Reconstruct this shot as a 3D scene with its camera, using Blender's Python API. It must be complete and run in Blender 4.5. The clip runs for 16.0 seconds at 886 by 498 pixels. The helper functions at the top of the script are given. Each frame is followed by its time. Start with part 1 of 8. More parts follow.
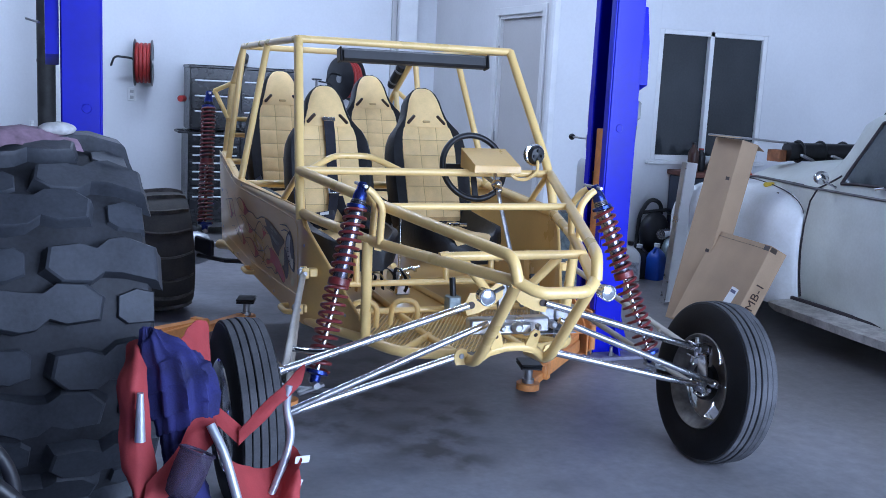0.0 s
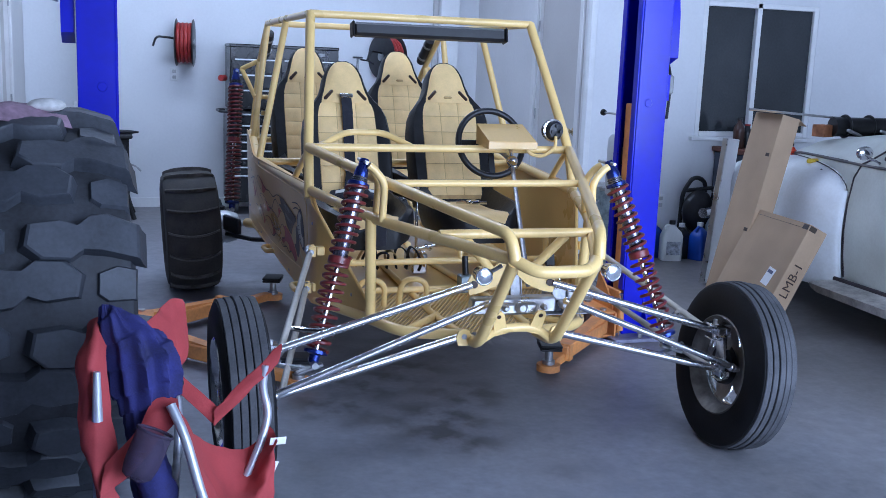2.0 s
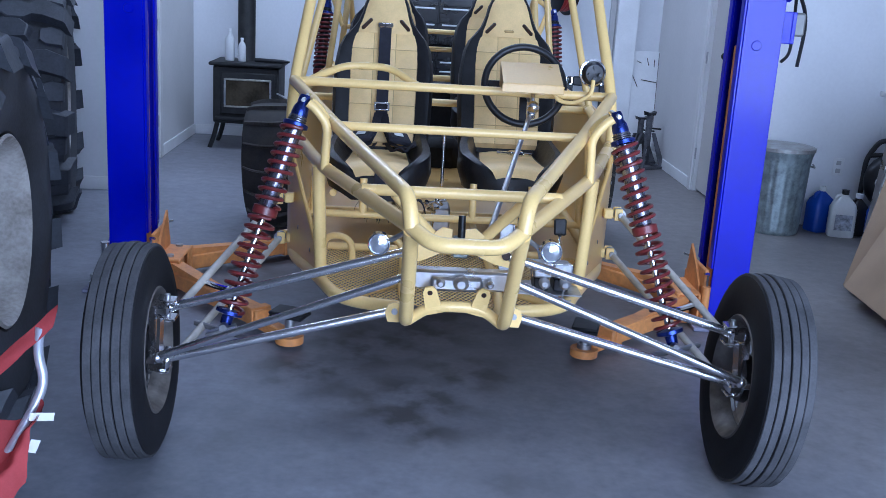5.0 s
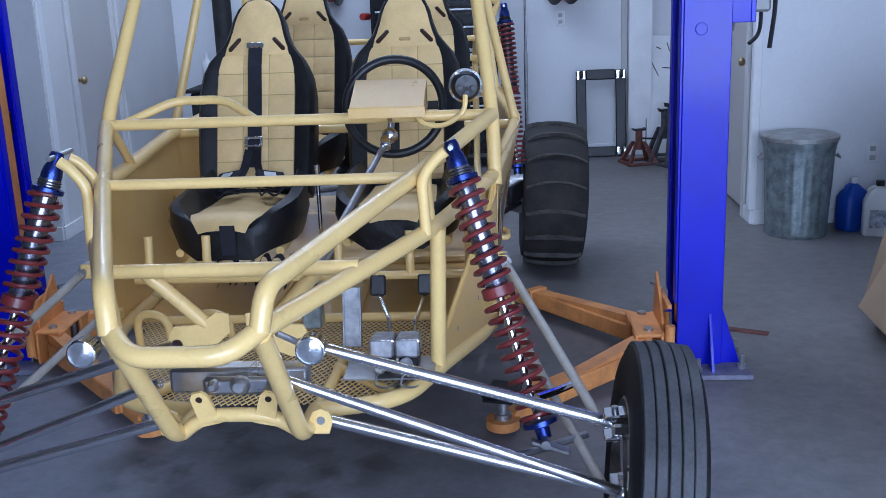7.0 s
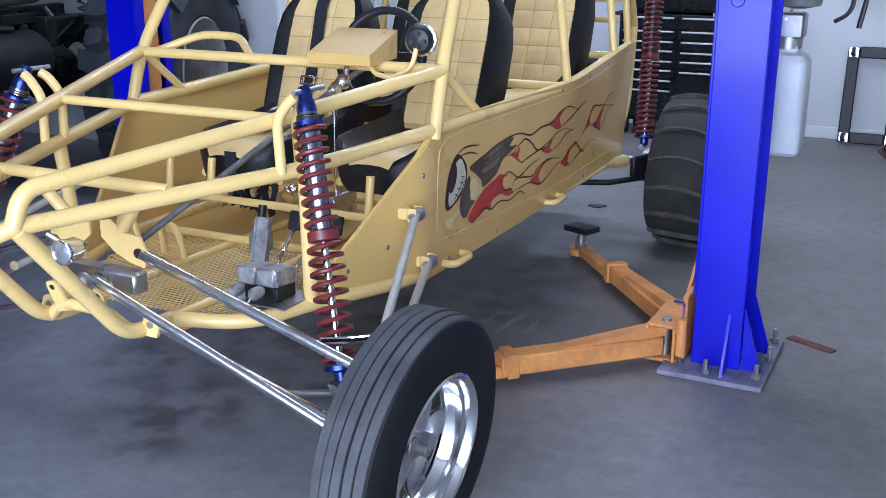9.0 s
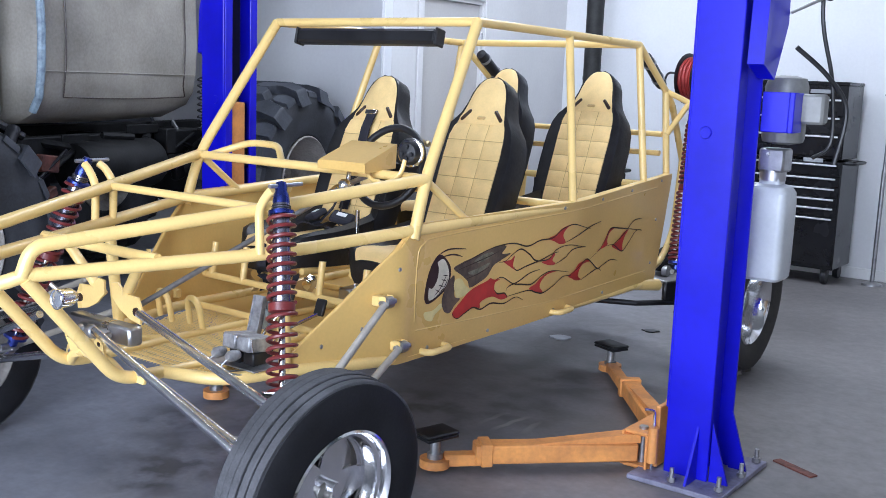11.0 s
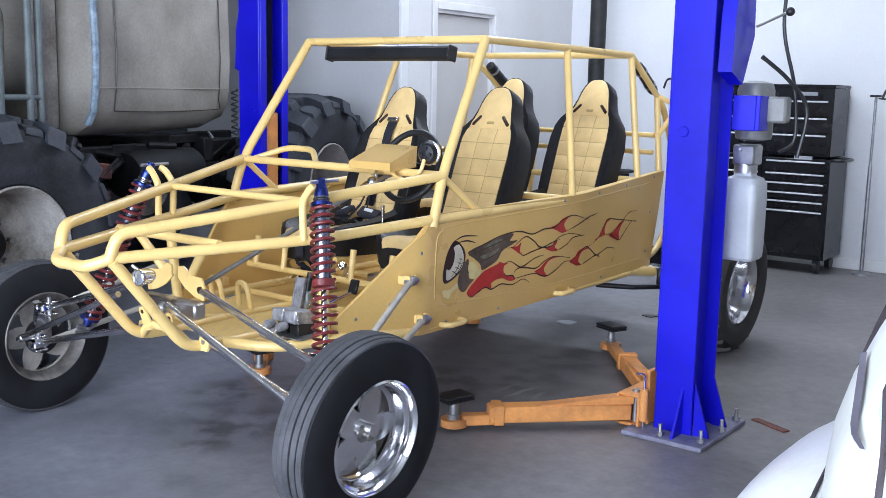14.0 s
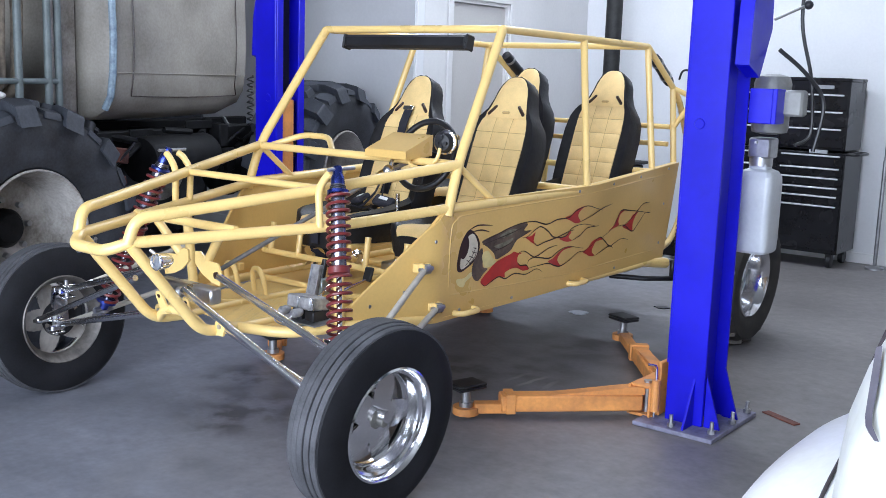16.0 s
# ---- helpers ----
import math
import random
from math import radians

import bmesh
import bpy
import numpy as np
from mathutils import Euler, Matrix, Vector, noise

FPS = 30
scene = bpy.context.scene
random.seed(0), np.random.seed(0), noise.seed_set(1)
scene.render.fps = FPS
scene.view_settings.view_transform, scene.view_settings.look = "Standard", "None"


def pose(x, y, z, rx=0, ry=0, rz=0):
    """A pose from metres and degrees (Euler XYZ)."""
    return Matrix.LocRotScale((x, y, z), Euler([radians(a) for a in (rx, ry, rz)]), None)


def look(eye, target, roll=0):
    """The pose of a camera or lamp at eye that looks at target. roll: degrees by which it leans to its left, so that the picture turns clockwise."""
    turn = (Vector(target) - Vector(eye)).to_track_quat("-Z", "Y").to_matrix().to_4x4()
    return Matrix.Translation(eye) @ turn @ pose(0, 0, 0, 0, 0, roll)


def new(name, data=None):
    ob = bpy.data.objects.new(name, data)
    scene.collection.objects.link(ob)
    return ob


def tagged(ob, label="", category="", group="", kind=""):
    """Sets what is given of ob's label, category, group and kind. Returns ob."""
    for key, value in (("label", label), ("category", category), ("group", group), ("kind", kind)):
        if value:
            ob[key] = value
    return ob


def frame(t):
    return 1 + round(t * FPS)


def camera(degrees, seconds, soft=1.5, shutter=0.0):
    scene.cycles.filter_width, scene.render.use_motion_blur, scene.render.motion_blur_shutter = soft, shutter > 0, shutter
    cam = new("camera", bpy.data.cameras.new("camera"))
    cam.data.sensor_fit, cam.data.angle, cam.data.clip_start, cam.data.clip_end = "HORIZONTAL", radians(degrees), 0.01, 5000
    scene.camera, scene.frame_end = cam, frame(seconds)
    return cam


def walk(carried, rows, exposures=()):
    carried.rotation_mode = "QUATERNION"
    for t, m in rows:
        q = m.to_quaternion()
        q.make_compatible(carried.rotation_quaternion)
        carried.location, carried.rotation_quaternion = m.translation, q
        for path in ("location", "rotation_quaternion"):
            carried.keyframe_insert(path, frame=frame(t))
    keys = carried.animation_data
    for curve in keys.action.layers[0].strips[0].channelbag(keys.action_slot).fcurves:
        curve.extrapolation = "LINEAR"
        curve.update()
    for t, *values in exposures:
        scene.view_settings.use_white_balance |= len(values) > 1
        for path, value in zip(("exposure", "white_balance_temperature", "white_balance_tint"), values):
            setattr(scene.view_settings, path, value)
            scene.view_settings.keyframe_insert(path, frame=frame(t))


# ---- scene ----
import mathutils

cam = camera(47.0, 16.0, soft=0.75)
PATH = [
    (0, (-1.643, -3.683, 1.519), (-0.91, -1.851, 1.193), 2.9),
    (0.5, (-1.67, -3.68, 1.53), (-0.933, -1.844, 1.238), 4.2),
    (1, (-1.658, -3.671, 1.533), (-0.911, -1.837, 1.255), 3.8),
    (1.5, (-1.567, -3.662, 1.52), (-0.837, -1.825, 1.216), 2.5),
    (2, (-1.388, -3.674, 1.505), (-0.778, -1.806, 1.135), 2.3),
    (2.5, (-1.229, -3.681, 1.495), (-0.679, -1.795, 1.118), 2.3),
    (3, (-1.095, -3.602, 1.486), (-0.514, -1.727, 1.105), 2.9),
    (3.5, (-0.94, -3.473, 1.487), (-0.401, -1.594, 1.063), 1.8),
    (4, (-0.695, -3.394, 1.479), (-0.272, -1.488, 1.045), 0.8),
    (4.2, (-0.591, -3.385, 1.488), (-0.229, -1.477, 1.008), 2.2),
    (6.3, (0.372, -2.771, 1.5), (0.187, -0.852, 0.97), -0.3),
    (6.5, (0.436, -2.659, 1.499), (0.311, -0.751, 0.915), -0.2),
    (7, (0.629, -2.509, 1.514), (0.511, -0.579, 1.001), -2.2),
    (7.5, (1.01, -2.406, 1.511), (0.652, -0.534, 0.903), 0.5),
    (8, (1.355, -2.309, 1.508), (0.904, -0.441, 0.953), 1.2),
    (8.5, (1.686, -2.233, 1.499), (1.063, -0.419, 0.932), -1.8),
    (9, (2.021, -2.209, 1.488), (1.166, -0.496, 0.909), 0.1),
    (9.5, (2.259, -2.126, 1.47), (1.256, -0.47, 0.968), 2.0),
    (10, (2.476, -2.049, 1.47), (1.335, -0.464, 1.038), 0.3),
    (10.2, (2.564, -2.049, 1.449), (1.378, -0.479, 1.089), 1.2),
    (12.3, (2.989, -2.574, 1.474), (1.854, -0.96, 1.15), 3.6),
    (12.5, (3.035, -2.569, 1.465), (1.91, -0.945, 1.154), 2.3),
    (13, (3.103, -2.638, 1.466), (1.901, -1.074, 1.134), 2.8),
    (13.5, (3.122, -2.672, 1.46), (1.935, -1.094, 1.138), 2.2),
    (14, (3.139, -2.691, 1.464), (1.942, -1.12, 1.151), 1.2),
    (14.5, (3.146, -2.708, 1.462), (1.93, -1.163, 1.097), 1.3),
    (15, (3.143, -2.712, 1.462), (1.931, -1.167, 1.085), 1.4),
    (15.5, (3.136, -2.71, 1.461), (1.924, -1.161, 1.098), 1.8),
    (16, (3.14, -2.716, 1.468), (1.928, -1.16, 1.132), 1.9),
]
EXPOSURES = [(0.0, 0.18, 4900, 13), (1.5, 0.09, 4880, 13), (4.2, 0.11, 4780, 13), (6.5, -0.19, 4850, 13), (7.0, -0.18, 4900, 13), (7.5, -0.24, 4980, 13), (8.0, -0.07, 5080, 12), (9.0, 0.36, 5260, 12), (10.2, 0.58, 5620, 11), (12.3, 0.54, 5700, 11), (16.0, 0.56, 5800, 10)]
walk(cam, [(t, look(eye, target, roll)) for t, eye, target, roll in PATH], EXPOSURES)

# ---- daylight through the open bay door behind the camera ----
world = bpy.data.worlds.new("sky")
scene.world = world
world.use_nodes = True
wn = world.node_tree
sky = wn.nodes.new("ShaderNodeTexSky")
sky.sky_type, sky.sun_disc = "NISHITA", False
sky.sun_elevation, sky.sun_rotation = radians(52), radians(120)
wn.nodes["Background"].inputs["Strength"].default_value = 0.12
wn.links.new(sky.outputs["Color"], wn.nodes["Background"].inputs["Color"])
sun = new("sun", bpy.data.lights.new("sun", "SUN"))
sun.data.energy, sun.data.angle, sun.data.color = 3.0, radians(0.6), (1.0, 0.95, 0.88)
sun.matrix_world = look((0, 0, 30), (-8.0, 14.0, 8.0))
bay = new("bay_door_daylight", bpy.data.lights.new("bay_door_daylight", "AREA"))
bay.data.shape, bay.data.size, bay.data.size_y = "RECTANGLE", 7.6, 3.3
bay.data.energy, bay.data.color = 600.0, (0.905, 0.935, 1.0)
bay.matrix_world = look((1.3, -5.35, 1.9), (1.2, 0.0, 1.1))

# assumed overhead lights, out of view, added to brighten tube tops and walls
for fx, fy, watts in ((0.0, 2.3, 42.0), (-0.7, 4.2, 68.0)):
    fill_lamp = new("ceiling_fill_glow", bpy.data.lights.new("ceiling_fill_glow", "AREA"))
    fill_lamp.data.shape, fill_lamp.data.size, fill_lamp.data.size_y = "RECTANGLE", 3.2, 0.35
    fill_lamp.data.energy, fill_lamp.data.color = watts, (0.93, 0.96, 1.0)
    fill_lamp.matrix_world = look((fx, fy, 3.86), (fx, fy + 0.001, 0.0))


# ---- materials ----
def mat(name, color, rough=0.5, metal=0.0, var=0.12, scale=6.0, bump=0.05, grain=60.0, coat=0.0, tint=None, rvar=0.1, spec=0.5):
    """A surface with blotches at one scale and grain at another."""
    m = bpy.data.materials.new(name)
    m.use_nodes = True
    nt = m.node_tree
    N, L = nt.nodes, nt.links
    b = N["Principled BSDF"]
    b.inputs["Metallic"].default_value = metal
    b.inputs["Coat Weight"].default_value = coat
    b.inputs["Coat Roughness"].default_value = 0.12
    b.inputs["Specular IOR Level"].default_value = spec
    tc = N.new("ShaderNodeTexCoord")
    n1, n2 = N.new("ShaderNodeTexNoise"), N.new("ShaderNodeTexNoise")
    n1.inputs["Scale"].default_value, n1.inputs["Detail"].default_value = scale, 5
    n2.inputs["Scale"].default_value, n2.inputs["Detail"].default_value = grain, 3
    for n in (n1, n2):
        L.new(tc.outputs["Object"], n.inputs["Vector"])
    mixn = N.new("ShaderNodeMath")
    mixn.operation = "MULTIPLY_ADD"
    L.new(n2.outputs["Fac"], mixn.inputs[0])
    mixn.inputs[1].default_value = 0.35
    L.new(n1.outputs["Fac"], mixn.inputs[2])
    ramp = N.new("ShaderNodeValToRGB")
    lo = tint or tuple(c * (1 - 2.2 * var) for c in color)
    hi = tuple(min(1.0, c * (1 + 1.2 * var)) for c in color)
    ramp.color_ramp.elements[0].position, ramp.color_ramp.elements[1].position = 0.42, 0.88
    ramp.color_ramp.elements[0].color, ramp.color_ramp.elements[1].color = (*lo, 1), (*hi, 1)
    L.new(mixn.outputs[0], ramp.inputs["Fac"])
    L.new(ramp.outputs["Color"], b.inputs["Base Color"])
    rr = N.new("ShaderNodeMapRange")
    rr.inputs["To Min"].default_value, rr.inputs["To Max"].default_value = max(0.02, rough - rvar), min(1.0, rough + rvar)
    L.new(n1.outputs["Fac"], rr.inputs["Value"])
    L.new(rr.outputs["Result"], b.inputs["Roughness"])
    if bump:
        bp = N.new("ShaderNodeBump")
        bp.inputs["Strength"].default_value, bp.inputs["Distance"].default_value = bump, 0.01
        L.new(mixn.outputs[0], bp.inputs["Height"])
        L.new(bp.outputs["Normal"], b.inputs["Normal"])
    return m


YELLOW = mat("pale_yellow_powder_coat", (0.91, 0.65, 0.24), 0.30, var=0.05, scale=5, bump=0.03, grain=140, coat=0.25)
YPANEL = mat("yellow_painted_sheet", (0.75, 0.49, 0.155), 0.31, var=0.05, scale=2.5, bump=0.015, grain=90, coat=0.3)
CHROME = mat("polished_chrome", (0.78, 0.78, 0.80), 0.13, 1.0, var=0.04, scale=9, bump=0.01, rvar=0.06)
POLISHED = mat("polished_tube_steel", (0.80, 0.80, 0.82), 0.22, 1.0, var=0.05, scale=12, bump=0.015, rvar=0.08)
ALLOY = mat("brushed_alloy", (0.62, 0.62, 0.63), 0.30, 1.0, var=0.08, scale=14, bump=0.03, rvar=0.12)
STEEL = mat("dull_zinc_steel", (0.42, 0.42, 0.43), 0.42, 0.9, var=0.15, scale=14, bump=0.04)
PEDALAL = mat("scuffed_cast_alloy", (0.40, 0.40, 0.41), 0.5, 0.6, var=0.2, scale=30, bump=0.1, tint=(0.24, 0.24, 0.25))
ANODBLUE = mat("blue_anodised_alloy", (0.045, 0.065, 0.30), 0.28, 0.9, var=0.08, scale=9, bump=0.01)
SHOCKBODY = mat("dark_anodised_shock_body", (0.26, 0.25, 0.31), 0.22, 0.9, var=0.12, scale=14, bump=0.02)
# darker than the rim, so the disc windows read dark
BARREL = mat("dark_barrel_steel", (0.17, 0.155, 0.14), 0.5, 0.5, var=0.25, scale=16, bump=0.05)
SPRING = mat("maroon_spring_paint", (0.16, 0.022, 0.022), 0.38, var=0.15, scale=20, bump=0.03, coat=0.2)
TYRE = mat("worn_black_rubber", (0.013, 0.013, 0.015), 0.62, var=0.30, scale=7, bump=0.12, grain=120, tint=(0.007, 0.007, 0.008), spec=0.2)
TREAD = mat("dusty_grey_tread_rubber", (0.080, 0.080, 0.086), 0.75, var=0.22, scale=10, bump=0.12, grain=150, spec=0.35)
PADDLE = mat("sand_scuffed_rubber", (0.036, 0.032, 0.028), 0.75, var=0.4, scale=9, bump=0.15, grain=90, tint=(0.020, 0.020, 0.021), spec=0.35)
PADEDGE = mat("sand_worn_paddle_rubber", (0.105, 0.096, 0.086), 0.78, var=0.35, scale=14, bump=0.15, grain=90, tint=(0.04, 0.037, 0.034), spec=0.3)
LINKTAN = mat("dull_tan_grey_steel", (0.50, 0.46, 0.39), 0.42, 0.0, var=0.12, scale=12, bump=0.04)
CLOUDY = mat("cloudy_tank_plastic", (0.52, 0.54, 0.56), 0.35, var=0.08, scale=5, bump=0.02, tint=(0.44, 0.46, 0.49))
LUGRUB = mat("heavy_lug_rubber", (0.046, 0.050, 0.060), 0.55, var=0.35, scale=5, bump=0.2, grain=70, tint=(0.022, 0.024, 0.030), spec=0.4)
SEATBLK = mat("black_vinyl", (0.014, 0.014, 0.016), 0.42, var=0.2, scale=22, bump=0.22, grain=160, spec=0.35)
SEATTAN = mat("tan_vinyl", (0.86, 0.62, 0.27), 0.50, var=0.07, scale=10, bump=0.12, grain=150)
WEB = mat("dark_webbing", (0.020, 0.020, 0.030), 0.85, var=0.2, scale=30, bump=0.2, grain=300)
BLACK = mat("black_plastic", (0.014, 0.014, 0.016), 0.42, var=0.2, scale=10, bump=0.05)
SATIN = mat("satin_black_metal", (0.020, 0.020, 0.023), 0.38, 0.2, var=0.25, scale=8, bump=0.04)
LIFTBLUE = mat("gloss_blue_enamel", (0.010, 0.006, 0.55), 0.36, var=0.06, scale=3, bump=0.06, grain=25, coat=0.22, spec=0.35, rvar=0.16, tint=(0.007, 0.005, 0.43))
ORANGE = mat("scuffed_orange_enamel", (0.74, 0.32, 0.085), 0.5, var=0.14, scale=7, bump=0.06, tint=(0.50, 0.21, 0.07))
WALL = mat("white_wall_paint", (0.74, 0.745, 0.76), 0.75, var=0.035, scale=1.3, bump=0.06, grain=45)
# side partitions toned greyer, putting their weak grazing light into the paint
WALLSIDE = mat("dimmed_side_wall_paint", (0.66, 0.65, 0.645), 0.7, var=0.04, scale=1.4, bump=0.06, grain=45)
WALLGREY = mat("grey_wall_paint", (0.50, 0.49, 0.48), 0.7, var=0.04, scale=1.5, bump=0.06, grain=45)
DOORPAINT = mat("beige_grey_door_paint", (0.52, 0.50, 0.48), 0.5, var=0.05, scale=1.2, bump=0.03)
TRIM = mat("white_trim_paint", (0.80, 0.80, 0.80), 0.45, var=0.04, scale=5, bump=0.03)
CEIL = mat("darkened_ceiling_board", (0.26, 0.26, 0.255), 0.85, var=0.05, scale=1, bump=0.05)
CARD = mat("brown_cardboard", (0.42, 0.30, 0.185), 0.82, var=0.06, scale=5, bump=0.05, grain=120)
CREAM = mat("chalky_cream_car_paint", (0.70, 0.72, 0.67), 0.42, var=0.06, scale=3.5, bump=0.02, coat=0.15, tint=(0.60, 0.61, 0.55))
PRIMER = mat("white_primer_paint", (0.83, 0.84, 0.86), 0.40, var=0.05, scale=4, bump=0.02, coat=0.15, tint=(0.72, 0.72, 0.70))
GLASSDK = mat("dark_window_glass", (0.035, 0.04, 0.045), 0.08, var=0.2, scale=1.5, bump=0.0)
GALV = mat("galvanised_sheet", (0.36, 0.42, 0.43), 0.42, 0.75, var=0.22, scale=16, bump=0.08)
CASTBLK = mat("black_cast_iron", (0.022, 0.022, 0.022), 0.6, 0.2, var=0.3, scale=12, bump=0.1)
CHESTBLK = mat("black_chest_enamel", (0.012, 0.012, 0.014), 0.25, var=0.15, scale=6, bump=0.02, coat=0.1, spec=0.35)
REDP = mat("faded_red_enamel", (0.34, 0.030, 0.025), 0.45, var=0.15, scale=10, bump=0.05)
RUSTRED = mat("rusty_red_steel", (0.15, 0.055, 0.04), 0.7, 0.2, var=0.3, scale=14, bump=0.1)
NYLON = mat("faded_red_nylon", (0.35, 0.047, 0.048), 0.8, var=0.10, scale=9, bump=0.12, grain=220, tint=(0.28, 0.034, 0.036))
BLUECLOTH = mat("navy_blue_cloth", (0.024, 0.024, 0.125), 0.85, var=0.25, scale=14, bump=0.2, grain=200)
TUBEGREY = mat("pale_grey_steel_tube", (0.50, 0.52, 0.58), 0.35, 0.5, var=0.08, scale=14, bump=0.02)
MILKY = mat("milky_plastic", (0.72, 0.73, 0.72), 0.4, var=0.05, scale=6, bump=0.02)
FLAMERED = mat("red_flame_paint", (0.50, 0.030, 0.024), 0.34, var=0.1, scale=14, bump=0.0, coat=0.3)
INK = mat("black_pinstripe_paint", (0.034, 0.016, 0.010), 0.4, var=0.1, scale=10, bump=0.0)
BROWNART = mat("brown_airbrush_paint", (0.12, 0.085, 0.06), 0.45, var=0.35, scale=9, bump=0.0)
DIRTYWHITE = mat("dirty_white_truck_paint", (0.335, 0.31, 0.27), 0.6, var=0.16, scale=2.6, bump=0.05, tint=(0.21, 0.19, 0.16))
GREASE = mat("greasy_black_iron", (0.010, 0.010, 0.011), 0.6, 0.1, var=0.4, scale=9, bump=0.2, spec=0.25)
GREYGREEN = mat("grey_green_tube_paint", (0.16, 0.19, 0.19), 0.5, var=0.15, scale=8, bump=0.05)
OFFWHITERIM = mat("chalky_white_wheel_paint", (0.38, 0.36, 0.335), 0.6, var=0.25, scale=5, bump=0.05, tint=(0.14, 0.12, 0.10))
BLUEPLASTIC = mat("blue_plastic", (0.02, 0.07, 0.42), 0.4, var=0.1, scale=8, bump=0.03)


def concrete():
    m = mat("dusty_sealed_concrete", (0.212, 0.217, 0.249), 0.50, var=0.14, scale=0.9, bump=0.05, grain=38, rvar=0.14)
    nt = m.node_tree
    N, L = nt.nodes, nt.links
    b = N["Principled BSDF"]
    base = b.inputs["Base Color"].links[0].from_socket
    tc = N.new("ShaderNodeTexCoord")
    warp = N.new("ShaderNodeTexNoise")
    warp.inputs["Scale"].default_value, warp.inputs["Detail"].default_value = 6.5, 9
    L.new(tc.outputs["Object"], warp.inputs["Vector"])
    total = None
    # oil stains, plus wide blotches that darken the floor under the buggy
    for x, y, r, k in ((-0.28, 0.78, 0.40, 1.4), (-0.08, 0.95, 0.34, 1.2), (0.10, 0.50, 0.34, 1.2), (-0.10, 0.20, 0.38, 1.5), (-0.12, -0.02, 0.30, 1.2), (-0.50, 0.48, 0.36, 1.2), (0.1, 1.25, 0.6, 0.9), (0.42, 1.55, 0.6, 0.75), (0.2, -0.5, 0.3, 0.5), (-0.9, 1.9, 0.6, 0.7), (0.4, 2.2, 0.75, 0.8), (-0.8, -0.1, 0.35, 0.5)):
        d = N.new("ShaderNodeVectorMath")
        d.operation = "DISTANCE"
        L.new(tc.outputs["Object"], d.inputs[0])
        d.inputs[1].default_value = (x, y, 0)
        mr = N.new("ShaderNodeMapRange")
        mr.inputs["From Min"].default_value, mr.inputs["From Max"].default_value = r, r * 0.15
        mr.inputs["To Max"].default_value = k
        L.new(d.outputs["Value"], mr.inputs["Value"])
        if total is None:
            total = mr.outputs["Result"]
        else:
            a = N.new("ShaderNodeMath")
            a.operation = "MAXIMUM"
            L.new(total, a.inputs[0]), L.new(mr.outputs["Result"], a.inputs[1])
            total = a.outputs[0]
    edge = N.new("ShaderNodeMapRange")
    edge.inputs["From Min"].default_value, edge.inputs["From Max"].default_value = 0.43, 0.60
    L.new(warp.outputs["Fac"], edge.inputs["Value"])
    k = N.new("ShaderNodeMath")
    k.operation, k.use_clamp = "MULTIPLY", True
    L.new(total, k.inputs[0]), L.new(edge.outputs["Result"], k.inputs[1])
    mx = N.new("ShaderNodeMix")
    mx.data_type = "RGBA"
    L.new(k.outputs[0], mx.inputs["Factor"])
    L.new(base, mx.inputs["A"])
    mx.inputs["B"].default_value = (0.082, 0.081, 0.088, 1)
    # fine speckle, scuffs and a rubbed pale chalk mark
    fleck = N.new("ShaderNodeTexNoise")
    fleck.inputs["Scale"].default_value, fleck.inputs["Detail"].default_value = 13.0, 8
    L.new(tc.outputs["Object"], fleck.inputs["Vector"])
    fr = N.new("ShaderNodeMapRange")
    fr.inputs["From Min"].default_value, fr.inputs["From Max"].default_value = 0.30, 0.72
    fr.inputs["To Min"].default_value, fr.inputs["To Max"].default_value = 0.87, 1.14
    L.new(fleck.outputs["Fac"], fr.inputs["Value"])
    mul = N.new("ShaderNodeMix")
    mul.data_type, mul.blend_type = "RGBA", "MULTIPLY"
    mul.inputs["Factor"].default_value = 1.0
    L.new(mx.outputs["Result"], mul.inputs["A"]), L.new(fr.outputs["Result"], mul.inputs["B"])
    d = N.new("ShaderNodeVectorMath")
    d.operation = "DISTANCE"
    L.new(tc.outputs["Object"], d.inputs[0])
    d.inputs[1].default_value = (0.53, 1.38, 0)
    near = N.new("ShaderNodeMapRange")
    near.inputs["From Min"].default_value, near.inputs["From Max"].default_value = 0.15, 0.05
    L.new(d.outputs["Value"], near.inputs["Value"])
    wave = N.new("ShaderNodeTexWave")
    wave.inputs["Scale"].default_value, wave.inputs["Distortion"].default_value = 3.2, 5.0
    L.new(tc.outputs["Object"], wave.inputs["Vector"])
    chalk = N.new("ShaderNodeMapRange")
    chalk.inputs["From Min"].default_value, chalk.inputs["From Max"].default_value = 0.72, 0.95
    chalk.inputs["To Max"].default_value = 0.55
    L.new(wave.outputs["Fac"], chalk.inputs["Value"])
    ck = N.new("ShaderNodeMath")
    ck.operation = "MULTIPLY"
    L.new(near.outputs["Result"], ck.inputs[0]), L.new(chalk.outputs["Result"], ck.inputs[1])
    mc = N.new("ShaderNodeMix")
    mc.data_type = "RGBA"
    L.new(ck.outputs[0], mc.inputs["Factor"]), L.new(mul.outputs["Result"], mc.inputs["A"])
    mc.inputs["B"].default_value = (0.45, 0.45, 0.46, 1)
    # the floor colour turns tanner and darker to the right and the back
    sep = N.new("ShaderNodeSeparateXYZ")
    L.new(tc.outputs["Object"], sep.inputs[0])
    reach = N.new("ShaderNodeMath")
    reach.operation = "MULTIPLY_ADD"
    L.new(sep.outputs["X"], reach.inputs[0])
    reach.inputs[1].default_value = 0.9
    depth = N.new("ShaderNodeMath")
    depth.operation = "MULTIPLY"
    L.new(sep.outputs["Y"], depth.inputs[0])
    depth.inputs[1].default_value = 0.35
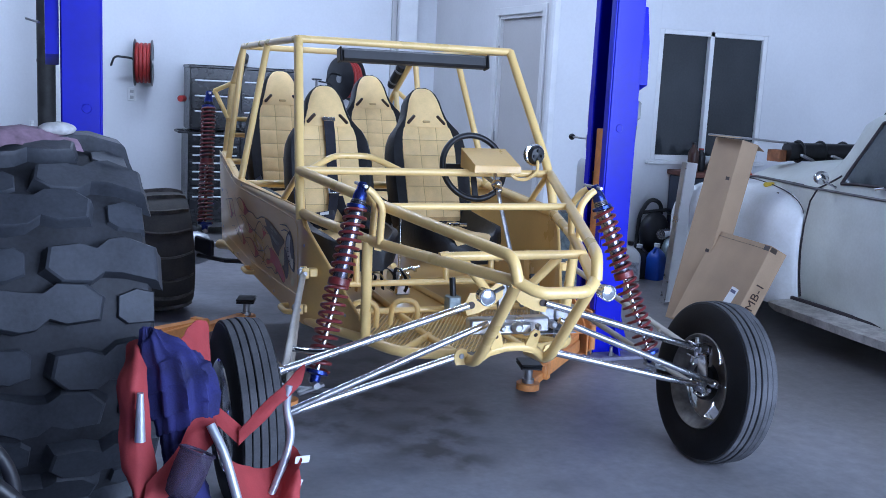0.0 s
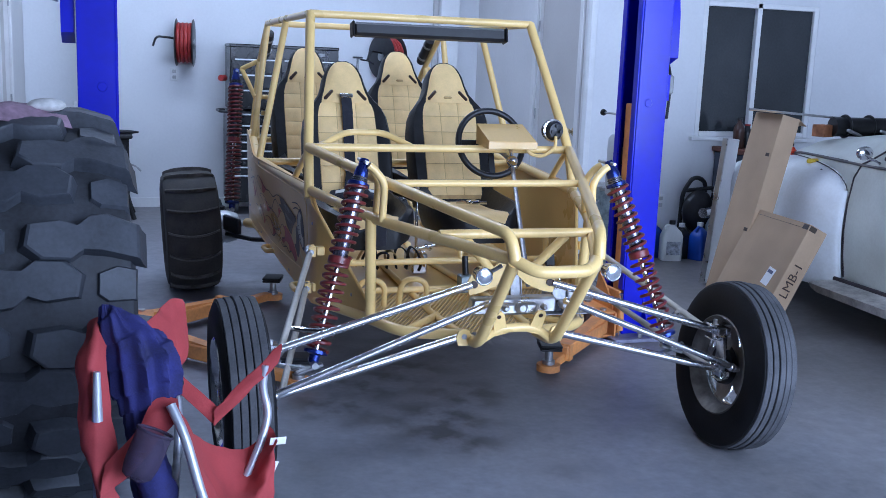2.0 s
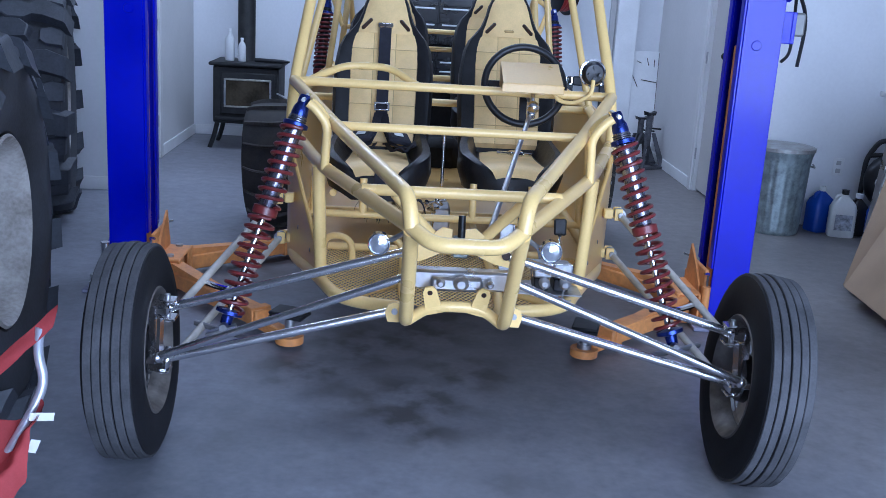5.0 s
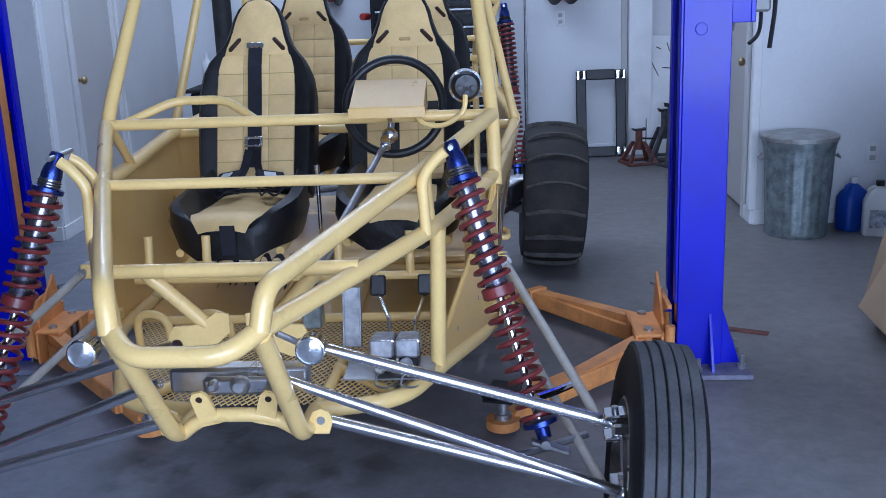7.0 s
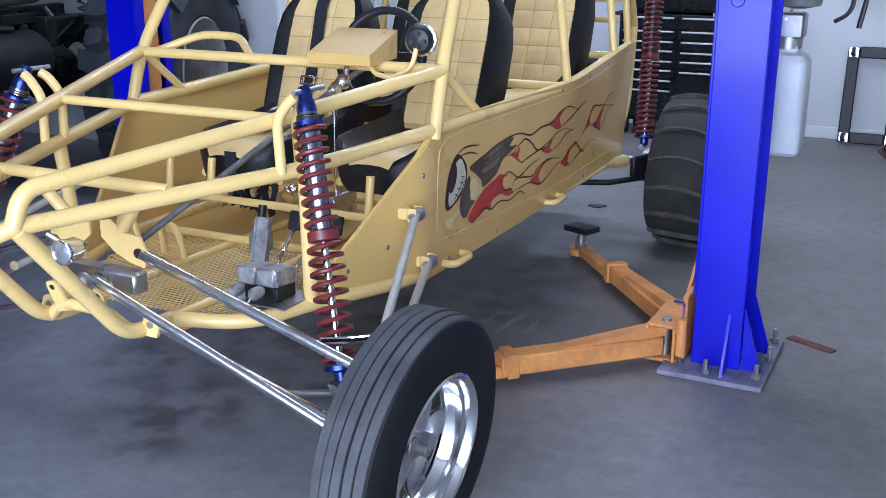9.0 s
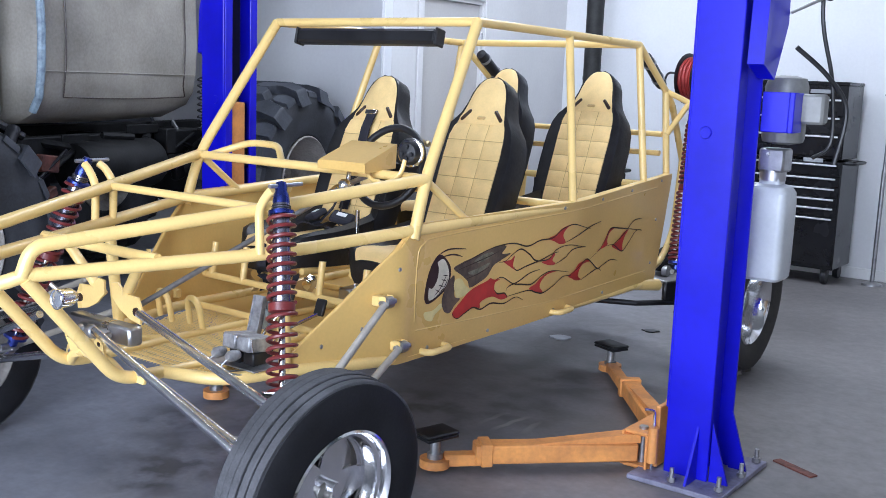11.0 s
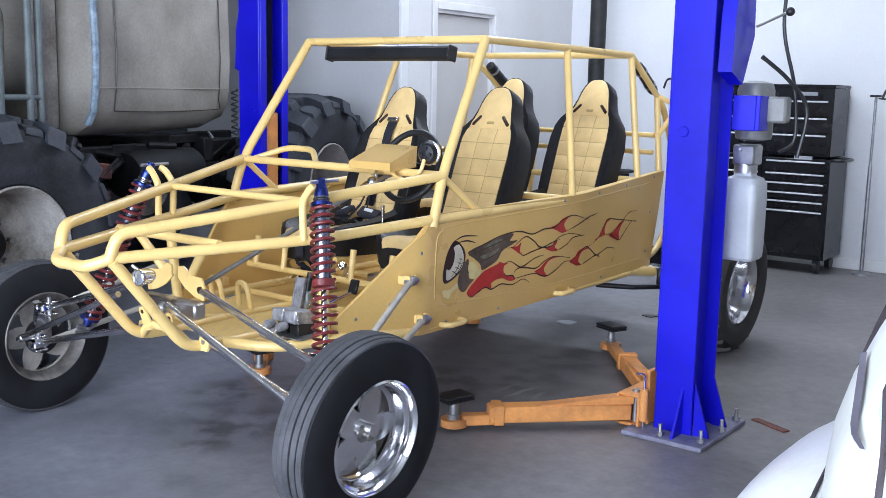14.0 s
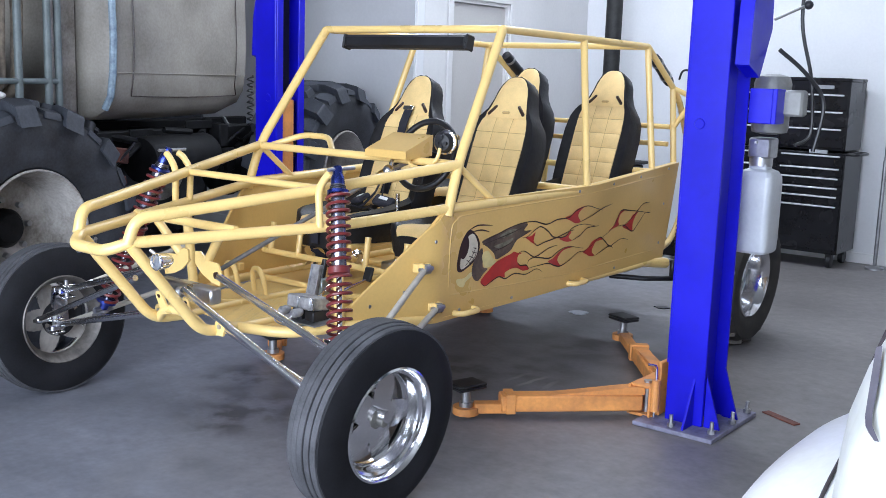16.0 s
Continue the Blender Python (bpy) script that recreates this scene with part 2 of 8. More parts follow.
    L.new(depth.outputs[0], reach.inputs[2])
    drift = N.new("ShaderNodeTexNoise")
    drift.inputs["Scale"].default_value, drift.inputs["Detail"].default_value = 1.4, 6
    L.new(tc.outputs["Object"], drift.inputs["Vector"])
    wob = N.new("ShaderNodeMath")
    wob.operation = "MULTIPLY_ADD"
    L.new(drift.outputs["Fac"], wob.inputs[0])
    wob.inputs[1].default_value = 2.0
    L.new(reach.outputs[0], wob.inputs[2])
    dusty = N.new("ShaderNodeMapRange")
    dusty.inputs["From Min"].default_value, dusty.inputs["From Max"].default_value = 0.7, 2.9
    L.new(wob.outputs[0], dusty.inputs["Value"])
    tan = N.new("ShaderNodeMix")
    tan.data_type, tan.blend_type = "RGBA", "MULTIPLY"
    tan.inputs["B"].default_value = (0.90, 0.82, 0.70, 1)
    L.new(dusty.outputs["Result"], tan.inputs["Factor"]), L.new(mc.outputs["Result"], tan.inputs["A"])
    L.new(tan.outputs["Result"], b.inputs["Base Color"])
    return m


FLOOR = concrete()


# ---- mesh helpers ----
class Geo:
    """Vertices and faces of one part."""

    def __init__(self):
        self.v, self.f = [], []

    def add(self, verts, faces, m=None):
        o = len(self.v)
        self.v += [tuple(m @ Vector(p)) if m else tuple(p) for p in verts]
        self.f += [tuple(o + i for i in f) for f in faces]
        return self

    def box(self, size, at=(0, 0, 0), rot=(0, 0, 0), c=0.004, m=None):
        hx, hy, hz = (s / 2 for s in size)
        c = min(c, hx * 0.9, hy * 0.9, hz * 0.9)
        V, idx = [], {}
        for sx in (-1, 1):
            for sy in (-1, 1):
                for sz in (-1, 1):
                    for k in range(3):
                        p = [sx * (hx - c), sy * (hy - c), sz * (hz - c)]
                        p[k] = (sx * hx, sy * hy, sz * hz)[k]
                        idx[sx, sy, sz, k] = len(V)
                        V.append(p)
        F = []
        for k in range(3):
            a, b = [i for i in range(3) if i != k]
            for s in (-1, 1):
                ring = []
                for sa, sb in ((-1, -1), (1, -1), (1, 1), (-1, 1)):
                    q = [0, 0, 0]
                    q[k], q[a], q[b] = s, sa, sb
                    ring.append(idx[(*q, k)])
                F.append(ring)
            for sa in (-1, 1):
                for sb in (-1, 1):
                    q1, q2 = [0, 0, 0], [0, 0, 0]
                    q1[k], q2[k] = -1, 1
                    q1[a] = q2[a] = sa
                    q1[b] = q2[b] = sb
                    F.append([idx[(*q1, a)], idx[(*q2, a)], idx[(*q2, b)], idx[(*q1, b)]])
        for sx in (-1, 1):
            for sy in (-1, 1):
                for sz in (-1, 1):
                    F.append([idx[sx, sy, sz, k] for k in range(3)])
        t = pose(*at, *rot)
        return self.add(V, F, m @ t if m else t)

    def tube(self, pts, r, seg=10, bend=0.0, closed=False, ends=True, radii=None):
        P = [Vector(p) for p in pts]
        if bend and len(P) > 2:
            Q = [P[0]]
            for a, b, c in zip(P, P[1:], P[2:]):
                u, w = (a - b), (c - b)
                d = min(bend, u.length * 0.49, w.length * 0.49)
                p0, p1 = b + u.normalized() * d, b + w.normalized() * d
                for i in range(7):
                    t = i / 6
                    Q.append(p0 * (1 - t) ** 2 + b * 2 * t * (1 - t) + p1 * t * t)
            P = Q + [P[-1]]
        n = len(P)
        T = []
        for i in range(n):
            a, b = (P[i - 1], P[(i + 1) % n]) if closed else (P[max(i - 1, 0)], P[min(i + 1, n - 1)])
            T.append((b - a).normalized())
        up = Vector((0, 0, 1)) if abs(T[0].z) < 0.9 else Vector((1, 0, 0))
        u = T[0].cross(up).normalized()
        V = []
        for i in range(n):
            u = (u - T[i] * u.dot(T[i])).normalized()
            w = T[i].cross(u)
            ri = radii[i] if radii else r
            V += [P[i] + (u * math.cos(2 * math.pi * k / seg) + w * math.sin(2 * math.pi * k / seg)) * ri for k in range(seg)]
        F = []
        for i in range(n if closed else n - 1):
            j = (i + 1) % n
            F += [(i * seg + k, i * seg + (k + 1) % seg, j * seg + (k + 1) % seg, j * seg + k) for k in range(seg)]
        if ends and not closed:
            F += [tuple(range(seg))[::-1], tuple(range((n - 1) * seg, n * seg))]
        return self.add(V, F)

    def lathe(self, prof, m=None, seg=40, loop=False):
        """prof: (radius, along) turned about the local x axis."""
        n = len(prof)
        V = [(a, r * math.cos(2 * math.pi * k / seg), r * math.sin(2 * math.pi * k / seg)) for r, a in prof for k in range(seg)]
        F = []
        for i in range(n if loop else n - 1):
            j = (i + 1) % n
            F += [(i * seg + k, j * seg + k, j * seg + (k + 1) % seg, i * seg + (k + 1) % seg) for k in range(seg)]
        if not loop:
            if prof[0][0] > 1e-6:
                F.append(tuple(range(seg)))
            if prof[-1][0] > 1e-6:
                F.append(tuple(range((n - 1) * seg, n * seg))[::-1])
        return self.add(V, F, m)

    def prism(self, poly, d0, d1, axis="x", m=None):
        n = len(poly)
        put = {"x": lambda a, b, d: (d, a, b), "y": lambda a, b, d: (a, d, b), "z": lambda a, b, d: (a, b, d)}[axis]
        V = [put(a, b, d0) for a, b in poly] + [put(a, b, d1) for a, b in poly]
        F = [tuple(range(n))[::-1], tuple(range(n, 2 * n))] + [(i, (i + 1) % n, n + (i + 1) % n, n + i) for i in range(n)]
        return self.add(V, F, m)

    def loft(self, rings, cap=True, m=None, close=True):
        n, k = len(rings), len(rings[0])
        V = [p for r in rings for p in r]
        F = []
        for i in range(n - 1):
            for j in range(k if close else k - 1):
                F.append((i * k + j, i * k + (j + 1) % k, (i + 1) * k + (j + 1) % k, (i + 1) * k + j))
        if cap:
            F += [tuple(range(k))[::-1], tuple(range((n - 1) * k, n * k))]
        return self.add(V, F, m)

    def ball(self, r, at=(0, 0, 0), scale=(1, 1, 1), seg=16, m=None):
        prof = [(r * math.sin(math.pi * i / 10), -r * math.cos(math.pi * i / 10)) for i in range(11)]
        t = Matrix.Translation(at) @ Matrix.Diagonal((*scale, 1))
        return self.lathe(prof, m @ t if m else t, seg)

    def rod(self, a, b, r, seg=12):
        return self.tube([a, b], r, seg)


def G():
    return Geo()


def mesh_of(name, geo, material, smooth=38):
    me = bpy.data.meshes.new(name)
    me.from_pydata(geo.v, [], geo.f)
    me.validate()
    bm = bmesh.new()
    bm.from_mesh(me)
    bmesh.ops.recalc_face_normals(bm, faces=bm.faces)
    bm.to_mesh(me)
    bm.free()
    if smooth:
        me.polygons.foreach_set("use_smooth", [True] * len(me.polygons))
        me.set_sharp_from_angle(angle=radians(smooth))
    me.materials.append(material)
    return me


def part(name, geo, material, parent=None, label="", smooth=38, kind=""):
    """One mesh object under a thing or under a part."""
    ob = new(name, mesh_of(name, geo, material, smooth) if isinstance(geo, Geo) else geo)
    ob.parent = parent
    return tagged(ob, label, kind=kind)


def thing(name, label, category, m=None, group="", kind=""):
    ob = tagged(new(name), label, category, group, kind)
    ob.empty_display_size = 0.1
    if m:
        ob.matrix_world = m
    return ob


def flip(pts):
    return [(-x, y, z) for x, y, z in pts]


def spline(ctrl, n=8, closed=False):
    """A smooth line through control points of any dimension."""
    P = [np.array(c, float) for c in ctrl]
    N = len(P)
    out = []
    for i in range(N if closed else N - 1):
        p0, p1, p2, p3 = (P[(i + k) % N] if closed else P[min(max(i + k, 0), N - 1)] for k in (-1, 0, 1, 2))
        for j in range(n):
            t = j / n
            out.append(0.5 * (2 * p1 + (p2 - p0) * t + (2 * p0 - 5 * p1 + 4 * p2 - p3) * t * t + (3 * p1 - p0 - 3 * p2 + p3) * t ** 3))
    if not closed:
        out.append(P[-1])
    return [tuple(float(c) for c in p) for p in out]


# ---- the garage ----
def structure(name, geo, material, label, category):
    return tagged(part(name, geo, material, None, smooth=0), label, category, kind="structure")


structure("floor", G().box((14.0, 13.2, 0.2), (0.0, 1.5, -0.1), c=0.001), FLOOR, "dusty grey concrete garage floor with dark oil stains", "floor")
structure("ground", G().box((900, 900, 0.2), (0.0, 0.0, -0.206), c=0.001), mat("pale_outdoor_concrete", (0.42, 0.40, 0.37), 0.85, var=0.1, scale=0.6), "pale concrete yard outside the open bay door", "ground")
# ceiling is out of view; its dark colour holds back bounced light
structure("ceiling", G().box((14.4, 13.4, 0.12), (0.0, 1.5, 4.06), c=0.001), CEIL, "unseen garage ceiling, darkened to cut bounce light", "ceiling")
BACK, SIDE, STEP = 6.27, 2.14, 3.607
structure("wall_back", G().box((2 * SIDE + 0.3, 0.15, 4.0), (0, BACK + 0.075, 2.0), c=0.001), WALL, "white painted back wall of the work bay", "wall")


def wall_with_opening(name, axis, at, thick, lo, hi, o0, o1, z0, z1, material, label, height=4.0):
    """A wall along x or y from lo to hi with one opening through it."""
    g = G()

    def slab(a, b, zl, zh):
        if b - a < 1e-4 or zh - zl < 1e-4:
            return
        s, c = (b - a, thick, zh - zl), ((a + b) / 2, at, (zl + zh) / 2)
        if axis == "y":
            s, c = (thick, b - a, zh - zl), (at, (a + b) / 2, (zl + zh) / 2)
        g.box(s, c, c=0.0008)
    slab(lo, o0, 0, height), slab(o1, hi, 0, height)
    slab(o0, o1, 0, z0), slab(o0, o1, z1, height)
    return structure(name, g, material, label, "wall")


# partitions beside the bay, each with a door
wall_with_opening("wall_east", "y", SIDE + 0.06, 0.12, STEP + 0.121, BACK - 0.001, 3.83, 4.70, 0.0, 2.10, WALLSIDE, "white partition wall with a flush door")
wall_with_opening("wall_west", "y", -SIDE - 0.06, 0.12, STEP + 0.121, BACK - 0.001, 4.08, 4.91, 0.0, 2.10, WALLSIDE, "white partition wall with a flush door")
# walls that face the bay door
wall_with_opening("wall_window", "x", STEP + 0.06, 0.12, SIDE, 7.0, 3.09, 4.175, 0.955, 2.03, WALL, "white painted wall with a sliding window")
structure("wall_office", G().box((7.0 - SIDE, 0.12, 4.0), (-(7.0 + SIDE) / 2, STEP + 0.06, 2.0), c=0.001), WALL, "white painted wall beside the work bay", "wall")
# unseen walls, greyed to cut bounce; the front opening keeps light off the truck
structure("wall_far_east", G().box((0.15, 8.8, 4.0), (7.0, -0.75, 2.0), c=0.001), WALLGREY, "unseen garage side wall, greyed to cut bounce light", "wall")
structure("wall_far_west", G().box((0.15, 8.8, 4.0), (-7.0, -0.75, 2.0), c=0.001), WALLGREY, "unseen garage side wall, greyed to cut bounce light", "wall")
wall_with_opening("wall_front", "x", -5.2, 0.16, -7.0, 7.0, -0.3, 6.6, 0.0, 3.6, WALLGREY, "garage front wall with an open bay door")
structure("wall_room_east", G().box((4.6, 0.1, 4.0), (4.7, BACK + 0.05, 2.0), c=0.001), WALL, "rear wall of the side room", "wall")


# ---- the two-post lift ----
def lift_column(name, s, dx=0.0, dy=0.0):
    """s: +1 for the post with the power unit, -1 for the other."""
    col = thing(name, "tall gloss-blue steel lift post bolted to the concrete", "lift post", pose(dx, dy, 0), group="lift posts")
    xo, xi, y0, y1, h = 1.463, 1.29, 1.275, 1.495, 3.6
    yc = (y0 + y1) / 2
    part("web", G().box((0.012, y1 - y0 - 0.014, h), (s * (xo - 0.055), yc, 0.02 + h / 2), c=0.003), LIFTBLUE, col)
    for y in (y0, y1):
        part("flange", G().box((xo - xi, 0.012, h), (s * ((xo + xi) / 2 + 0.004), y, 0.02 + h / 2), c=0.003), LIFTBLUE, col)
        part("lip", G().box((0.012, 0.048, h - 0.25), (s * xi, y + (0.024 if y == y0 else -0.024), 0.27 + (h - 0.25) / 2), c=0.003), LIFTBLUE, col)
    part("hole_plug", G().lathe([(0.0, 0.0), (0.020, 0.0), (0.023, 0.004), (0.0, 0.006)], pose(s * 1.357, y0 - 0.010, 1.305, 0, 0, 90), 20), LIFTBLUE, col)
    part("base_plate", G().box((0.365, 0.49, 0.02), (s * 1.383, 1.395, 0.010), c=0.003), mat("worn_blue_base_paint", (0.20, 0.20, 0.27), 0.65, 0.1, var=0.35, scale=12, bump=0.1, tint=(0.13, 0.12, 0.17)), col, "scuffed blue-grey steel base plate")
    for y in (y0 + 0.014, y1 - 0.014):
        part("gusset", G().prism([(s * (xo + 0.006), 0.02), (s * (xo + 0.078), 0.02), (s * (xo + 0.006), 0.245)], y - 0.005, y + 0.005, "y"), LIFTBLUE, col, smooth=0)
    part("gusset", G().prism([(y0 - 0.006, 0.02), (y0 - 0.100, 0.02), (y0 - 0.006, 0.225)], s * 1.415, s * 1.425, "x"), LIFTBLUE, col, smooth=0)
    for bx, by in ((1.365, 1.185), (1.535, 1.215), (1.548, 1.405), (1.536, 1.60), (1.25, 1.60)):
        part("anchor_bolt", G().rod((s * bx, by, 0.02), (s * bx, by, 0.075), 0.009, 8).lathe([(0.017, 0.0), (0.017, 0.016)], pose(s * bx, by, 0.024, 0, -90, 0), 6), STEEL, col, "zinc anchor bolt and nut", smooth=20)
    # carriage that rides inside the post
    part("carriage", G().box((0.07, 0.105, 1.15), (s * 1.345, yc, 0.72), c=0.006), ORANGE, col, "orange sliding carriage")
    part("slider_block", G().box((0.06, 0.16, 0.10), (s * 1.345, yc, 1.0), c=0.006), BLACK, col)
    # dark plate added where the inside of the open channel lies in shade
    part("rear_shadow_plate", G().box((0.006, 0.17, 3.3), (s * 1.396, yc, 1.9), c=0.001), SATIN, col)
    # swivel head for both arms
    part("arm_yoke", G().box((0.115, 0.28, 0.014), (s * 1.19, yc, 0.148), c=0.004).box((0.115, 0.28, 0.014), (s * 1.19, yc, 0.016), c=0.004).box((0.02, 0.26, 0.24), (s * 1.262, yc, 0.15), c=0.004)
         .prism([(1.29, 0.05), (1.52, 0.05), (1.52, 0.18), (1.48, 0.34), (1.37, 0.26), (1.29, 0.18)], s * 1.240, s * 1.251, "x"), ORANGE, col, "orange arm yoke with rubbed paint", smooth=20)
    for y in (1.30, 1.50):
        part("pivot_pin", G().rod((s * 1.190, y, 0.015), (s * 1.190, y, 0.165), 0.018, 14), STEEL, col, "steel pivot pin")
    for e in (1, -1):
        yk = yc - e * 0.155
        part("lock_tube", G().rod((s * 1.262, yk, 0.055), (s * 1.262, yk, 0.195), 0.019, 16), ORANGE, col)
        part("lock_pin", G().tube([(s * 1.262, yk, 0.022), (s * 1.262, yk, 0.250), (s * 1.262, yk - 0.012 * e, 0.262), (s * 1.235, yk - 0.03 * e, 0.266)], 0.0055, 8, 0.01), CHROME, col, "bright lock pin with a bent handle")
        part("yoke_frame", G().box((0.012, 0.10, 0.135), (s * 1.235, yk + 0.05 * e, 0.085), c=0.003), ORANGE, col)
        part("yoke_frame", G().box((0.012, 0.10, 0.135), (s * 1.135, yk + 0.05 * e, 0.085), c=0.003), ORANGE, col)
    for y0a, px, py, reach in ((1.30, 0.615, 0.725, 0.78), (1.50, 0.488, 2.38, 0.60)):
        a, b = Vector((s * 1.190, y0a, 0)), Vector((s * px - dx, py - dy, 0))
        d = b - a
        L = d.length
        m = Matrix.Translation((a.x, a.y, 0.070)) @ Matrix.Rotation(math.atan2(d.y, d.x), 4, "Z")
        arm = part("swing_arm", G().box((L * reach, 0.085, 0.072), (L * reach / 2 + 0.03, 0, 0), c=0.006, m=m).box((0.045, 0.10, 0.088), (L * reach - 0.012, 0, 0), c=0.004, m=m), ORANGE, col, "orange box-section swing arm")
        part("arm_gusset", G().prism([(0.02, 0.036), (L * 0.55, 0.036), (L * 0.42, 0.045), (0.10, 0.068), (0.02, 0.072)], -0.03, 0.03, "y", m), ORANGE, arm, smooth=0)
        part("arm_extension", G().box((L * (0.98 - reach), 0.058, 0.045), (L * (0.98 + reach) / 2 - 0.02, 0, -0.025), c=0.005, m=m).lathe([(0.058, -0.052), (0.058, -0.02)], m @ pose(L, 0, 0, 0, -90, 0), 20), ORANGE, arm, smooth=30)
        part("pad_stem", G().lathe([(0.03, -0.03), (0.03, 0.0), (0.02, 0.0), (0.02, 0.065)], m @ pose(L, 0, 0, 0, -90, 0), 18), STEEL, arm, "zinc threaded pad stem")
        part("lift_pad", G().box((0.145, 0.105, 0.012), (L, 0, 0.068), (0, 0, 30), c=0.003, m=m).box((0.15, 0.11, 0.014), (L, 0, 0.082), (0, 0, 30), c=0.006, m=m), BLACK, arm, "black rubber lift pad")
    # sheet-metal cover and release lever high on the post
    part("lock_cover", G().prism([(1.30, 1.55), (1.31, 1.78), (1.35, 1.98), (1.50, 1.98), (1.52, 1.70), (1.42, 1.50)], s * 1.475, s * 1.535, "x"), LIFTBLUE, col, smooth=20)
    part("release_lever", G().tube([(s * 1.46, 1.63, 1.225), (s * 1.44, 1.78, 1.215), (s * 1.43, 1.93, 1.215)] if s > 0 else [(s * 1.56, 1.60, 1.70), (s * 1.62, 1.75, 1.72)], 0.006, 8), STEEL, col)
    if s > 0:
        part("lever_knob", G().ball(0.02, (1.43, 1.94, 1.215)), BLACK, col)
        part("upper_lever", G().tube([(1.54, 1.52, 1.74), (1.64, 1.59, 1.80)], 0.006, 8), STEEL, col, "bent steel lever")
        part("lever_knob", G().ball(0.019, (1.65, 1.595, 1.803)), BLACK, col)
        part("pump_bracket", G().box((0.10, 0.02, 0.145), (1.53, 1.48, 1.385), c=0.003).box((0.02, 0.10, 0.145), (1.588, 1.52, 1.385), c=0.003), LIFTBLUE, col)
        part("pump_motor", G().lathe([(0.03, 0.0), (0.075, 0.01), (0.08, 0.03), (0.08, 0.22), (0.07, 0.25), (0.03, 0.26)], pose(1.49, 1.70, 1.26, 0, -90, 0), 24).box((0.09, 0.07, 0.11), (1.63, 1.59, 1.40), c=0.01), mat("grey_motor_paint", (0.25, 0.25, 0.24), 0.45, 0.2, var=0.12, scale=12), col, "grey electric pump motor")
        part("valve_block", G().box((0.10, 0.10, 0.09), (1.47, 1.70, 1.20), c=0.008).lathe([(0.05, 0), (0.05, 0.05)], pose(1.465, 1.70, 1.12, 0, -90, 0), 20), STEEL, col)
        ring = [(math.copysign(abs(math.cos(a)) ** 0.32, math.cos(a)) * 0.084, math.copysign(abs(math.sin(a)) ** 0.32, math.sin(a)) * 0.084) for a in [2 * math.pi * i / 24 for i in range(24)]]
        part("fluid_tank", G().loft([[(1.465 + x * k, 1.70 + y * k, z) for x, y in ring] for z, k in ((0.735, 0.86), (0.747, 0.97), (0.80, 1.0), (1.03, 1.0), (1.075, 0.97), (1.098, 0.80), (1.108, 0.50), (1.135, 0.46))]), CLOUDY, col, "milky plastic hydraulic fluid tank", smooth=30)
        part("hydraulic_hose", G().tube(spline([(1.62, 1.66, 1.22), (1.67, 1.70, 1.28), (1.66, 1.68, 1.50), (1.62, 1.62, 1.75), (1.62, 1.64, 2.1), (1.58, 1.57, 2.6), (1.53, 1.50, 3.2)], 8), 0.008, 8), BLACK, col)
        part("pump_hose", G().tube(spline([(1.56, 1.55, 1.62), (1.66, 1.62, 1.52), (1.72, 1.68, 1.40), (1.70, 1.66, 1.20)], 8), 0.009, 8), BLACK, col)
    else:
        for x in (1.42, 1.475):
            part("guide_roller", G().rod((s * x, 1.235, 0.03), (s * x, 1.235, 0.23), 0.022, 16), CHROME, col, "bright steel extension tube")
    return col


lift_column("lift_post", 1)
lift_column("lift_post", -1, -0.08, 0.16)
part("crossbeam", G().box((3.1, 0.22, 0.16), (-0.035, 1.525, 3.70), (0, 0, -3.2), c=0.006), LIFTBLUE, tagged(new("lift_crossbeam"), "blue steel overhead beam joining the lift posts", "lift beam"))


# ---- the sand buggy ----
buggy = thing("sand_buggy", "pale yellow tube-frame four-seat sand buggy on chrome wheels", "sand buggy")
R1, R2, R3 = 0.0215, 0.0175, 0.0145


def tube2(name, pts, r=R1, bend=0.0, label=""):
    """A frame tube on each side of the buggy."""
    for q in (pts, flip(pts)):
        part(name, G().tube(q, r, 12, bend), YELLOW, buggy, label)


def tube1(name, pts, r=R1, bend=0.0):
    return part(name, G().tube(pts, r, 12, bend), YELLOW, buggy)


APEX, DASH, ATOP = (0.605, 0.565, 0.93), (0.605, 0.62, 1.107), (0.535, 1.0, 1.675)
CTOP = (0.53, 2.38, 1.657)
KINK = (0.690, 1.555, 0.955)
tube2("upper_nose_tube", [DASH, (0.405, 0.04, 1.027), (0.162, -0.625, 0.945), (0.150, -0.650, 0.86)], R1, 0.09)
tube2("lower_nose_tube", [APEX, (0.455, 0.07, 0.888), (0.145, -0.645, 0.86)], R1, 0.15)
tube1("bumper_loop", [(0.150, -0.640, 0.862), (0.095, -0.705, 0.832), (-0.095, -0.705, 0.832), (-0.150, -0.640, 0.862)], R1, 0.06)
tube2("nose_down_tube", [(0.150, -0.640, 0.852), (0.150, -0.335, 0.487), (0.150, -0.16, 0.478)], R1, 0.07)
tube1("nose_cross_arc", spline([(0.145, -0.31, 0.488), (0.08, -0.325, 0.535), (0.0, -0.33, 0.545), (-0.08, -0.325, 0.535), (-0.145, -0.31, 0.488)], 5), R2)
tube2("floor_rail", [(0.150, -0.16, 0.478), (0.37, -0.10, 0.478), (0.445, 0.10, 0.485), (0.585, 0.45, 0.475), (0.590, 2.52, 0.475)], R1, 0.11)
tube2("front_upright", [(0.445, 0.10, 0.485), (0.460, 0.07, 0.885)], R1)
tube2("shock_tower", [(0.435, -0.005, 0.888), (0.428, -0.005, 1.035), (0.470, -0.005, 1.085), (0.492, -0.005, 1.10)], R3, 0.05)
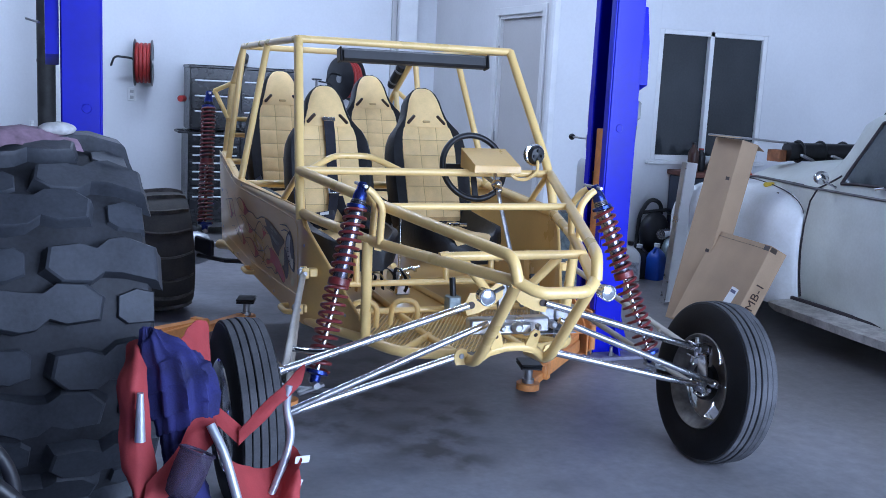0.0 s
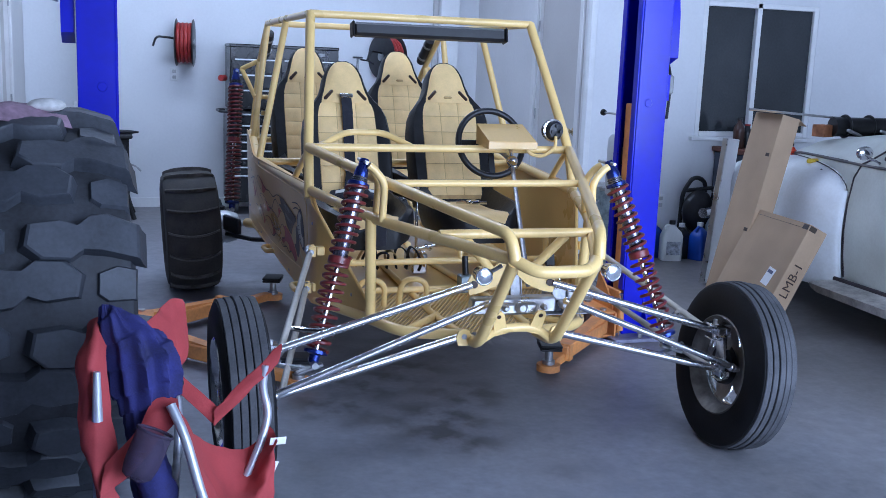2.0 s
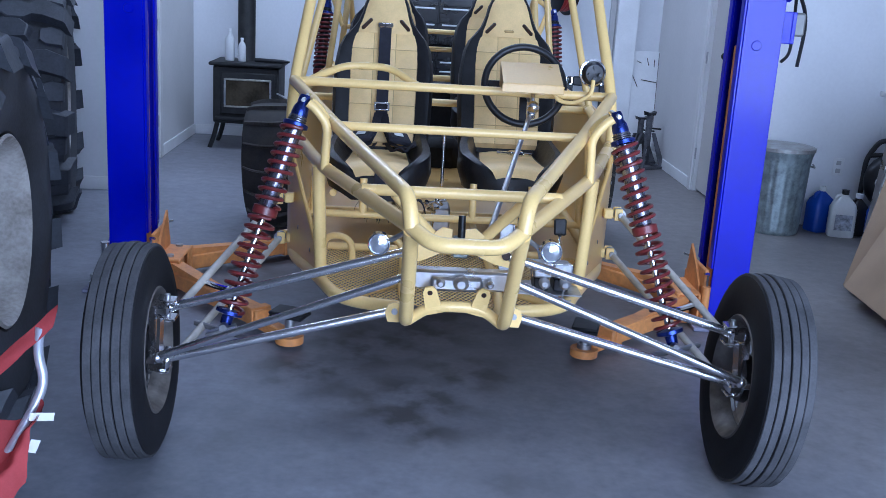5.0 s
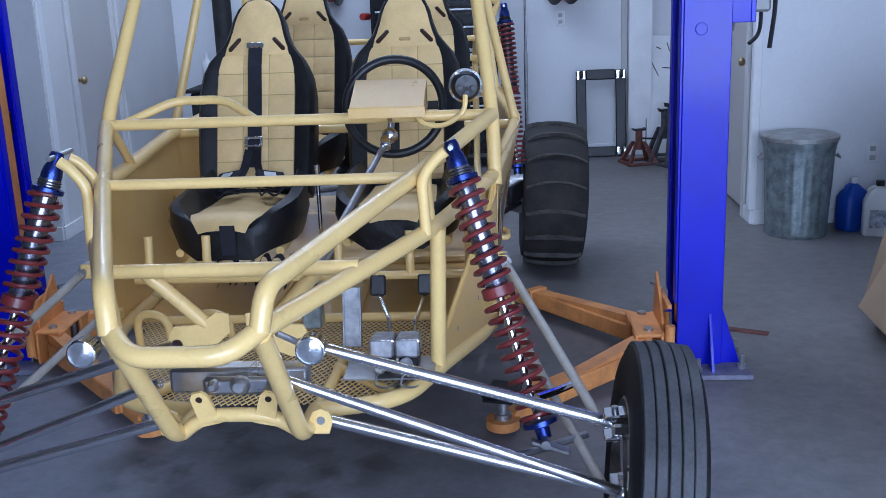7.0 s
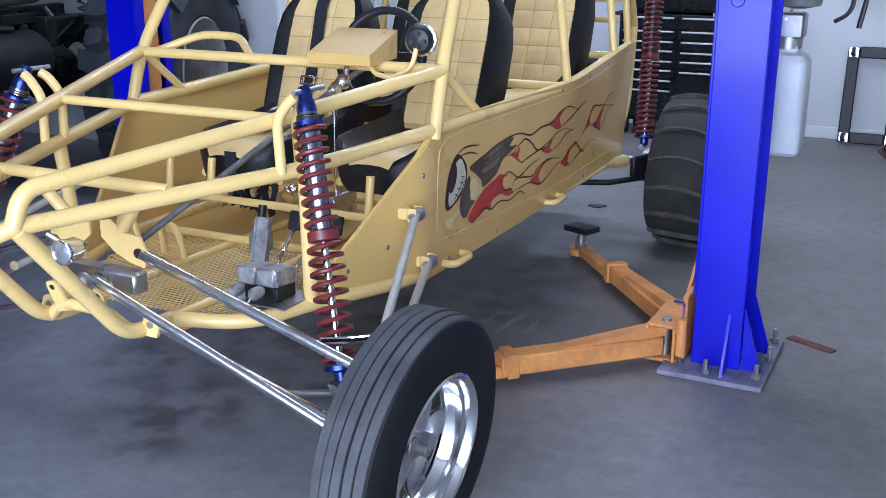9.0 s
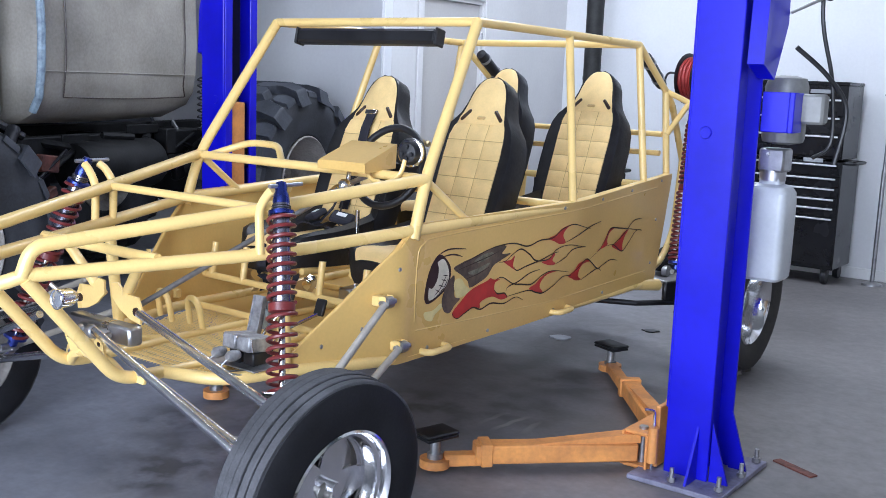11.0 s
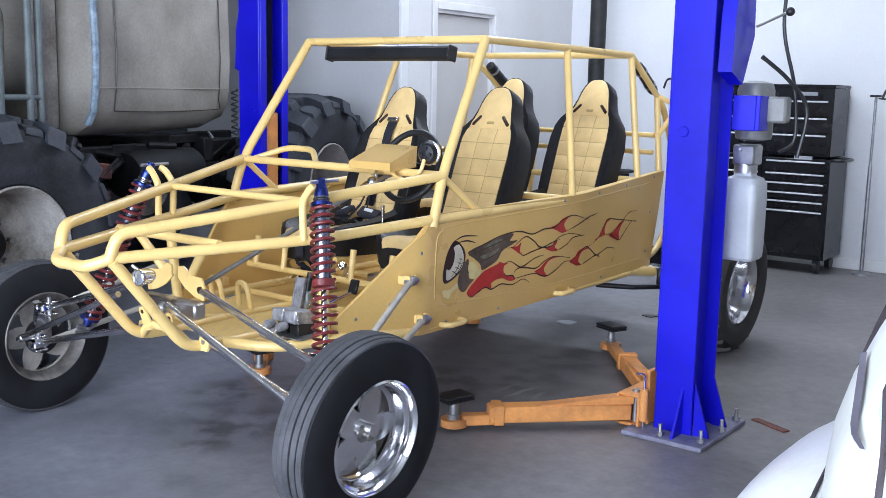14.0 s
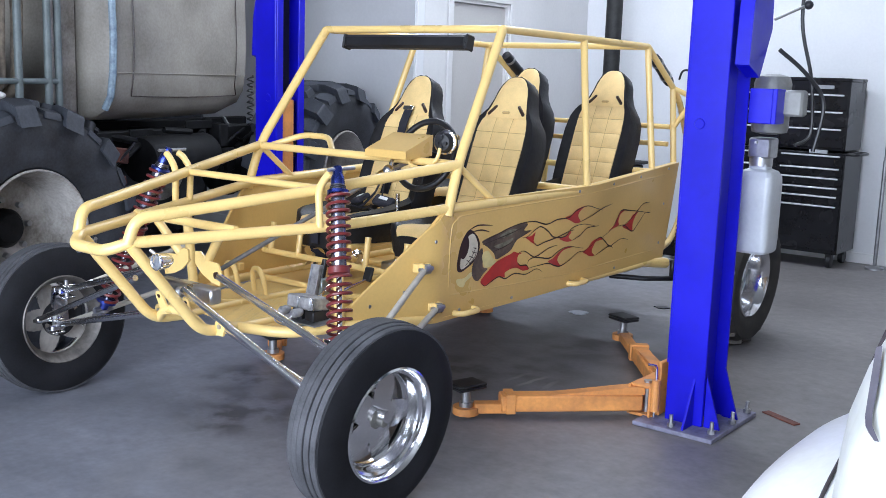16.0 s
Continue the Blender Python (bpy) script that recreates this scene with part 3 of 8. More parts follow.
tube2("shock_tower", [(0.440, 0.075, 0.90), (0.432, 0.075, 1.035), (0.470, 0.065, 1.085), (0.492, 0.055, 1.10)], R3, 0.05)
tube1("cowl_bar", [(0.405, 0.04, 1.027), (-0.405, 0.04, 1.027)], R3)
tube1("dash_bar", [DASH, (-DASH[0], DASH[1], DASH[2])], R2)
tube1("nose_bar", [(0.30, -0.295, 0.888), (-0.30, -0.295, 0.888)], R2)
tube2("nose_brace", [(0.20, -0.275, 0.875), (0.055, -0.24, 0.715)], R2)
tube1("grab_bar", [(-0.56, 0.64, 1.105), (-0.42, 0.735, 1.165), (-0.25, 0.735, 1.165), (-0.13, 0.64, 1.105)], R3, 0.05)
tube2("windscreen_pillar", [(0.61, 0.555, 0.90), DASH, ATOP], R1, 0.10)
tube1("roof_front_bar", [ATOP, (-ATOP[0], ATOP[1], ATOP[2])], R2)
tube2("roof_rail", [ATOP, (0.532, 1.66, 1.668), CTOP], R2, 0.05)
tube1("roof_cross_bar", [CTOP, (-CTOP[0], CTOP[1], CTOP[2])], R2)
tube2("middle_pillar", [(0.532, 1.70, 1.66), (0.688, 1.535, 0.960)], R2)
tube2("rear_pillar", [CTOP, (0.612, 2.36, 0.995)], R2)
tube2("dash_brace", [(0.600, 0.64, 1.095), (0.624, 0.85, 0.945)], R3)
tube2("side_rail", [APEX, KINK, (0.580, 2.70, 1.003)], R1, 0.16)
tube2("rear_stay", [CTOP, (0.53, 2.80, 1.39), (0.50, 3.06, 1.07)], R2, 0.08)
tube2("rear_brace", [(0.50, 3.06, 1.07), (0.50, 3.01, 0.68), (0.50, 2.88, 0.53), (0.52, 2.60, 0.48)], R2, 0.08)
tube2("rear_upright", [(0.53, 2.72, 1.44), (0.575, 2.70, 1.003)], R2)
tube2("shock_mount", [(0.53, 2.72, 1.44), (0.63, 2.80, 1.385)], R3)
tube2("shock_mount", [(0.63, 2.80, 1.385), (0.56, 2.70, 1.22)], R3)
tube1("rear_cross_bar", [(0.535, 2.70, 1.22), (-0.535, 2.70, 1.22)], R3)
tube1("rear_cross_bar", [(0.52, 2.72, 1.12), (-0.52, 2.72, 1.12)], R3)
tube1("seat_bar", [(0.69, 1.56, 0.945), (-0.69, 1.56, 0.945)], R2)
tube1("seat_bar", [(0.615, 2.38, 0.985), (-0.615, 2.38, 0.985)], R2)
tube1("floor_cross_tube", [(0.45, 0.50, 0.50), (-0.45, 0.50, 0.50)], R3)
tube1("floor_cross_tube", [(0.57, 0.62, 0.60), (-0.57, 0.62, 0.60)], R3)
tube1("floor_cross_tube", [(0.58, 1.25, 0.475), (-0.58, 1.25, 0.475)], R3)
tube2("floor_diagonal", [(0.16, 0.13, 0.480), (0.345, -0.075, 0.480)], R3)
tube2("floor_inner_rail", [(0.15, -0.16, 0.478), (0.17, 0.14, 0.478), (0.13, 1.2, 0.478)], R3, 0.06)
for x in (-0.52, -0.33, 0.10, 0.33, 0.52):
    tube1("seat_post", [(x, 0.62, 0.60), (x, 0.64, 0.74)], R3)
for x in (-0.40, -0.22):
    tube1("foot_loop", [(x - 0.055, 0.30, 0.49), (x - 0.05, 0.28, 0.60), (x + 0.05, 0.25, 0.60), (x + 0.055, 0.27, 0.49)], 0.012, 0.05)
for s in (1, -1):
    for y in (0.70, 1.61):
        part("step_loop", G().tube([(s * 0.585, y - 0.075, 0.482), (s * 0.650, y - 0.075, 0.482), (s * 0.650, y + 0.055, 0.482), (s * 0.585, y + 0.055, 0.482)], 0.0125, 10, 0.05), YELLOW, buggy)
    # boomerang plates that carry the upper arms and the nose tabs below
    part("arm_plate", G().prism([(s * 0.02, 0.725), (s * 0.06, 0.69), (s * 0.115, 0.665), (s * 0.165, 0.655), (s * 0.175, 0.70), (s * 0.155, 0.74), (s * 0.09, 0.745), (s * 0.05, 0.775), (s * 0.02, 0.77)], -0.262, -0.254, "y"), YELLOW, buggy, smooth=0)
    part("plate_bolt", G().lathe([(0.014, -0.01), (0.014, 0.004)], pose(s * 0.150, -0.264, 0.695, 0, 0, -90), 12), INK, buggy)
    nt = Matrix.Translation((s * 0.075, -0.345, 0.570)) @ Matrix.Rotation(radians(14), 4, "X") @ Matrix.Rotation(radians(s * 14), 4, "Y")
    part("nose_tab", G().prism([(-0.026, -0.05), (0.026, -0.05), (0.021, 0.03), (0.012, 0.044), (-0.012, 0.044), (-0.021, 0.03)], -0.004, 0.004, "y", nt), YELLOW, buggy, smooth=0)
    part("tab_bolt", G().rod(nt @ Vector((0, -0.006, 0.026)), nt @ Vector((0, 0.004, 0.026)), 0.008, 10), INK, buggy)
    part("arm_tab", G().prism([(-0.020, -0.030), (0.018, -0.030), (0.028, 0.0), (0.020, 0.026), (0.0, 0.034), (-0.020, 0.026), (-0.030, 0.0)], -0.005, 0.005, "y", Matrix.Translation((s * 0.185, -0.275, 0.50))), YELLOW, buggy, smooth=0)
    part("tab_bolt", G().rod((s * 0.185, -0.285, 0.505), (s * 0.185, -0.270, 0.505), 0.010, 10), STEEL, buggy)


def floor_mesh():
    """Expanded metal: crossing thin strips of a floor sheet."""
    g = G()
    y0, y1, z, r = -0.10, 0.60, 0.468, 0.0016

    def half(y):
        return 0.36 + (y + 0.10) * 0.30 if y < 0.2 else 0.45 + (y - 0.2) * 0.25
    n = 110
    for k in range(-n, n):
        for sgn in (1, -1):
            x0 = k * 0.018
            p, q = [], None
            steps = 24
            run = []
            for i in range(steps + 1):
                y = y0 + (y1 - y0) * i / steps
                x = x0 + sgn * (y - y0) * 0.55
                if abs(x) < half(y):
                    run.append((x, y, z))
            if len(run) > 1:
                g.box((math.dist(run[0], run[-1]), 0.0032, 0.003), ((run[0][0] + run[-1][0]) / 2, (run[0][1] + run[-1][1]) / 2, z + 0.0008 * sgn), (0, 0, math.degrees(math.atan2(run[-1][1] - run[0][1], run[-1][0] - run[0][0]))), c=0.0005)
    return g


part("mesh_floor", floor_mesh(), YELLOW, buggy, "yellow expanded-metal foot floor", smooth=0, kind="stuff")
part("floor_pan", G().box((1.14, 1.95, 0.004), (0, 1.58, 0.462), c=0.001), YPANEL, buggy, smooth=0)

# painted side panels
PANEL = [(0.10, 0.482), (0.12, 0.535), (0.555, 0.935), (0.60, 0.955), (1.60, 0.972), (2.70, 1.022), (2.57, 0.478), (1.3, 0.458), (0.45, 0.458), (0.22, 0.468)]


def flare(y, z):
    """Half width of the body side: it turns in at the nose and bellies out at the middle pillar."""
    top = float(np.mean([np.interp(y + d, [0.565, 1.555, 2.70], [0.611, 0.716, 0.606]) for d in (-0.12, -0.06, 0, 0.06, 0.12)]))
    rail = float(np.interp(y, [0.565, 1.555, 2.70], [0.945, 0.972, 1.022]))
    v = (z - 0.458) / (rail - 0.458)
    return 0.606 + (top - 0.606) * v - 0.4 * max(0.0, 0.50 - y)


def side_sheet(s):
    """The body side as one bent sheet, 6 mm thick."""
    top, low = PANEL[:6], [PANEL[0]] + PANEL[:5:-1]
    rings = []
    for y in [0.10, 0.12, 0.17, 0.22, 0.32, 0.45, 0.50, 0.555, 0.60] + [0.66 + 0.06 * i for i in range(35)]:
        yt, yb = y, (y if y < 2.3 else 2.3 + (y - 2.3) * 0.675)
        zt, zb = float(np.interp(yt, *zip(*top))), float(np.interp(yb, *zip(*low)))
        col = [(yb + (yt - yb) * v, zb + (zt - zb) * v) for v in (0, 0.2, 0.4, 0.6, 0.8, 0.94, 1)]
        rings.append([(s * flare(*p), *p) for p in col] + [(s * (flare(*p) - 0.006), *p) for p in col[::-1]])
    return G().loft(rings)


def ribbon(line, w0, s, dx):
    """A tapering painted stroke on a panel: line is (y, z) points."""
    n = len(line)
    left, right = [], []
    for i in range(n):
        a, b = np.array(line[max(i - 1, 0)]), np.array(line[min(i + 1, n - 1)])
        d = b - a
        d = d / (np.linalg.norm(d) + 1e-9)
        w = 0.62 * w0 * (0.25 + 0.75 * math.sin(math.pi * min(1, max(0, i / (n - 1)))))
        p, nn = np.array(line[i]), np.array((-d[1], d[0]))
        left.append(tuple(p + nn * w)), right.append(tuple(p - nn * w))
    V = [(s * (flare(y, z) + dx), y, z) for y, z in left + right]
    F = [(i, i + 1, n + i + 1, n + i) for i in range(n - 1)]
    return V, F


def art(s, panel):
    """Flames and plain colour masses painted on a side panel."""
    o = 0.0012

    def fill(name, ctrl, material, dx):
        line = spline(ctrl, 5, True)
        tris = [[line[i] for i in t] for t in mathutils.geometry.tessellate_polygon([[(y, z, 0) for y, z in line]])]
        for _ in range(2):
            finer = []
            for a, b, c in tris:
                ab, bc, ca = [((p[0] + q[0]) / 2, (p[1] + q[1]) / 2) for p, q in ((a, b), (b, c), (c, a))]
                finer += [(a, ab, ca), (ab, b, bc), (ca, bc, c), (ab, bc, ca)]
            tris = finer
        V = [(s * (flare(y, z) + o + dx), y, z) for t in tris for y, z in t]
        part(name, G().add(V, [(3 * i, 3 * i + 1, 3 * i + 2) for i in range(len(tris))]), material, panel, smooth=0)

    def stroke(ctrl, w, dx=0.0012):
        V, F = ribbon(spline(ctrl, 7), w, s, o + dx)
        part("pinstripe", G().add(V, F), INK, panel, smooth=0)
    pale = mat("pale_airbrush_paint", (0.60, 0.55, 0.42), 0.4, var=0.12, scale=12)
    cream = mat("cream_airbrush_paint", (0.66, 0.55, 0.24), 0.4, var=0.10, scale=12)
    drab = mat("grey_green_airbrush_paint", (0.20, 0.19, 0.13), 0.4, var=0.4, scale=25)
    # a pale oval with a dark spot, drab streaks and a red mass behind it
    fill("dark_oval", [(0.625, 0.682), (0.633, 0.737), (0.653, 0.791), (0.692, 0.831), (0.736, 0.811), (0.767, 0.771), (0.764, 0.722), (0.736, 0.688), (0.676, 0.659), (0.639, 0.656)], INK, 0.0006)
    fill("pale_oval", [(0.647, 0.683), (0.652, 0.735), (0.677, 0.792), (0.718, 0.813), (0.749, 0.779), (0.758, 0.739), (0.741, 0.704), (0.688, 0.674), (0.657, 0.666)], pale, 0.0010)
    fill("dark_spot", [(0.640, 0.728), (0.649, 0.775), (0.676, 0.809), (0.696, 0.782), (0.692, 0.738), (0.666, 0.709)], INK, 0.0014)
    fill("brown_streak", [(0.783, 0.769), (0.825, 0.786), (0.887, 0.799), (0.961, 0.818), (1.037, 0.830), (1.093, 0.823), (1.072, 0.795), (1.128, 0.790), (1.071, 0.769), (1.026, 0.752), (0.993, 0.713), (0.943, 0.693), (0.891, 0.682), (0.874, 0.709), (0.831, 0.739)], BROWNART, 0.0006)
    fill("pale_streak", [(0.901, 0.786), (0.963, 0.806), (1.016, 0.805), (0.993, 0.786), (0.929, 0.775)], drab, 0.0010)
    fill("pale_streak", [(0.869, 0.744), (0.933, 0.754), (0.996, 0.768), (0.980, 0.749), (0.910, 0.731)], drab, 0.0010)
    fill("pale_blot", [(0.791, 0.707), (0.801, 0.726), (0.833, 0.724), (0.863, 0.694), (0.893, 0.673), (0.862, 0.656), (0.817, 0.653), (0.801, 0.676)], cream, 0.0014)
    fill("dark_blot", [(0.746, 0.708), (0.786, 0.744), (0.797, 0.706), (0.803, 0.659), (0.837, 0.647), (0.807, 0.625), (0.778, 0.600), (0.744, 0.613), (0.727, 0.653)], BROWNART, 0.0009)
    fill("pale_blot", [(0.629, 0.625), (0.679, 0.626), (0.721, 0.645), (0.736, 0.631), (0.693, 0.608), (0.676, 0.586), (0.637, 0.599)], cream, 0.0008)
    fill("red_mass", [(0.795, 0.595), (0.828, 0.570), (0.873, 0.584), (0.925, 0.599), (0.970, 0.591), (0.969, 0.611), (1.004, 0.623), (1.053, 0.623), (1.108, 0.603), (1.152, 0.606), (1.127, 0.627), (1.080, 0.631), (1.055, 0.649), (1.052, 0.680), (1.081, 0.690), (1.045, 0.694), (1.016, 0.703), (0.997, 0.695), (0.945, 0.684), (0.893, 0.669), (0.845, 0.637)], FLAMERED, 0.0011)
    # tongues of flame that sweep back and up, with dark outlines
    fill("flame_lick", [(1.086, 0.763), (1.134, 0.763), (1.159, 0.778), (1.157, 0.756), (1.158, 0.734), (1.182, 0.714), (1.133, 0.737), (1.102, 0.753)], FLAMERED, 0.0009)
    fill("flame_lick", [(1.376, 0.827), (1.424, 0.839), (1.462, 0.863), (1.531, 0.874), (1.496, 0.856), (1.483, 0.829), (1.516, 0.796), (1.472, 0.793), (1.427, 0.809)], FLAMERED, 0.0009)
    fill("flame_lick", [(1.363, 0.728), (1.415, 0.734), (1.437, 0.760), (1.452, 0.749), (1.441, 0.727), (1.473, 0.707), (1.433, 0.705), (1.390, 0.716)], FLAMERED, 0.0009)
    fill("flame_lick", [(1.306, 0.622), (1.348, 0.636), (1.386, 0.661), (1.444, 0.677), (1.512, 0.672), (1.431, 0.667), (1.392, 0.644), (1.386, 0.617), (1.420, 0.589), (1.387, 0.591), (1.342, 0.607)], FLAMERED, 0.0009)
    fill("flame_lick", [(1.613, 0.633), (1.656, 0.650), (1.691, 0.680), (1.768, 0.688), (1.797, 0.677), (1.734, 0.673), (1.709, 0.649), (1.708, 0.620), (1.745, 0.600), (1.696, 0.601), (1.652, 0.617)], FLAMERED, 0.0009)
    fill("flame_lick", [(1.849, 0.715), (1.904, 0.739), (1.930, 0.781), (1.962, 0.812), (2.008, 0.811), (1.959, 0.793), (1.945, 0.760), (1.956, 0.734), (1.899, 0.723)], FLAMERED, 0.0009)
    fill("flame_lick", [(2.008, 0.723), (2.070, 0.737), (2.115, 0.773), (2.181, 0.785), (2.153, 0.764), (2.131, 0.726), (2.138, 0.684), (2.080, 0.697)], FLAMERED, 0.0009)
    stroke([(0.783, 0.769), (0.899, 0.799), (1.012, 0.826), (1.132, 0.831), (1.236, 0.809), (1.317, 0.825), (1.405, 0.827), (1.463, 0.858), (1.549, 0.872), (1.652, 0.851), (1.733, 0.834)], 0.0050, 0.0016)
    stroke([(1.512, 0.796), (1.610, 0.817), (1.717, 0.845), (1.830, 0.859)], 0.0050, 0.0016)
    stroke([(1.058, 0.762), (1.100, 0.762), (1.149, 0.788), (1.195, 0.801), (1.260, 0.772), (1.314, 0.740), (1.407, 0.735), (1.456, 0.772), (1.553, 0.781), (1.697, 0.756)], 0.0050, 0.0016)
    stroke([(1.163, 0.733), (1.190, 0.713), (1.252, 0.724), (1.345, 0.737), (1.430, 0.756), (1.477, 0.760)], 0.0050, 0.0016)
    stroke([(1.473, 0.707), (1.541, 0.726), (1.599, 0.757), (1.717, 0.756)], 0.0050, 0.0016)
    stroke([(1.046, 0.689), (1.094, 0.697), (1.174, 0.661), (1.237, 0.649), (1.316, 0.639), (1.384, 0.668), (1.460, 0.678), (1.608, 0.653)], 0.0050, 0.0016)
    stroke([(1.151, 0.610), (1.232, 0.613), (1.309, 0.613), (1.370, 0.594), (1.421, 0.586), (1.488, 0.604), (1.561, 0.638), (1.635, 0.633)], 0.0050, 0.0016)
    stroke([(1.137, 0.634), (1.148, 0.651), (1.217, 0.665), (1.285, 0.689), (1.358, 0.697)], 0.0050, 0.0016)
    stroke([(0.795, 0.595), (0.828, 0.570), (0.873, 0.584), (0.925, 0.599), (0.977, 0.584), (1.045, 0.598), (1.135, 0.583), (1.214, 0.598), (1.274, 0.576)], 0.0050, 0.0016)
    stroke([(1.617, 0.633), (1.682, 0.657), (1.756, 0.692), (1.816, 0.670), (1.894, 0.631), (1.942, 0.640), (2.022, 0.656), (2.103, 0.642)], 0.0050, 0.0016)
    stroke([(1.747, 0.597), (1.818, 0.616), (1.894, 0.631), (1.942, 0.612)], 0.0050, 0.0016)
    stroke([(1.788, 0.688), (1.878, 0.722), (1.923, 0.772), (1.962, 0.812), (2.069, 0.802), (2.193, 0.786), (2.345, 0.763)], 0.0050, 0.0016)
    stroke([(1.957, 0.731), (2.029, 0.726), (2.134, 0.684), (2.192, 0.714), (2.270, 0.768), (2.344, 0.766)], 0.0050, 0.0016)
    stroke([(2.008, 0.723), (2.088, 0.750), (2.147, 0.780), (2.229, 0.823), (2.327, 0.825)], 0.0050, 0.0016)
    stroke([(1.055, 0.649), (1.080, 0.631), (1.127, 0.627), (1.152, 0.606)], 0.0050, 0.0016)
    stroke([(0.692, 0.831), (0.750, 0.846), (0.843, 0.838)], 0.0050, 0.0016)
    stroke([(0.711, 0.821), (0.771, 0.824), (0.828, 0.810)], 0.0050, 0.0016)
    stroke([(0.681, 0.679), (0.715, 0.707), (0.742, 0.749)], 0.0034, 0.0019)
    stroke([(0.705, 0.684), (0.734, 0.705), (0.753, 0.736)], 0.0034, 0.0019)
    stroke([(0.685, 0.703), (0.711, 0.689)], 0.0034, 0.0019)
    stroke([(0.702, 0.717), (0.732, 0.708)], 0.0034, 0.0019)
    stroke([(0.716, 0.736), (0.744, 0.728)], 0.0034, 0.0019)
    stroke([(0.724, 0.751), (0.749, 0.747)], 0.0034, 0.0019)
    stroke([(0.785, 0.757), (0.890, 0.775), (0.991, 0.794), (1.055, 0.810)], 0.0034, 0.0019)
    stroke([(0.860, 0.719), (0.936, 0.732), (1.000, 0.751)], 0.0034, 0.0019)


for s in (1, -1):
    panel = part("side_panel", side_sheet(s), YPANEL, buggy, "yellow side panel with painted red flames", smooth=30)
    part("panel_bead", G().tube([(s * (flare(y, z) - 0.0022), y, z) for y, z in spline([(2.50, 0.965), (1.60, 0.935), (0.74, 0.900), (0.612, 0.878), (0.580, 0.82), (0.578, 0.60)], 6)], 0.0045, 8), YPANEL, panel)
    part("panel_bead", G().tube([(s * (flare(y, z) - 0.0015), y, z) for y, z in ((0.585, 0.565), (1.0, 0.55), (1.25, 0.543), (1.5, 0.535), (1.75, 0.537), (2.0, 0.54), (2.45, 0.545))], 0.003, 6), YPANEL, panel)
    part("front_flange", G().tube([(s * (flare(y, z) - 0.008), y, z) for y, z in ((0.125, 0.540), (0.30, 0.700), (0.47, 0.857), (0.555, 0.935))], 0.008, 8), YPANEL, panel)
    for y, z in ((0.22, 0.555), (0.36, 0.60), (0.49, 0.80), (0.70, 0.935), (1.10, 0.945), (1.45, 0.95), (1.80, 0.962), (2.15, 0.975), (2.55, 0.995), (2.52, 0.80), (2.50, 0.58), (2.0, 0.50), (1.55, 0.49), (1.05, 0.485), (0.66, 0.49)):
        part("rivet", G().lathe([(0.008, 0.0), (0.007, 0.003), (0.0, 0.004)], pose(s * flare(y, z), y, z, 0, 0, 0 if s > 0 else 180), 10), STEEL, panel, smooth=50)
    art(s, panel)


# --- wheels ---
def ring_disc(r0, r1, depth, thick, hole, nr=7, na=80):
    """A dished disc with openings; hole(r, angle) tells where it is cut."""
    g, keep = G(), {}
    rs = [r0 + (r1 - r0) * i / nr for i in range(nr + 1)]
    V = [(depth(r) - o, r * math.cos(2 * math.pi * k / na), r * math.sin(2 * math.pi * k / na)) for o in (0, thick) for r in rs for k in range(na)]

    def vid(i, k, side):
        return side * (nr + 1) * na + i * na + k % na
    for i in range(nr):
        for k in range(na):
            keep[i, k] = not hole((rs[i] + rs[i + 1]) / 2, 2 * math.pi * (k + 0.5) / na)
    F = []
    for i in range(nr):
        for k in range(na):
            if not keep[i, k]:
                continue
            F.append((vid(i, k, 0), vid(i + 1, k, 0), vid(i + 1, k + 1, 0), vid(i, k + 1, 0)))
            F.append((vid(i, k, 1), vid(i, k + 1, 1), vid(i + 1, k + 1, 1), vid(i + 1, k, 1)))
            for (a, b), n in (((vid(i, k, 0), vid(i + 1, k, 0)), (i, (k - 1) % na)), ((vid(i, k + 1, 0), vid(i + 1, k + 1, 0)), (i, (k + 1) % na)),
                              ((vid(i, k, 0), vid(i, k + 1, 0)), (i - 1, k)), ((vid(i + 1, k, 0), vid(i + 1, k + 1, 0)), (i + 1, k))):
                if not keep.get(n, False):
                    d = (nr + 1) * na
                    F.append((a, b, b + d, a + d))
    return g.add(V, F)


def star(r, a, n=5, lo=0.080, hi=0.161):
    """Five rounded triangular windows."""
    w = (a * n / (2 * math.pi)) % 1.0 - 0.5
    return lo < r < hi and abs(w) < 0.36 * (r - lo) / (hi - lo)


BACKGREY = mat("dull_warm_grey_steel", (0.42, 0.39, 0.35), 0.5, 0.2, var=0.15, scale=14, bump=0.04)


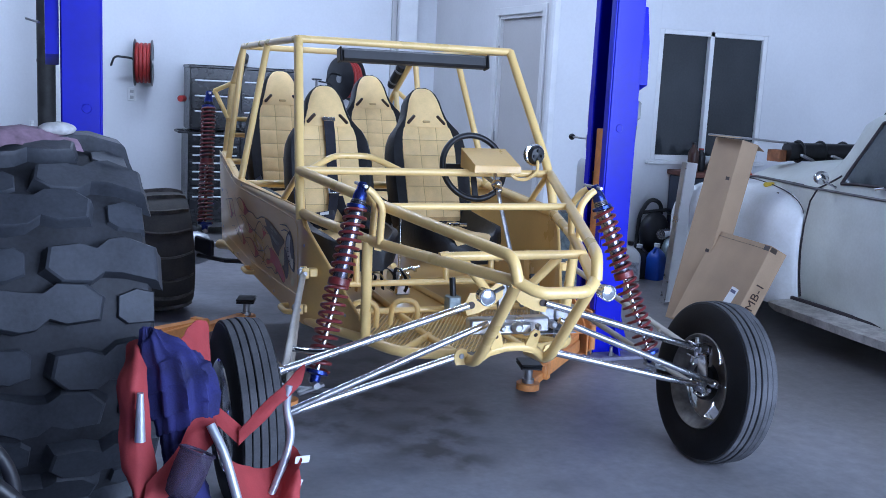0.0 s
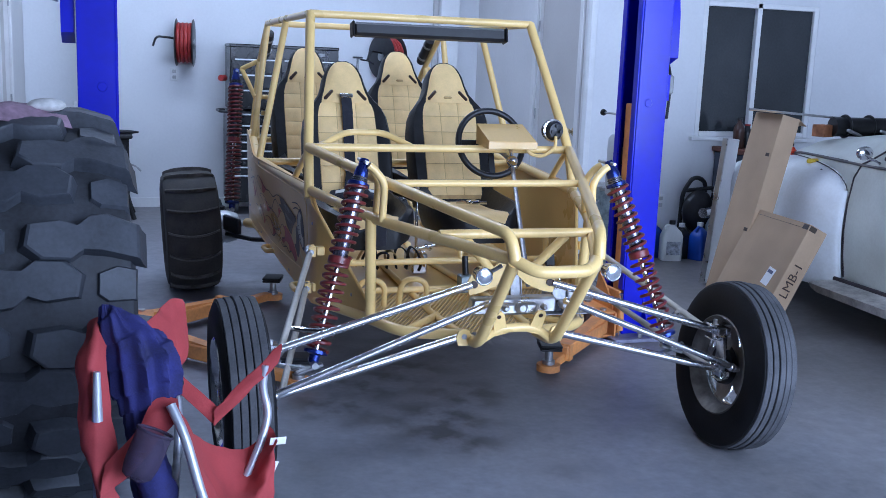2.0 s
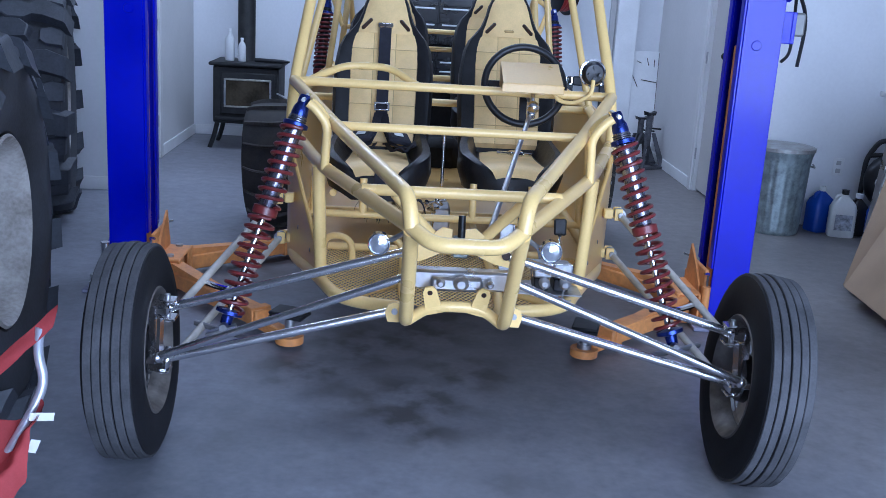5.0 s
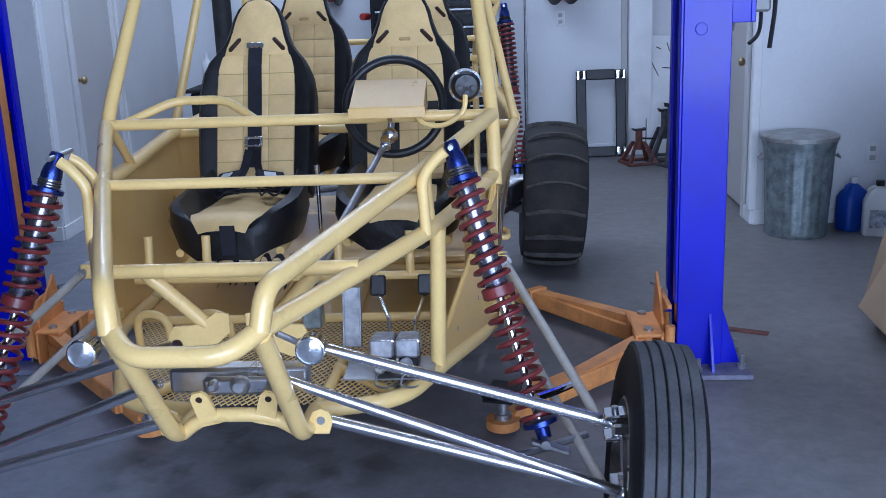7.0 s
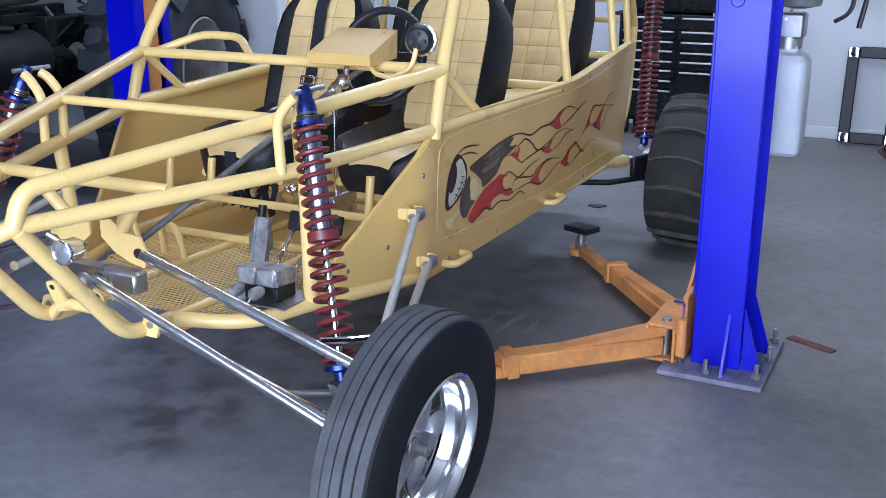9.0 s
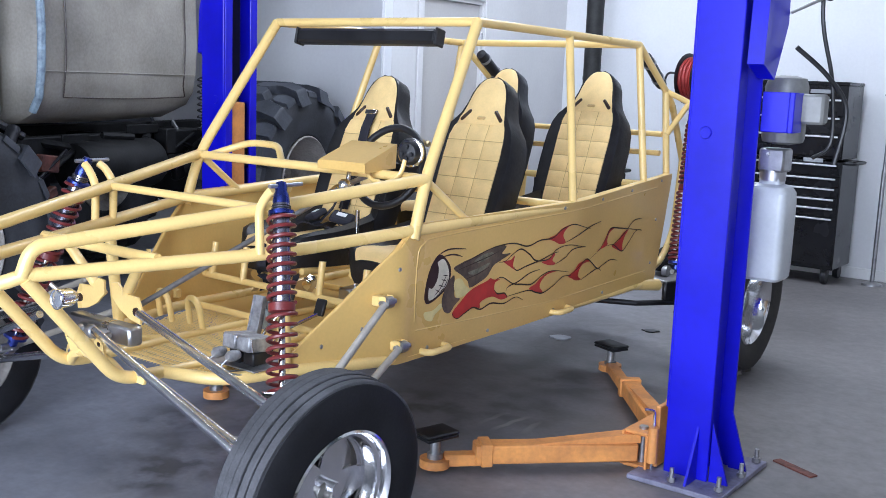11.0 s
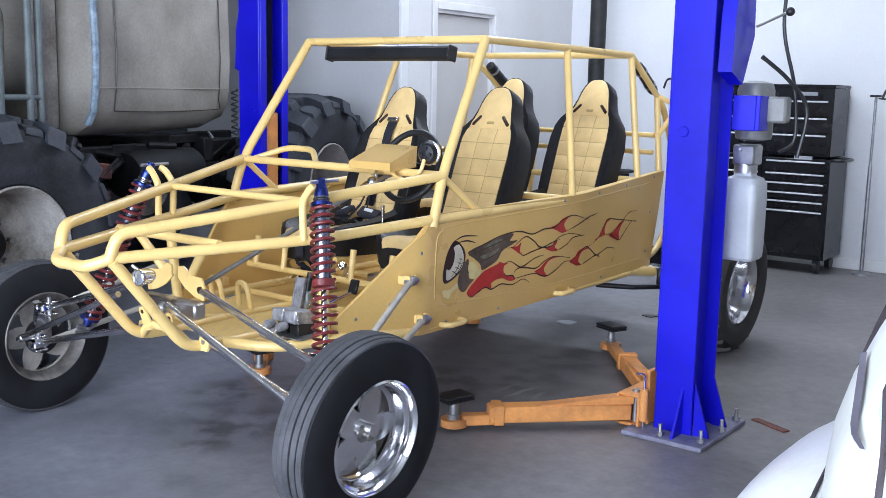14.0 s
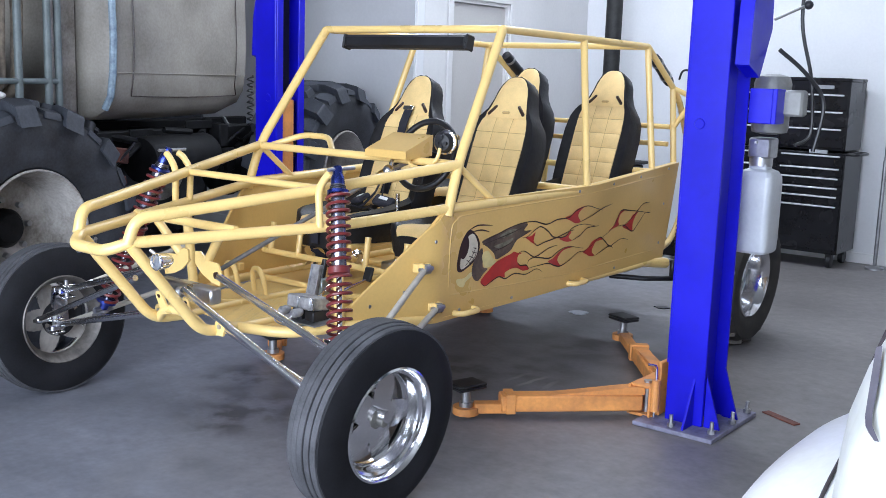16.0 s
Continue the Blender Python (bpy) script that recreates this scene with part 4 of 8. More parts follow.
def front_wheel(m, s):
    w = part("front_wheel", G().lathe([(0.02, -0.05), (0.045, -0.05), (0.045, -0.01), (0.02, -0.01)], None, 24), STEEL, buggy, "skinny ribbed tyre on a chrome wheel")
    w.matrix_world = m
    R, h = 0.345, 0.083
    part("tyre", G().lathe([(0.195, -0.066), (0.205, -0.078), (0.250, -0.086), (0.300, -0.082), (0.328, -0.070), (0.333, -0.060), (0.335, 0.0), (0.333, 0.060), (0.328, 0.070), (0.300, 0.082), (0.250, 0.086), (0.205, 0.078), (0.195, 0.066), (0.185, 0.0)], None, 72, True), TYRE, w, "black rubber front tyre")
    # added dark disc, so the wheel windows look shaded inside
    part("dark_backing_disc", G().lathe([(0.0, -0.052), (0.078, -0.052), (0.082, -0.03), (0.075, -0.022), (0.0, -0.022)], None, 36), SATIN, w, "dark disc added behind the wheel windows")
    for c, b in ((-0.054, 0.0120), (-0.0275, 0.0114), (0.0, 0.0114), (0.0275, 0.0114), (0.054, 0.0120)):
        d = R - abs(c) * 0.12
        part("tread_rib", G().lathe([(d - 0.014, c - b), (d - 0.002, c - b), (d, c - b + 0.002), (d, c + b - 0.002), (d - 0.002, c + b), (d - 0.014, c + b)], None, 72, True), TREAD, w)
    rim = part("rim", G().lathe([(0.200, 0.074), (0.204, 0.079), (0.197, 0.083), (0.190, 0.076), (0.186, 0.052), (0.178, 0.046), (0.175, 0.022), (0.169, 0.014), (0.163, -0.02), (0.178, -0.02), (0.180, 0.0), (0.190, 0.055)], None, 72, True), CHROME, w, "polished chrome rim")
    part("rim_barrel", G().lathe([(0.163, -0.0205), (0.172, -0.05), (0.188, -0.070), (0.198, -0.080), (0.204, -0.074), (0.196, -0.060), (0.178, -0.0205)], None, 72, True), BARREL, rim, "dark inner barrel")
    part("wheel_disc", ring_disc(0.03, 0.172, lambda r: 0.004 + 0.010 * (1 - r / 0.172), 0.006, star, 24, 240), CHROME, rim, smooth=30)
    part("disc_back", ring_disc(0.03, 0.168, lambda r: -0.0035 + 0.010 * (1 - r / 0.172), 0.0015, star, 24, 240), BACKGREY, rim, "dull grey back of the disc", smooth=30)
    part("hub_cap", G().lathe([(0.032, 0.006), (0.032, 0.016), (0.024, 0.020), (0.018, 0.022), (0.018, 0.046), (0.014, 0.050), (0.0, 0.050)], None, 24), mat("dull_hub_steel", (0.28, 0.27, 0.25), 0.45, 0.8, var=0.2, scale=20) if s > 0 else STEEL, rim, "dull steel hub cap")
    return w


def rear_wheel(m, s):
    w = part("rear_wheel", G().lathe([(0.02, -0.08), (0.06, -0.08), (0.06, 0.06), (0.02, 0.06)], None, 24), STEEL, buggy, "wide paddle tyre on a polished wheel")
    w.matrix_world = m
    h = 0.165
    part("tyre", G().lathe([(0.205, -0.125), (0.22, -0.145), (0.29, -0.168), (0.335, -0.160), (0.357, -0.130), (0.366, -0.06), (0.368, 0.0), (0.366, 0.06), (0.357, 0.130), (0.335, 0.160), (0.29, 0.168), (0.22, 0.145), (0.205, 0.125), (0.19, 0.0)], None, 80, True), PADDLE, w, "smooth black sand tyre")
    pad = G()
    for i in range(13):
        u = -1 + 2 * i / 12
        a = u * 0.150
        rr = 0.371 - 0.024 * abs(u) ** 3.0
        bow = 0.030 * (1 - u * u)
        pad.v += [(a, -0.006 + bow, rr - 0.022), (a, -0.0035 + bow, rr + 0.017), (a, 0.0060 + bow, rr + 0.017), (a, 0.012 + bow, rr - 0.022)]
    pad.f = [(4 * i + k, 4 * i + (k + 1) % 4, 4 * i + 4 + (k + 1) % 4, 4 * i + 4 + k) for i in range(12) for k in range(4)] + [(0, 1, 2, 3), (48, 49, 50, 51)]
    me = mesh_of("paddle", pad, PADEDGE, 30)
    for k in range(16):
        p = part("paddle", me, None, w)
        p.matrix_basis = pose(0, 0, 0, 360 * k / 16)
    part("rim", G().lathe([(0.205, 0.135), (0.212, 0.143), (0.204, 0.148), (0.192, 0.135), (0.180, 0.10), (0.165, 0.03), (0.120, 0.0), (0.075, 0.0), (0.06, 0.02), (0.0, 0.022), (0.0, 0.0), (0.06, -0.01), (0.15, -0.02), (0.18, -0.13), (0.205, -0.145), (0.208, -0.13), (0.195, 0.0)], None, 64, True), CHROME, w, "polished deep-dish rim")
    return w


front_wheel(pose(0.970, -0.272, 0.331, 0, 5.0, -1.6) @ Matrix.Scale(0.982, 4), 1)
front_wheel(pose(-0.990, -0.255, 0.334, 0, 2.0, 181) @ Matrix.Scale(0.982, 4), -1)
for s in (1, -1):
    turn = 0 if s > 0 else 180
    rear_wheel(pose(0.90 if s > 0 else -0.94, 2.88 if s > 0 else 2.845, 0.378, 7, 3, turn), s)


# --- coil-over shocks ---
def shock(name, top, bottom, turns, body=0.50):
    a, b = Vector(top), Vector(bottom)
    d = b - a
    L = d.length
    q = d.to_track_quat("X", "Z").to_matrix().to_4x4()
    m = Matrix.Translation(a) @ q
    sh = part(name, G().lathe([(0.0, -0.012), (0.015, -0.010), (0.019, 0.0), (0.019, 0.02), (0.024, 0.03), (0.027, 0.05), (0.026, 0.065)], m, 20), ANODBLUE, buggy, "coil-over shock with maroon dual springs")
    part("top_collar", G().lathe([(0.030, 0.080), (0.041, 0.084), (0.041, 0.096), (0.030, 0.100)], m, 24), ANODBLUE, sh)
    part("shock_body", G().lathe([(0.027, 0.06), (0.028, 0.065), (0.028, L * body), (0.022, L * body + 0.01)], m, 20), SHOCKBODY if name == "front_shock" else SATIN, sh, "shock body")
    if name == "rear_shock":
        part("slider_sleeve", G().lathe([(0.030, L * body - 0.085), (0.036, L * body - 0.082), (0.036, L * body - 0.012), (0.030, L * body - 0.010)], m, 24), SATIN, sh)
    for e in (0.066, 0.073, 0.080):
        part("body_groove", G().lathe([(0.0285, e), (0.0305, e + 0.001), (0.0305, e + 0.003), (0.0285, e + 0.004)], m, 20), SATIN, sh)
    part("spring_slider", G().lathe([(0.034, L * body - 0.014), (0.041, L * body - 0.010), (0.041, L * body + 0.014), (0.034, L * body + 0.018)], m, 24), SPRING, sh)
    part("shaft", G().lathe([(0.0105, L * body), (0.0105, L - 0.02)], m, 16), CHROME, sh)
    part("spring_perch", G().lathe([(0.02, L - 0.050), (0.044, L - 0.046), (0.044, L - 0.034), (0.02, L - 0.028), (0.018, L)], m, 24), ANODBLUE, sh)
    span = L - 0.19
    for x0, x1, n, rc in ((0.098, L * body - 0.015, round(turns * (L * body - 0.115) / span), 0.041), (L * body + 0.02, L - 0.046, round(turns * (L * (1 - body) - 0.07) / span), 0.043)):
        pts = []
        N = int(n * 14)
        for i in range(N + 1):
            t = i / N
            pts.append(m @ Vector((x0 + (x1 - x0) * t, rc * math.cos(2 * math.pi * n * t), rc * math.sin(2 * math.pi * n * t))))
        part("coil_spring", G().tube(pts, 0.0064, 7), SPRING, sh, "maroon coil spring")
    part("eye_bolt", G().rod(a - Vector((0, 0.05, 0)), a + Vector((0, 0.09, 0)), 0.007, 8), STEEL, sh)
    part("eye_bolt", G().rod(b - Vector((0, 0.045, 0)), b + Vector((0, 0.045, 0)), 0.012, 10), STEEL, sh)
    return sh


for s in (1, -1):
    shock("front_shock", (s * 0.505, 0.015, 1.112), (s * 0.722, -0.180, 0.405), 19)
    shock("rear_shock", (s * 0.66, 2.83, 1.37), (s * 0.71, 2.60, 0.54), 28, 0.5)
    # reservoirs strapped to the rear stays
    part("reservoir", G().lathe([(0.0, 0.0), (0.028, 0.005), (0.030, 0.03), (0.030, 0.23), (0.026, 0.25), (0.0, 0.255)], Matrix.Translation((s * 0.50, 2.52, 1.605)) @ (Vector((0, 0.42, -0.27)).to_track_quat("X", "Z").to_matrix().to_4x4()), 18), BLACK, buggy, "black shock reservoir clamped to the stay")
    for e in (0.05, 0.18):
        part("reservoir_clamp", G().lathe([(0.034, e), (0.034, e + 0.015)], Matrix.Translation((s * 0.50, 2.52, 1.605)) @ (Vector((0, 0.42, -0.27)).to_track_quat("X", "Z").to_matrix().to_4x4()), 18), STEEL, buggy)

# --- front suspension arms ---
for s in (1, -1):
    def S(*p):
        return (s * p[0], p[1], p[2])
    up_o, lo_o = S(0.885, -0.255, 0.475), S(0.895, -0.305, 0.325)
    for pts in ([S(0.160, -0.262, 0.693), up_o], [S(0.190, -0.262, 0.500), lo_o]):
        part("front_arm_tube", G().tube(pts, 0.0145, 16), POLISHED, buggy, "polished suspension tube")
    part("tie_rod", G().tube([S(0.145, -0.415, 0.662), S(0.885, -0.385, 0.365)], 0.0125, 16).ball(0.018, S(0.89, -0.385, 0.36)), POLISHED, buggy, "polished tie rod")
    part("rod_end", G().ball(0.017, up_o).rod(S(0.845, -0.255, 0.487), up_o, 0.009, 8), STEEL, buggy)
    part("rod_end", G().ball(0.018, lo_o), STEEL, buggy)
    for y0, z0, end in ((0.395, 0.702, S(0.845, -0.235, 0.485)), (0.480, 0.530, S(0.850, -0.285, 0.335))):
        part("trailing_link", G().tube([S(0.630, y0, z0), end], 0.0128, 12), LINKTAN, buggy, "dull tan-grey steel trailing link")
        part("link_bracket", G().box((0.03, 0.006, 0.045), S(0.626, y0 - 0.018, z0), c=0.006).box((0.03, 0.006, 0.045), S(0.626, y0 + 0.022, z0), c=0.006).rod(S(0.632, y0 - 0.03, z0), S(0.632, y0 + 0.038, z0), 0.007, 8).box((0.034, 0.036, 0.036), S(0.590, y0 + 0.004, z0), c=0.004), YELLOW, buggy)
        part("link_bush", G().rod(S(0.632, y0 - 0.015, z0), S(0.632, y0 + 0.019, z0), 0.021, 14).rod(S(0.632, y0 - 0.034, z0), S(0.632, y0 + 0.042, z0), 0.010, 10), STEEL, buggy)
    part("arm_bridge", G().tube(spline([S(0.700, -0.245, 0.540), S(0.745, -0.175, 0.525), S(0.790, -0.120, 0.520)], 5), 0.010, 8), CHROME, buggy)
    part("shock_mount_plate", G().box((0.10, 0.03, 0.012), S(0.735, -0.185, 0.385), (0, s * 18, 0), c=0.003).tube([S(0.62, -0.28, 0.395), S(0.735, -0.165, 0.375), S(0.83, -0.11, 0.38)], 0.010, 8, 0.05), STEEL, buggy)
    part("spindle_upright", G().prism([(0.03, 0.49), (-0.035, 0.49), (-0.045, 0.42), (-0.03, 0.36), (-0.06, 0.31), (-0.02, 0.28), (0.035, 0.31), (0.03, 0.38)], s * 0.915, s * 0.932, "x", Matrix.Translation((0, -0.262, 0))).rod(S(0.91, -0.262, 0.345), S(1.02, -0.262, 0.345), 0.022, 14).box((0.05, 0.05, 0.03), S(0.90, -0.27, 0.475), c=0.006).box((0.06, 0.06, 0.03), S(0.90, -0.31, 0.315), c=0.006).box((0.03, 0.12, 0.02), S(0.905, -0.34, 0.352), c=0.004), CHROME, buggy, "polished steel spindle", smooth=25)
    for (jx, jy, jz), e in ((up_o, 0.028), (lo_o, 0.030)):
        for h in (e, -e):
            part("clevis_plate", G().box((0.062, 0.058, 0.009), (jx + s * 0.004, jy, jz + h), (0, s * -6, 0), c=0.003), CHROME, buggy)
        part("clevis_bolt", G().rod((jx, jy, jz - 0.045), (jx, jy, jz + 0.045), 0.0085, 10), STEEL, buggy)
    part("spindle_web", G().prism([(0.025, 0.455), (-0.028, 0.455), (-0.052, 0.34), (0.0, 0.34)], s * 0.898, s * 0.908, "x", Matrix.Translation((0, -0.272, 0))), CHROME, buggy, smooth=0)
    part("headlamp", G().lathe([(0.0, 0.045), (0.022, 0.04), (0.036, 0.015), (0.039, -0.03), (0.041, -0.034), (0.041, -0.046), (0.037, -0.048), (0.036, -0.040), (0.0, -0.034)], pose(s * 0.236, -0.565, 0.80, 0, 0, 90) @ Matrix.Scale(0.74, 4), 28), CHROME, buggy, "small round chrome lamp")
    part("lamp_lens", G().lathe([(0.036, -0.041), (0.030, -0.045), (0.0, -0.049)], pose(s * 0.236, -0.565, 0.80, 0, 0, 90) @ Matrix.Scale(0.74, 4), 28), mat("lamp_glass", (0.50, 0.52, 0.56), 0.10, 0.7, var=0.1, scale=60, bump=0.2, grain=150), buggy)
    part("lamp_stalk", G().tube([S(0.205, -0.55, 0.80), S(0.165, -0.57, 0.83)], 0.007, 8), STEEL, buggy)
    # rear arms and driveline
    part("rear_trailing_arm", G().tube([S(0.575, 2.40, 0.478), S(0.615, 2.60, 0.452)], 0.030, 14), YELLOW, buggy)
    part("rear_lower_arm", G().tube([S(0.45, 2.25, 0.40), S(0.62, 2.35, 0.395), S(0.73, 2.80, 0.35)], 0.014, 10), SATIN, buggy)
    part("rear_hub", G().lathe([(0.04, -0.14), (0.085, -0.12), (0.105, -0.06), (0.105, 0.02), (0.07, 0.04)], pose(s * 0.77, 2.865, 0.385, 0, 0, 0 if s > 0 else 180), 28), STEEL, buggy, "grey steel rear hub")
    part("rear_arm_plate", G().box((0.03, 0.22, 0.10), S(0.70, 2.67, 0.43), (0, 0, -18 * s), c=0.008), SATIN, buggy)
    part("drive_shaft", G().rod(S(0.15, 2.88, 0.45), S(0.73, 2.87, 0.39), 0.018, 12), STEEL, buggy)
# rack, plate and engine block between the rear arms
part("steering_rack", G().box((0.33, 0.055, 0.062), (0, -0.275, 0.618), c=0.008).box((0.16, 0.02, 0.045), (0, -0.315, 0.612), c=0.01), ALLOY, buggy, "polished alloy steering rack")
for x, r in ((-0.05, 0.6), (0.012, 1.0), (0.10, 0.5)):
    part("rack_knob", G().lathe([(0.010 * r, 0), (0.022 * r, 0), (0.024 * r, 0.010), (0.020 * r, 0.018), (0.012 * r, 0.026), (0.0, 0.026)], pose(x, -0.326, 0.620, 0, 0, -90), 20), STEEL, buggy)
part("transaxle", G().box((0.30, 0.50, 0.26), (0, 2.75, 0.50), c=0.05).lathe([(0.05, -0.2), (0.16, -0.12), (0.18, 0.0), (0.16, 0.12), (0.05, 0.2)], pose(0, 2.85, 0.48), 20), GREASE, buggy, "dark oily transaxle")
part("engine_block", G().box((0.55, 0.35, 0.40), (0, 3.10, 0.70), c=0.05).box((0.20, 0.20, 0.18), (-0.28, 3.02, 0.88), c=0.04), GREASE, buggy, "dark engine at the rear of the frame")
part("roof_lamp_bar", G().box((0.735, 0.055, 0.062), (0.02, 0.955, 1.613), (-12, 0, 0), c=0.012).box((0.012, 0.062, 0.070), (-0.350, 0.955, 1.613), (-12, 0, 0), c=0.008).box((0.012, 0.062, 0.070), (0.390, 0.955, 1.613), (-12, 0, 0), c=0.008), BLACK, buggy, "black padded bar under the roof tube", smooth=20)

# --- cockpit ---
part("dash_box", G().loft([[(0.178, 0.53, 1.115), (0.402, 0.53, 1.115), (0.402, 0.70, 1.125), (0.178, 0.70, 1.125)], [(0.178, 0.527, 1.150), (0.402, 0.527, 1.150), (0.402, 0.705, 1.215), (0.178, 0.705, 1.215)]]).box((0.232, 0.004, 0.03), (0.29, 0.5245, 1.132), c=0.001), YPANEL, buggy, "yellow sheet-metal dash box", smooth=0)
part("gauge", G().lathe([(0.0, -0.028), (0.034, -0.024), (0.044, -0.012), (0.046, 0.0), (0.046, 0.03), (0.0, 0.03)], pose(0.525, 0.63, 1.195, 0, 0, 90 + 8), 28), BLACK, buggy, "round black gauge in a chrome ring")
part("gauge_ring", G().lathe([(0.0455, -0.004), (0.052, -0.002), (0.052, 0.01), (0.0455, 0.012)], pose(0.525, 0.63, 1.195, 0, 0, 98), 28, True), CHROME, buggy)
for dx, dz in ((0, 0.022), (-0.02, -0.004), (0.02, -0.004), (0, -0.02)):
    part("gauge_nut", G().lathe([(0.008, -0.034), (0.008, -0.02)], pose(0.525 + dx, 0.63, 1.195 + dz, 0, 0, 98), 8), SATIN, buggy)
part("gauge_cable", G().tube(spline([(0.525, 0.60, 1.17), (0.515, 0.585, 1.12), (0.46, 0.575, 1.085), (0.40, 0.57, 1.09), (0.37, 0.58, 1.12)], 7), 0.008, 8), YELLOW, buggy)
ring = [(0.286 + 0.158 * math.cos(a), 0.80 + 0.158 * math.sin(a) * 0.36, 1.118 + 0.158 * math.sin(a) * 0.93) for a in [2 * math.pi * i / 48 for i in range(48)]]
part("steering_wheel", G().tube(ring, 0.0145, 10, closed=True), BLACK, buggy, "black steering wheel")
part("wheel_spokes", G().box((0.285, 0.006, 0.028), (0.286, 0.81, 1.118), (-21, 0, 0), c=0.002).box((0.03, 0.006, 0.15), (0.286, 0.785, 1.05), (-21, 0, 0), c=0.002).lathe([(0.0, -0.03), (0.03, -0.03), (0.03, 0.03), (0.0, 0.03)], pose(0.286, 0.80, 1.118, 0, 21, 90), 20), SATIN, buggy)
part("steering_shaft", G().rod((0.286, 0.80, 1.118), (0.295, 0.545, 1.062), 0.010).rod((0.295, 0.545, 1.062), (0.075, -0.235, 0.68), 0.0095), STEEL, buggy, "steel steering shaft")
part("shaft_joint", G().ball(0.025, (0.295, 0.54, 1.062)).box((0.03, 0.05, 0.03), (0.285, 0.505, 1.045), (25, 0, 0), c=0.006).rod((0.295, 0.55, 1.06), (0.295, 0.57, 1.12), 0.009), CHROME, buggy)
part("shifter", G().rod((-0.012, 0.96, 0.52), (-0.013, 0.966, 0.87), 0.007).rod((-0.013, 0.966, 0.855), (-0.013, 0.966, 0.905), 0.010), CHROME, buggy, "chrome gear lever")
part("shifter_box", G().box((0.075, 0.16, 0.10), (-0.01, 0.97, 0.53), c=0.008), ALLOY, buggy)
part("cutting_brake", G().box((0.06, 0.06, 0.075), (0.05, 0.40, 0.545), c=0.006), GALV, buggy)
part("brake_stalk", G().rod((0.05, 0.40, 0.58), (0.05, 0.42, 0.66), 0.014, 12), BLACK, buggy)
part("throttle_pedal", G().box((0.052, 0.012, 0.17), (0.20, 0.205, 0.60), (-14, 0, 0), c=0.003).box((0.012, 0.012, 0.15), (0.20, 0.222, 0.59), (-14, 0, 0), c=0.003).box((0.005, 0.022, 0.17), (0.1765, 0.200, 0.60), (-14, 0, 0), c=0.001).box((0.005, 0.022, 0.17), (0.2235, 0.200, 0.60), (-14, 0, 0), c=0.001), PEDALAL, buggy, "scuffed alloy throttle pedal")
for x, y, z, mx in ((0.266, 0.292, 0.665, 0.305), (0.402, 0.311, 0.66, 0.372)):
    part("pedal_pad", G().box((0.045, 0.015, 0.06), (x, y, z), (-20, 0, 0), c=0.005), BLACK, buggy, "black rubber pedal pad")
    part("pedal_arm", G().tube([(x, y, z - 0.02), (mx + 0.01, 0.14, 0.60), (mx, 0.10, 0.53)], 0.006, 8, 0.03), CHROME, buggy)
    part("cylinder_foot", G().box((0.050, 0.09, 0.045), (mx, 0.05, 0.530), c=0.004), SATIN, buggy)
    part("cylinder_clip", G().tube([(mx - 0.033, -0.005, 0.56), (mx - 0.033, -0.012, 0.606), (mx + 0.033, -0.012, 0.606), (mx + 0.033, -0.005, 0.56)], 0.0025, 6, 0.01), CHROME, buggy)
    part("master_cylinder", G().box((0.062, 0.11, 0.050), (mx, 0.035, 0.578), (-8, 0, 0), c=0.005).lathe([(0.013, 0), (0.018, 0.015), (0.018, 0.04), (0.01, 0.05)], pose(mx, -0.035, 0.555, 0, 0, -90), 12), PEDALAL, buggy, "alloy brake master cylinder")
    part("brake_line", G().tube(spline([(mx, -0.08, 0.55), (mx - 0.01, -0.10, 0.52), (mx + 0.02, -0.06, 0.495), (mx + 0.06, 0.02, 0.49)], 6), 0.003, 6), STEEL, buggy)
part("pedal_plate", G().box((0.24, 0.16, 0.005), (0.32, 0.05, 0.505), c=0.001), STEEL, buggy)


SEATSEAM = mat("brown_seat_stitching", (0.56, 0.38, 0.155), 0.7, var=0.1, scale=20)


